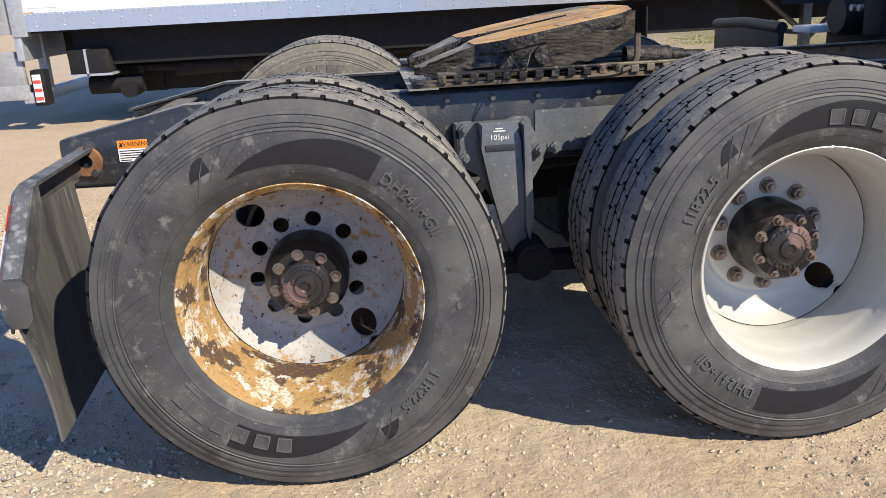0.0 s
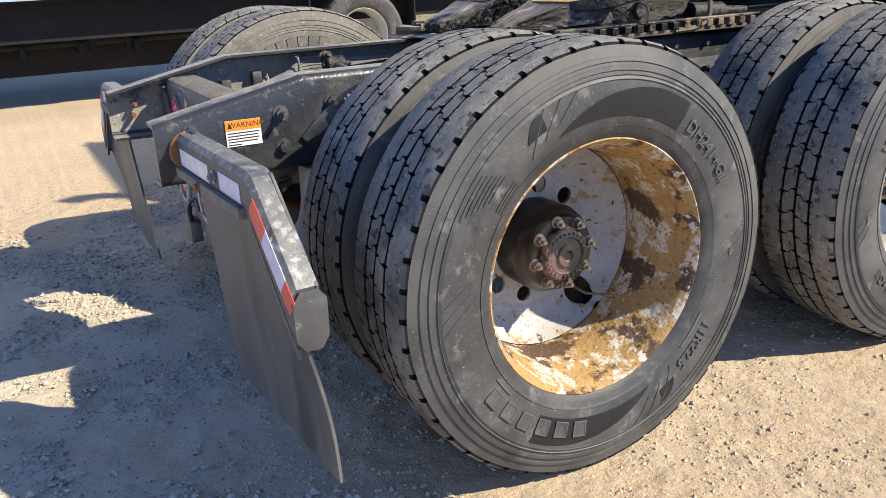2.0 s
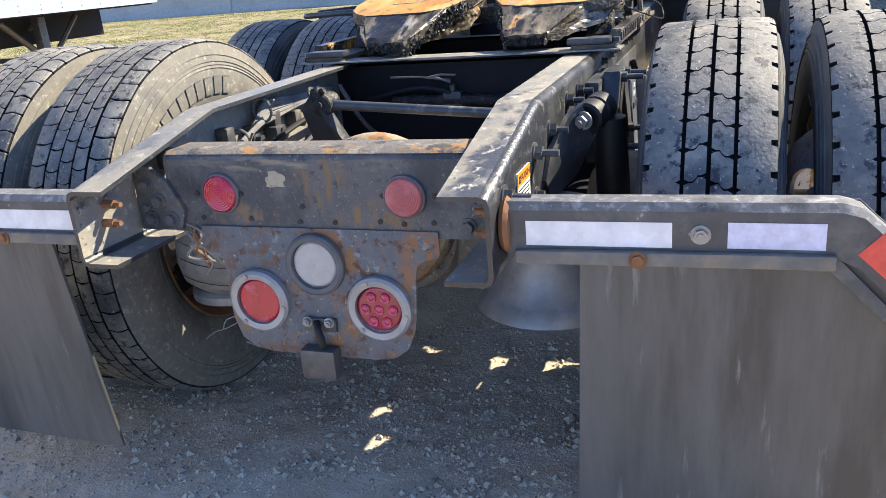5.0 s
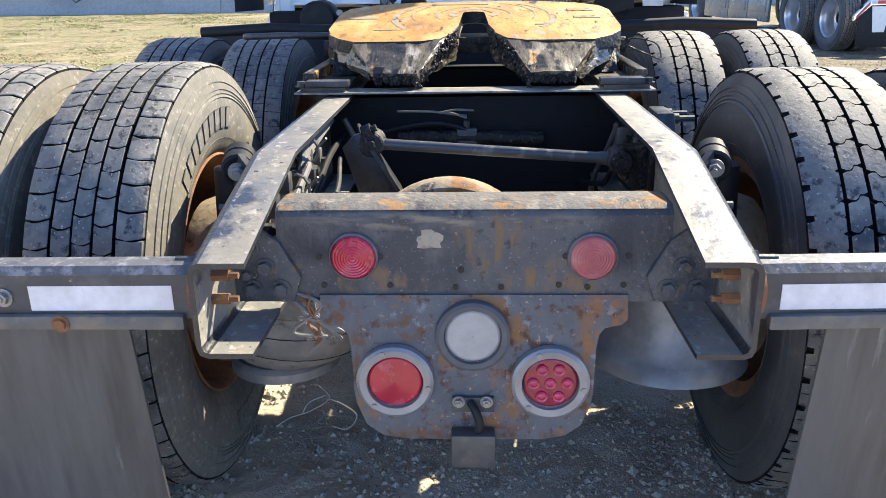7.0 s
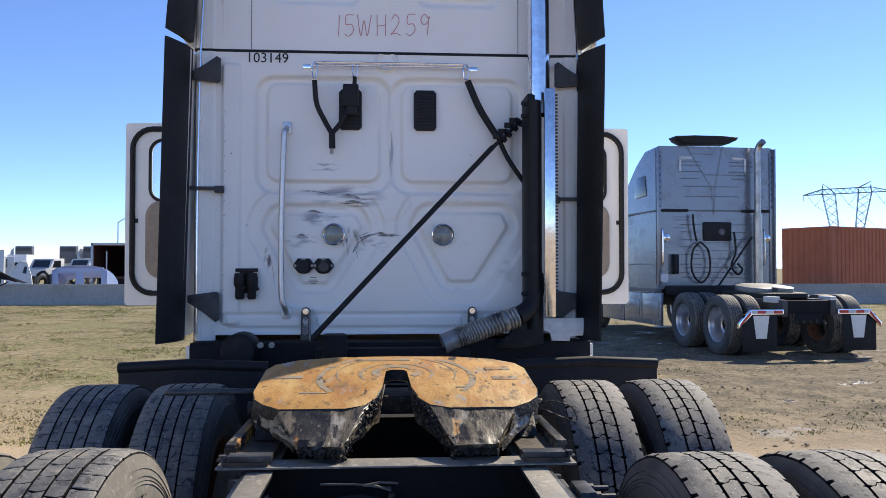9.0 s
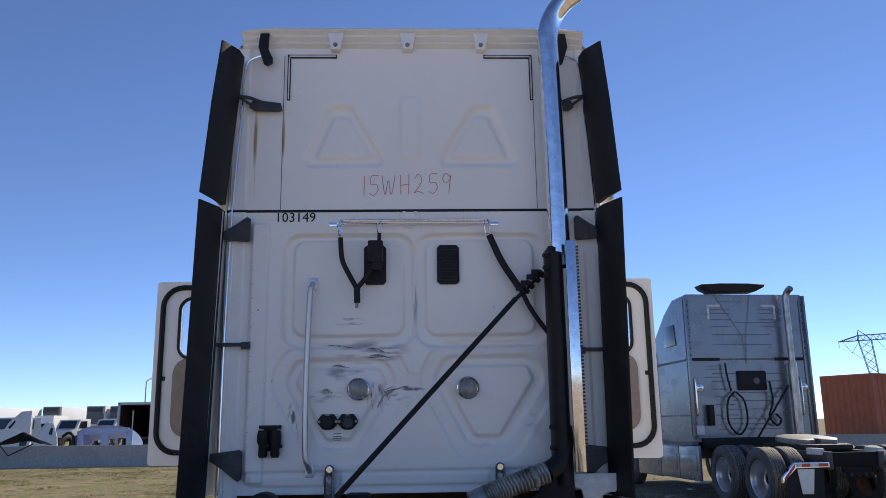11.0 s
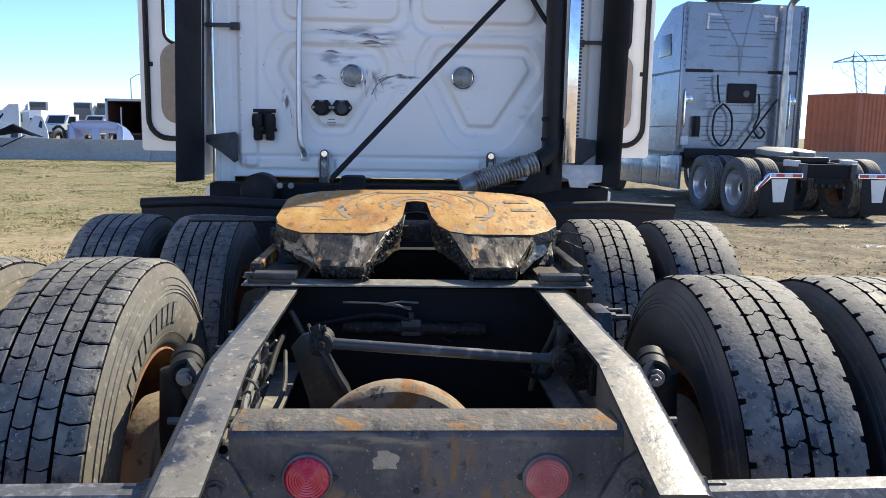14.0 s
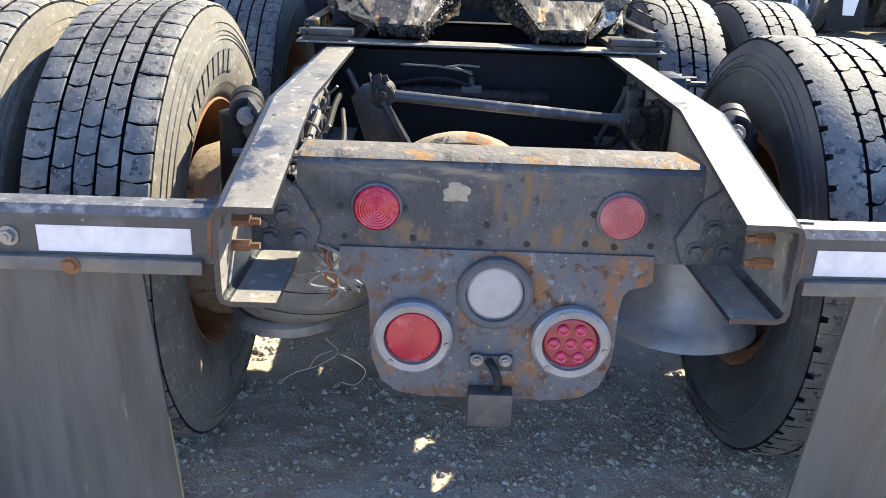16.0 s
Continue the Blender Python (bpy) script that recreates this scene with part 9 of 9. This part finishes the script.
# ---- power line far off ----
def pylon(x, y, h, rz):
    p = thing("power_pylon", "grey lattice power line portal tower far away", "pylon", (x, y, 0), rz, "pylons")
    bm = bmesh.new()
    zb, W, dz = h * 0.91, h * 0.43, h * 0.055
    r = 0.10

    def mast(u, s, c0, c1, w0, w1):
        c, w = c0 + (c1 - c0) * u, w0 + (w1 - w0) * u
        return s * c - w, s * c + w

    for s in (-1, 1):
        # narrow foot, widening up to the beam, then a pointed peak
        for k in range(10):
            z0, z1 = (zb - dz) * k / 10, (zb - dz) * (k + 1) / 10
            a0, b0 = mast(k / 10, s, 1.3, 4.2, 0.3, 1.5)
            a1, b1 = mast((k + 1) / 10, s, 1.3, 4.2, 0.3, 1.5)
            for dx in (-0.6, 0.6):
                for pa, pb in (((dx, a0, z0), (dx, a1, z1)), ((dx, b0, z0), (dx, b1, z1))):
                    tube(bm, [pa, pb], r, 4)
                tube(bm, [(dx, a0, z0), (dx, b1, z1)], r * 0.6, 4)
                tube(bm, [(dx, b0, z0), (dx, a1, z1)], r * 0.6, 4)
        for dx in (-0.6, 0.6):
            tube(bm, [(dx, s * 4.2 - 1.5, zb - dz), (dx, s * 4.2 - 0.8 + s * 0.5, zb), (0, s * 5.6, zb + h * 0.06), (dx, s * 4.2 + 1.5, zb), (dx, s * 4.2 + 1.5, zb - dz)], r, 4)
    for dx in (-0.6, 0.6):
        tube(bm, [(dx, -W, zb - dz), (dx, W, zb - dz)], r, 4)
        tube(bm, [(dx, -W, zb - dz), (dx, -W * 0.55, zb), (dx, W * 0.55, zb), (dx, W, zb - dz)], r, 4)
        for k in range(26):
            a = -W * 0.94 + W * 1.88 * k / 26
            b = a + W * 1.88 / 26
            za, zz = (min(zb, zb - dz + dz * (W - abs(q)) / (W * 0.45)) for q in (a, b))
            tube(bm, [(dx, a, zb - dz if k % 2 else za), (dx, b, zz if k % 2 else zb - dz)], r * 0.55, 4)
    for yy in (-W, W):
        tube(bm, [(0, yy, zb - dz), (0, yy, zb - dz - 1.6)], r * 0.7, 4)
    for yy in (-W * 0.82, -W * 0.05, W * 0.72):
        for e in (-1, 1):
            tube(bm, [(0, yy + e * 2.0, zb - dz), (0, yy, zb - dz - 3.0)], r * 0.6, 4)
    part("lattice", bm, M_PYLON, p, "", 0)
    bm = bmesh.new()
    for yy in (-W * 0.82, -W * 0.05, W * 0.72):
        pts = []
        for k in range(17):
            t = k / 16
            pts.append((380 * t, yy, zb - h * 0.17 - 18 * 4 * t * (1 - t) * 0.5))
        tube(bm, pts, 0.05, 4)
    part("cable", bm, M_PYLON, p, "sagging power cables", 0)


M_PYLON = mat("galvanised_lattice", (0.22, 0.23, 0.25), 0.6, 0.3)
pylon(195, -117, 24.0, -40)


# ---- yard beyond the barrier ----
def reefer(x, y, yface, z0, z1, L, label):
    """A refrigerated trailer box, its dark cooling unit on the front."""
    t = thing("reefer_trailer", label, "trailer", (x, y, 0), 0, "parked reefer trailers")
    bm = bmesh.new()
    box(bm, 0, 12.0, -L / 2, L / 2, z0, z1, 0.05)
    part("box_body", bm, M_TRAILW, t)
    bm = bmesh.new()
    box(bm, -0.35, 0.0, L / 2 - yface, L / 2 - 0.1, z0 + 0.35, z1 - 0.08, 0.05)
    u = part("cooling_unit", bm, M_GREYPL, t, "dark cooling unit")
    bm = bmesh.new()
    for k in range(5):
        box(bm, -0.38, -0.35, L / 2 - yface + 0.15, L / 2 - 0.25, z1 - 0.75 + 0.11 * k, z1 - 0.70 + 0.11 * k)
    part("grille", bm, M_INK, u)
    bm = bmesh.new()
    box(bm, 0.2, 11.8, -L / 2 + 0.3, L / 2 - 0.3, z0 - 0.25, z0)
    for yy in (-L / 2 + 0.4, L / 2 - 0.5):
        for xx in (1.0, 9.6, 11.0):
            box(bm, xx, xx + 0.12, yy, yy + 0.12, 0, z0)
    part("chassis", bm, M_DARKMETAL, t)
    for xx in (9.8, 11.1):
        for s in (-1, 1):
            share("wheel", TYRE_RIB, t, pose(xx, s * (L / 2 - 0.25), 0.5))


reefer(112, 49.9, 2.35, 1.75, 4.5, 2.5, "white refrigerated trailer parked far behind the barrier")
reefer(112, 44.0, 2.35, 1.75, 4.5, 2.5, "white refrigerated trailer with open cooling unit")
reefer(113, 41.2, 2.35, 1.75, 4.5, 2.5, "white refrigerated trailer in a row of three")
reefer(114, 37.8, 2.35, 1.75, 4.4, 2.5, "white refrigerated trailer behind the open box")
reefer(100, 52.6, 2.35, 1.75, 4.2, 2.5, "white refrigerated trailer at the far end")


def open_box():
    t = thing("open_cargo_box", "open dark red cargo box with rusted frame", "cargo box", (46, 16.0, 0))
    bm = bmesh.new()
    W, H, D = 2.5, 2.85, 6.0
    prism(bm, [(-W / 2, 0.85), (W / 2, 0.85), (W / 2, H), (-W / 2, H), (-W / 2, 0.93), (-W / 2 + 0.06, 0.93), (-W / 2 + 0.06, H - 0.06), (W / 2 - 0.06, H - 0.06), (W / 2 - 0.06, 0.93), (-W / 2, 0.93)][:4], lambda u, v, w: (w, u, v), D - 0.06, D)
    part("end_wall", bm, M_MAROON, t)
    for nm, y0, y1, z0, z1 in (("side_wall", -W / 2, -W / 2 + 0.06, 0.9, H), ("side_wall", W / 2 - 0.06, W / 2, 0.9, H), ("roof", -W / 2, W / 2, H - 0.08, H), ("floor", -W / 2, W / 2, 0.85, 0.95)):
        bm = bmesh.new()
        box(bm, 0, D - 0.06, y0, y1, z0, z1)
        part(nm, bm, M_MAROON, t)
    bm = bmesh.new()
    for y in (-W / 2 - 0.02, W / 2 - 0.12):
        box(bm, -0.08, 0.06, y, y + 0.14, 0.0, H + 0.05, 0.01)
    box(bm, -0.08, 0.06, -W / 2, W / 2, H - 0.06, H + 0.08, 0.01)
    part("door_frame", bm, M_GALV, t)
    bm = bmesh.new()
    box(bm, -0.02, 0.02, 0.35, 0.42, 0.9, H - 0.4)
    part("load_bar", bm, M_GALV, t)
    bm = bmesh.new()
    box(bm, 0.2, D - 0.2, -0.9, 0.9, 0.5, 0.85)
    part("chassis", bm, M_DARKMETAL, t)
    for xx in (1.0, D - 1.0):
        for s in (-1, 1):
            share("wheel", TYRE_RIB, t, pose(xx, s * 1.0, 0.5))


open_box()


def small_truck(x, y, rz, label, box_len=0.0, scale=1.0):
    """A cab with windows, wheels and perhaps a box behind, seen far away."""
    t = thing("parked_truck", label, "truck", (x, y, 0), rz, "parked trucks")
    bm = bmesh.new()
    prism(bm, [(0, 0.6), (0, 1.35), (0.5, 1.45), (0.9, 2.25), (2.2, 2.3), (2.2, 0.6)], lambda u, v, w: (u, w, v), -1.1, 1.1, 0.06)
    part("cab", bm, M_FADEWHITE, t, "white cab")
    for s in (-1, 1):
        bm = bmesh.new()
        prism(bm, [(0.75, 1.5), (1.0, 2.1), (1.75, 2.12), (1.75, 1.5)], lambda u, v, w: (u, s * w, v), 1.095, 1.11)
        part("side_window", bm, M_DARKGLASS, t)
    bm = bmesh.new()
    prism(bm, [(-0.9, 1.5), (0.9, 1.5), (0.85, 2.15), (-0.85, 2.15)], lambda u, v, w: (0.52 + (v - 1.45) * 0.48 + w, u, v), -0.03, -0.01)
    part("windscreen", bm, M_DARKGLASS, t)
    bm = bmesh.new()
    box(bm, 2.2, 5.5 + box_len * 0.3, -0.5, 0.5, 0.6, 0.85)
    part("chassis", bm, M_DARKMETAL, t)
    if box_len:
        bm = bmesh.new()
        box(bm, 2.4, 2.4 + box_len, -1.2, 1.2, 0.95, 3.2, 0.03)
        part("box_body", bm, M_TRAILW, t)
    for xx in (1.0, 5.0):
        for s in (-1, 1):
            share("wheel", TYRE_RIB, t, pose(xx, s * 0.95, 0.5))


small_truck(103, 48.0, 0, "white box truck parked far off", 4.5)
small_truck(70, 30.6, -20, "white cab chassis without a body")
small_truck(70, 27.4, -25, "white cab chassis with open door")


def hood(x, y, rz, material, label, w, l, h):
    """A truck hood lying on the ground: an arched shell with two wheel openings."""
    t = thing("truck_hood", label, "vehicle part", (x, y, 0), rz, "loose hoods")
    bm = bmesh.new()
    rows = []
    for i in range(17):
        u = i / 16
        yy = -w / 2 + w * u
        arch = math.sin(math.pi * u) ** 0.09
        rows.append([bm.verts.new((l * v, yy, -0.02 + (h + 0.02) * arch * (1 - 0.35 * v * v))) for v in np.linspace(0, 1, 7)])
    for a, b in zip(rows, rows[1:]):
        for j in range(6):
            bm.faces.new((a[j], a[j + 1], b[j + 1], b[j]))
    bmesh.ops.solidify(bm, geom=list(bm.faces), thickness=0.04)
    part("shell", bm, material, t, "", 50)
    for y0, y1, z0, z1 in ((-0.47, -0.36, 0.0, 0.86), (-0.07, 0.07, 0.0, 0.80), (0.36, 0.47, 0.0, 0.86), (-0.40, 0.40, 0.76, 0.93)):
        bm = bmesh.new()
        box(bm, 0.03, 0.12, y0 * w, y1 * w, z0 * h, z1 * h, 0.03)
        part("front_frame", bm, material, t)
    bm = bmesh.new()
    tube(bm, curve_pts([(-0.05, w / 2 + 0.5, 1.15), (-0.05, w / 2 + 0.25, 1.3), (-0.05, w / 2 + 0.05, 1.15), (0, w / 2, 0.6)]), 0.06, 8)
    part("loose_hose", bm, M_SEAL, t)


hood(33.6, 13.3, 0, M_BLUE, "pale blue truck hood lying behind the barrier", 2.5, 1.6, 1.60)


def body_panel(x, y, rz, outline, cut, label):
    """A loose moulded body panel standing on edge, with a dark cut-out and a rolled rim."""
    t = thing("body_panel", label, "vehicle part", (x, y, 0), rz, "loose panels")
    bm = bmesh.new()
    prism(bm, outline, lambda u, v, w: (w + 0.22 * v, u, v), 0.0, 0.10, 0.03)
    part("shell", bm, M_FADEWHITE, t, "", 40)
    bm = bmesh.new()
    prism(bm, cut, lambda u, v, w: (w + 0.22 * v, u, v), -0.012, 0.0)
    part("opening", bm, M_DARKGLASS, t)
    bm = bmesh.new()
    tube(bm, [(0.22 * v - 0.01, u, v) for u, v in outline[1:-1]], 0.03, 8)
    part("rim", bm, M_FADEWHITE, t)


body_panel(35.2, 16.5, 8, [(0.62, 0.0), (0.62, 0.9), (0.40, 1.35), (0.05, 1.78), (-0.20, 1.70), (-0.42, 1.1), (-0.62, 0.0)], [(-0.05, 1.25), (-0.12, 1.55), (-0.22, 1.50), (-0.20, 1.20)], "white damaged truck fender leaning on scrap")
body_panel(36.0, 18.5, -10, [(1.0, 0.0), (1.0, 1.35), (0.3, 1.48), (-0.6, 1.30), (-0.95, 0.95), (-1.0, 0.0)], [(-0.45, 0.75), (-0.45, 1.12), (-0.80, 0.95), (-0.80, 0.75)], "white truck hood behind the barrier")
body_panel(45.0, 22.5, 12, [(0.7, 0.0), (0.75, 1.3), (0.45, 1.9), (-0.1, 2.45), (-0.62, 2.5), (-0.72, 0.0)], [(0.5, 1.6), (0.2, 2.0), (0.15, 1.9), (0.4, 1.5)], "white fairing panel standing among scrap")
small_truck(58, 29.5, -60, "white cab chassis in the scrap row")
small_truck(52, 27.5, -30, "white truck cab at the row's end")


def scrap_panel():
    t = thing("crumpled_panel", "black crumpled panel hanging over the barrier", "scrap", (31.26, 15.6, 0.82), -2)
    bm = bmesh.new()
    g = []
    for i in range(9):
        g.append([bm.verts.new((-0.25 + 0.5 * j / 4 + 0.05 * noise.noise((i, j, 1.0)), -1.15 + 2.3 * i / 8, 0.02 + 0.55 * max(0, 1 - abs(i - 4) / 4.2) * (0.6 + 0.4 * math.sin(j)) + 0.05 * noise.noise((i * 0.7, j * 0.9, 5.0)))) for j in range(5)])
    for i in range(8):
        for j in range(4):
            bm.faces.new((g[i][j], g[i + 1][j], g[i + 1][j + 1], g[i][j + 1]))
    bmesh.ops.solidify(bm, geom=list(bm.faces), thickness=0.03)
    part("sheet", bm, M_SEAL, t, "", 0)
    bm = bmesh.new()
    tube(bm, [(-0.35, -0.6, 0.1), (-0.36, 0.35, -0.35), (-0.35, 0.75, 0.1)], 0.025, 6)
    part("hanging_strip", bm, M_SEAL, t)


scrap_panel()


def street_lamp():
    t = thing("street_lamp", "thin grey street lamp far behind the trailers", "lamp post", (90, 30.2, 0))
    bm = bmesh.new()
    tube(bm, [(0, 0, 0), (0, 0, 6.6)], [0.10, 0.06], 10)
    tube(bm, [(0, 0, 6.55), (0, -0.6, 6.95), (0, -1.3, 7.1)], 0.05, 8)
    part("pole", bm, M_GALV, t)
    bm = bmesh.new()
    box(bm, -0.15, 0.15, -1.9, -1.2, 7.05, 7.2, 0.03)
    part("lamp_head", bm, M_GALV, t)


street_lamp()


# ---- loose wires under the lamp plate ----
def wires():
    r = random.Random(4)
    for k in range(7):
        bm = bmesh.new()
        y = 0.285 + 0.015 * r.random()
        tube(bm, curve_pts([(-0.585, y, 0.70), (-0.60, y - 0.01 + 0.02 * r.random(), 0.665), (-0.60, y - 0.03 - 0.02 * r.random(), 0.63), (-0.59, y - 0.05, 0.605 + 0.02 * r.random())], 5), 0.0028, 6)
        part("wire", bm, M_WIRE, truck, "frayed pale wire")
    bm = bmesh.new()
    tube(bm, curve_pts([(-0.48, 0.315, 0.455), (-0.49, 0.29, 0.43), (-0.50, 0.33, 0.405), (-0.50, 0.37, 0.39), (-0.50, 0.40, 0.37)], 6), 0.0013, 6)
    tube(bm, curve_pts([(-0.49, 0.295, 0.43), (-0.50, 0.26, 0.42), (-0.50, 0.235, 0.395), (-0.50, 0.255, 0.365), (-0.50, 0.285, 0.370)], 6), 0.0012, 6)
    tube(bm, curve_pts([(-0.49, 0.30, 0.435), (-0.50, 0.33, 0.425), (-0.50, 0.345, 0.40)], 6), 0.0016, 6)
    part("hanging_wire", bm, M_WIRE, truck, "thin hanging wire ends")
    # cable bundle along the inside of the driver's side rail
    for k in range(5):
        bm = bmesh.new()
        o = 0.012 * k
        tube(bm, curve_pts([(-0.62 + o, 0.395, 0.74 + 0.008 * k), (-0.42, 0.385 - o * 0.5, 0.735 + o), (-0.28, 0.375, 0.765 + o * 0.6), (-0.16, 0.385 - o * 0.3, 0.83), (-0.08, 0.39, 0.875 - o), (0.10, 0.40, 0.86 - o * 0.5), (0.33, 0.40, 0.85)], 8), 0.008, 7)
        part("cable", bm, M_CABLE, truck, "dusty cable tied along the rail")
    for x, z in ((-0.40, 0.76), (-0.24, 0.80), (-0.12, 0.86)):
        bm = bmesh.new()
        tube(bm, [(x + 0.004 * math.cos(a), 0.382 + 0.030 * math.cos(a), z + 0.032 * math.sin(a)) for a in np.linspace(0, 2 * math.pi, 12)], 0.004, 6, False)
        tube(bm, [(x, 0.36, z), (x - 0.02, 0.33, z + 0.03)], 0.003, 5)
        part("cable_tie", bm, M_WIRE, truck)
    for k in range(6):
        bm = bmesh.new()
        x = -0.52 + 0.115 * k
        box(bm, x, x + 0.035, 0.385, 0.423, 0.80 - 0.02 * (k % 2), 0.845 - 0.02 * (k % 2), 0.006)
        tube(bm, [(x + 0.018, 0.40, 0.79), (x + 0.018, 0.37, 0.79)], 0.012, 8)
        part("rail_fitting", bm, M_STEELDARK, truck)


M_CABLE = mat("dusty_cable", (0.16, 0.155, 0.15), 0.75, layers=[((0.05, 0.05, 0.055), 14, 0.5, 0.2, 0.6)], bump=0.2)
wires()


# ---- gravel and grass ----
def scatter(name, count, where, make, material, label, category):
    verts, faces = [], []
    r = random.Random(name)
    k = 0
    while k < count:
        p = where(r)
        if p is None:
            continue
        v, f = make(r, p)
        o = len(verts)
        verts += v
        faces += [tuple(i + o for i in q) for q in f]
        k += 1
    me = bpy.data.meshes.new(name)
    me.from_pydata(verts, [], faces)
    me.materials.append(material)
    tagged(new(name, me), label, category, kind="stuff")


def clod(r, p):
    x, y = p
    s = 0.0020 + 0.0070 * r.random() ** 4
    z = relief(x, y) - 0.004
    a = r.random() * 6.28
    ca, sa = math.cos(a), math.sin(a)
    pts = [(1, 0, 0.1), (0.2, 0.9, 0), (-0.9, 0.1, 0.05), (-0.1, -1, 0), (0.1, 0.1, 0.9), (0, 0, -0.6)]
    out = []
    for px, py, pz in pts:
        px, py, pz = (q * s * (0.7 + 0.6 * r.random()) for q in (px, py, pz))
        out.append((x + px * ca - py * sa, y + px * sa + py * ca, z + pz * 0.8 + s * 0.12))
    return out, [(0, 1, 4), (1, 2, 4), (2, 3, 4), (3, 0, 4), (1, 0, 5), (2, 1, 5), (3, 2, 5), (0, 3, 5)]


def near_spot(r):
    x, y = r.uniform(-2.6, 2.6), r.uniform(-2.4, 2.6)
    d = noise.noise((x * 1.7, y * 1.7, 2.0)) + 0.5 * noise.noise((x * 6, y * 6, 9.0))
    return (x, y) if r.random() < 0.35 + 0.9 * d else None


def far_spot(r):
    x, y = r.uniform(4, 16), r.uniform(-9, 9)
    return (x, y) if r.random() < 0.5 + 0.9 * noise.noise((x, y, 4.0)) else None


def big_clod(r, p):
    v, f = clod(r, p)
    c = v[5]
    return [(c[0] + (a - c[0]) * 3.4, c[1] + (b - c[1]) * 3.4, c[2] + (d - c[2]) * 2.6) for a, b, d in v], f


# dark layer in the clod colour stands in for small pebble shadows
M_CLOD = mat("dirt_clods", (0.49, 0.385, 0.26), 0.95, layers=[((0.55, 0.48, 0.38), 37, 0.54, 0.06, 0.95), ((0.20, 0.16, 0.12), 53, 0.54, 0.06, 0.95)], bump=0.3)
M_MUDCLOD = mat("mud_clods", (0.22, 0.17, 0.115), 0.95, layers=[((0.32, 0.26, 0.18), 2, 0.5, 0.1, 0.95), ((0.12, 0.10, 0.075), 5, 0.56, 0.1, 0.95)], bump=0.3)
scatter("gravel", 60000, near_spot, clod, M_CLOD, "small dirt crumbs and gravel on the yard", "gravel")
def crumb(r, p):
    v, f = clod(r, p)
    c, k = v[5], 1.1 + 0.9 * r.random()
    return [(c[0] + (a - c[0]) * k, c[1] + (b - c[1]) * k, c[2] + (d - c[2]) * k * 0.9) for a, b, d in v], f


def crumb_spot(r):
    x, y = r.uniform(-2.4, 0.4), r.uniform(-1.15, 2.0)
    d = noise.noise((x * 2.6, y * 2.6, 12.0)) + 0.7 * noise.noise((x * 8, y * 8, 19.0)) + 0.35 * noise.noise((x * 21, y * 21, 29.0))
    return (x, y) if d > -0.15 and r.random() < 0.2 + 0.8 * d else None


M_CRUMB = mat("dark_crumbs", (0.45, 0.395, 0.315), 0.95, layers=[((0.42, 0.35, 0.265), 47, 0.58, 0.06, 0.95), ((0.15, 0.125, 0.097), 61, 0.54, 0.06, 0.95)], bump=0.3)
scatter("dirt_crumbs", 22000, crumb_spot, crumb, M_CRUMB, "dark clustered crumbs of trodden dirt", "dirt")
scatter("mud_lumps", 9000, far_spot, big_clod, M_MUDCLOD, "lumps of churned dried mud", "mud")


def tuft(r, p):
    x, y = p
    z = relief(x, y) - 0.01
    d = math.hypot(x, y)
    h = (0.008 + 0.020 * r.random()) * (1 + d / 60)
    out, faces = [], []
    for k in range(3):
        a = r.random() * 6.28
        w = (0.003 + 0.006 * r.random()) * (1 + d / 25)
        dx, dy = math.cos(a) * w, math.sin(a) * w
        bx, by = x + r.uniform(-0.06, 0.06), y + r.uniform(-0.06, 0.06)
        o = len(out)
        out += [(bx - dx, by - dy, z), (bx + dx, by + dy, z), (bx + r.uniform(-1, 1) * h * 0.9, by + r.uniform(-1, 1) * h * 0.9, z + h)]
        faces.append((o, o + 1, o + 2))
    return out, faces


def grass_spot(r):
    x = 5.0 + 27.5 * r.random() ** 1.4
    y = r.uniform(-8 - x * 0.5, 10 + x * 0.8)
    if y < -2 and x < 24:
        if r.random() > 0.12:
            return None
    d = noise.noise((x * 0.45, y * 0.45, 6.0)) + 0.6 * noise.noise((x * 1.7, y * 1.7, 8.0))
    return (x, y) if r.random() < 0.42 + 0.9 * d else None


M_GRASS = mat("dry_grass", (0.42, 0.36, 0.18), 0.9, layers=[((0.27, 0.29, 0.085), 0.9, 0.44, 0.14, 0.9), ((0.46, 0.40, 0.24), 5, 0.54, 0.1, 0.9), ((0.10, 0.095, 0.04), 9, 0.54, 0.08, 0.8)])
scatter("grass", 80000, grass_spot, tuft, M_GRASS, "patchy dry yellow and green grass", "grass")
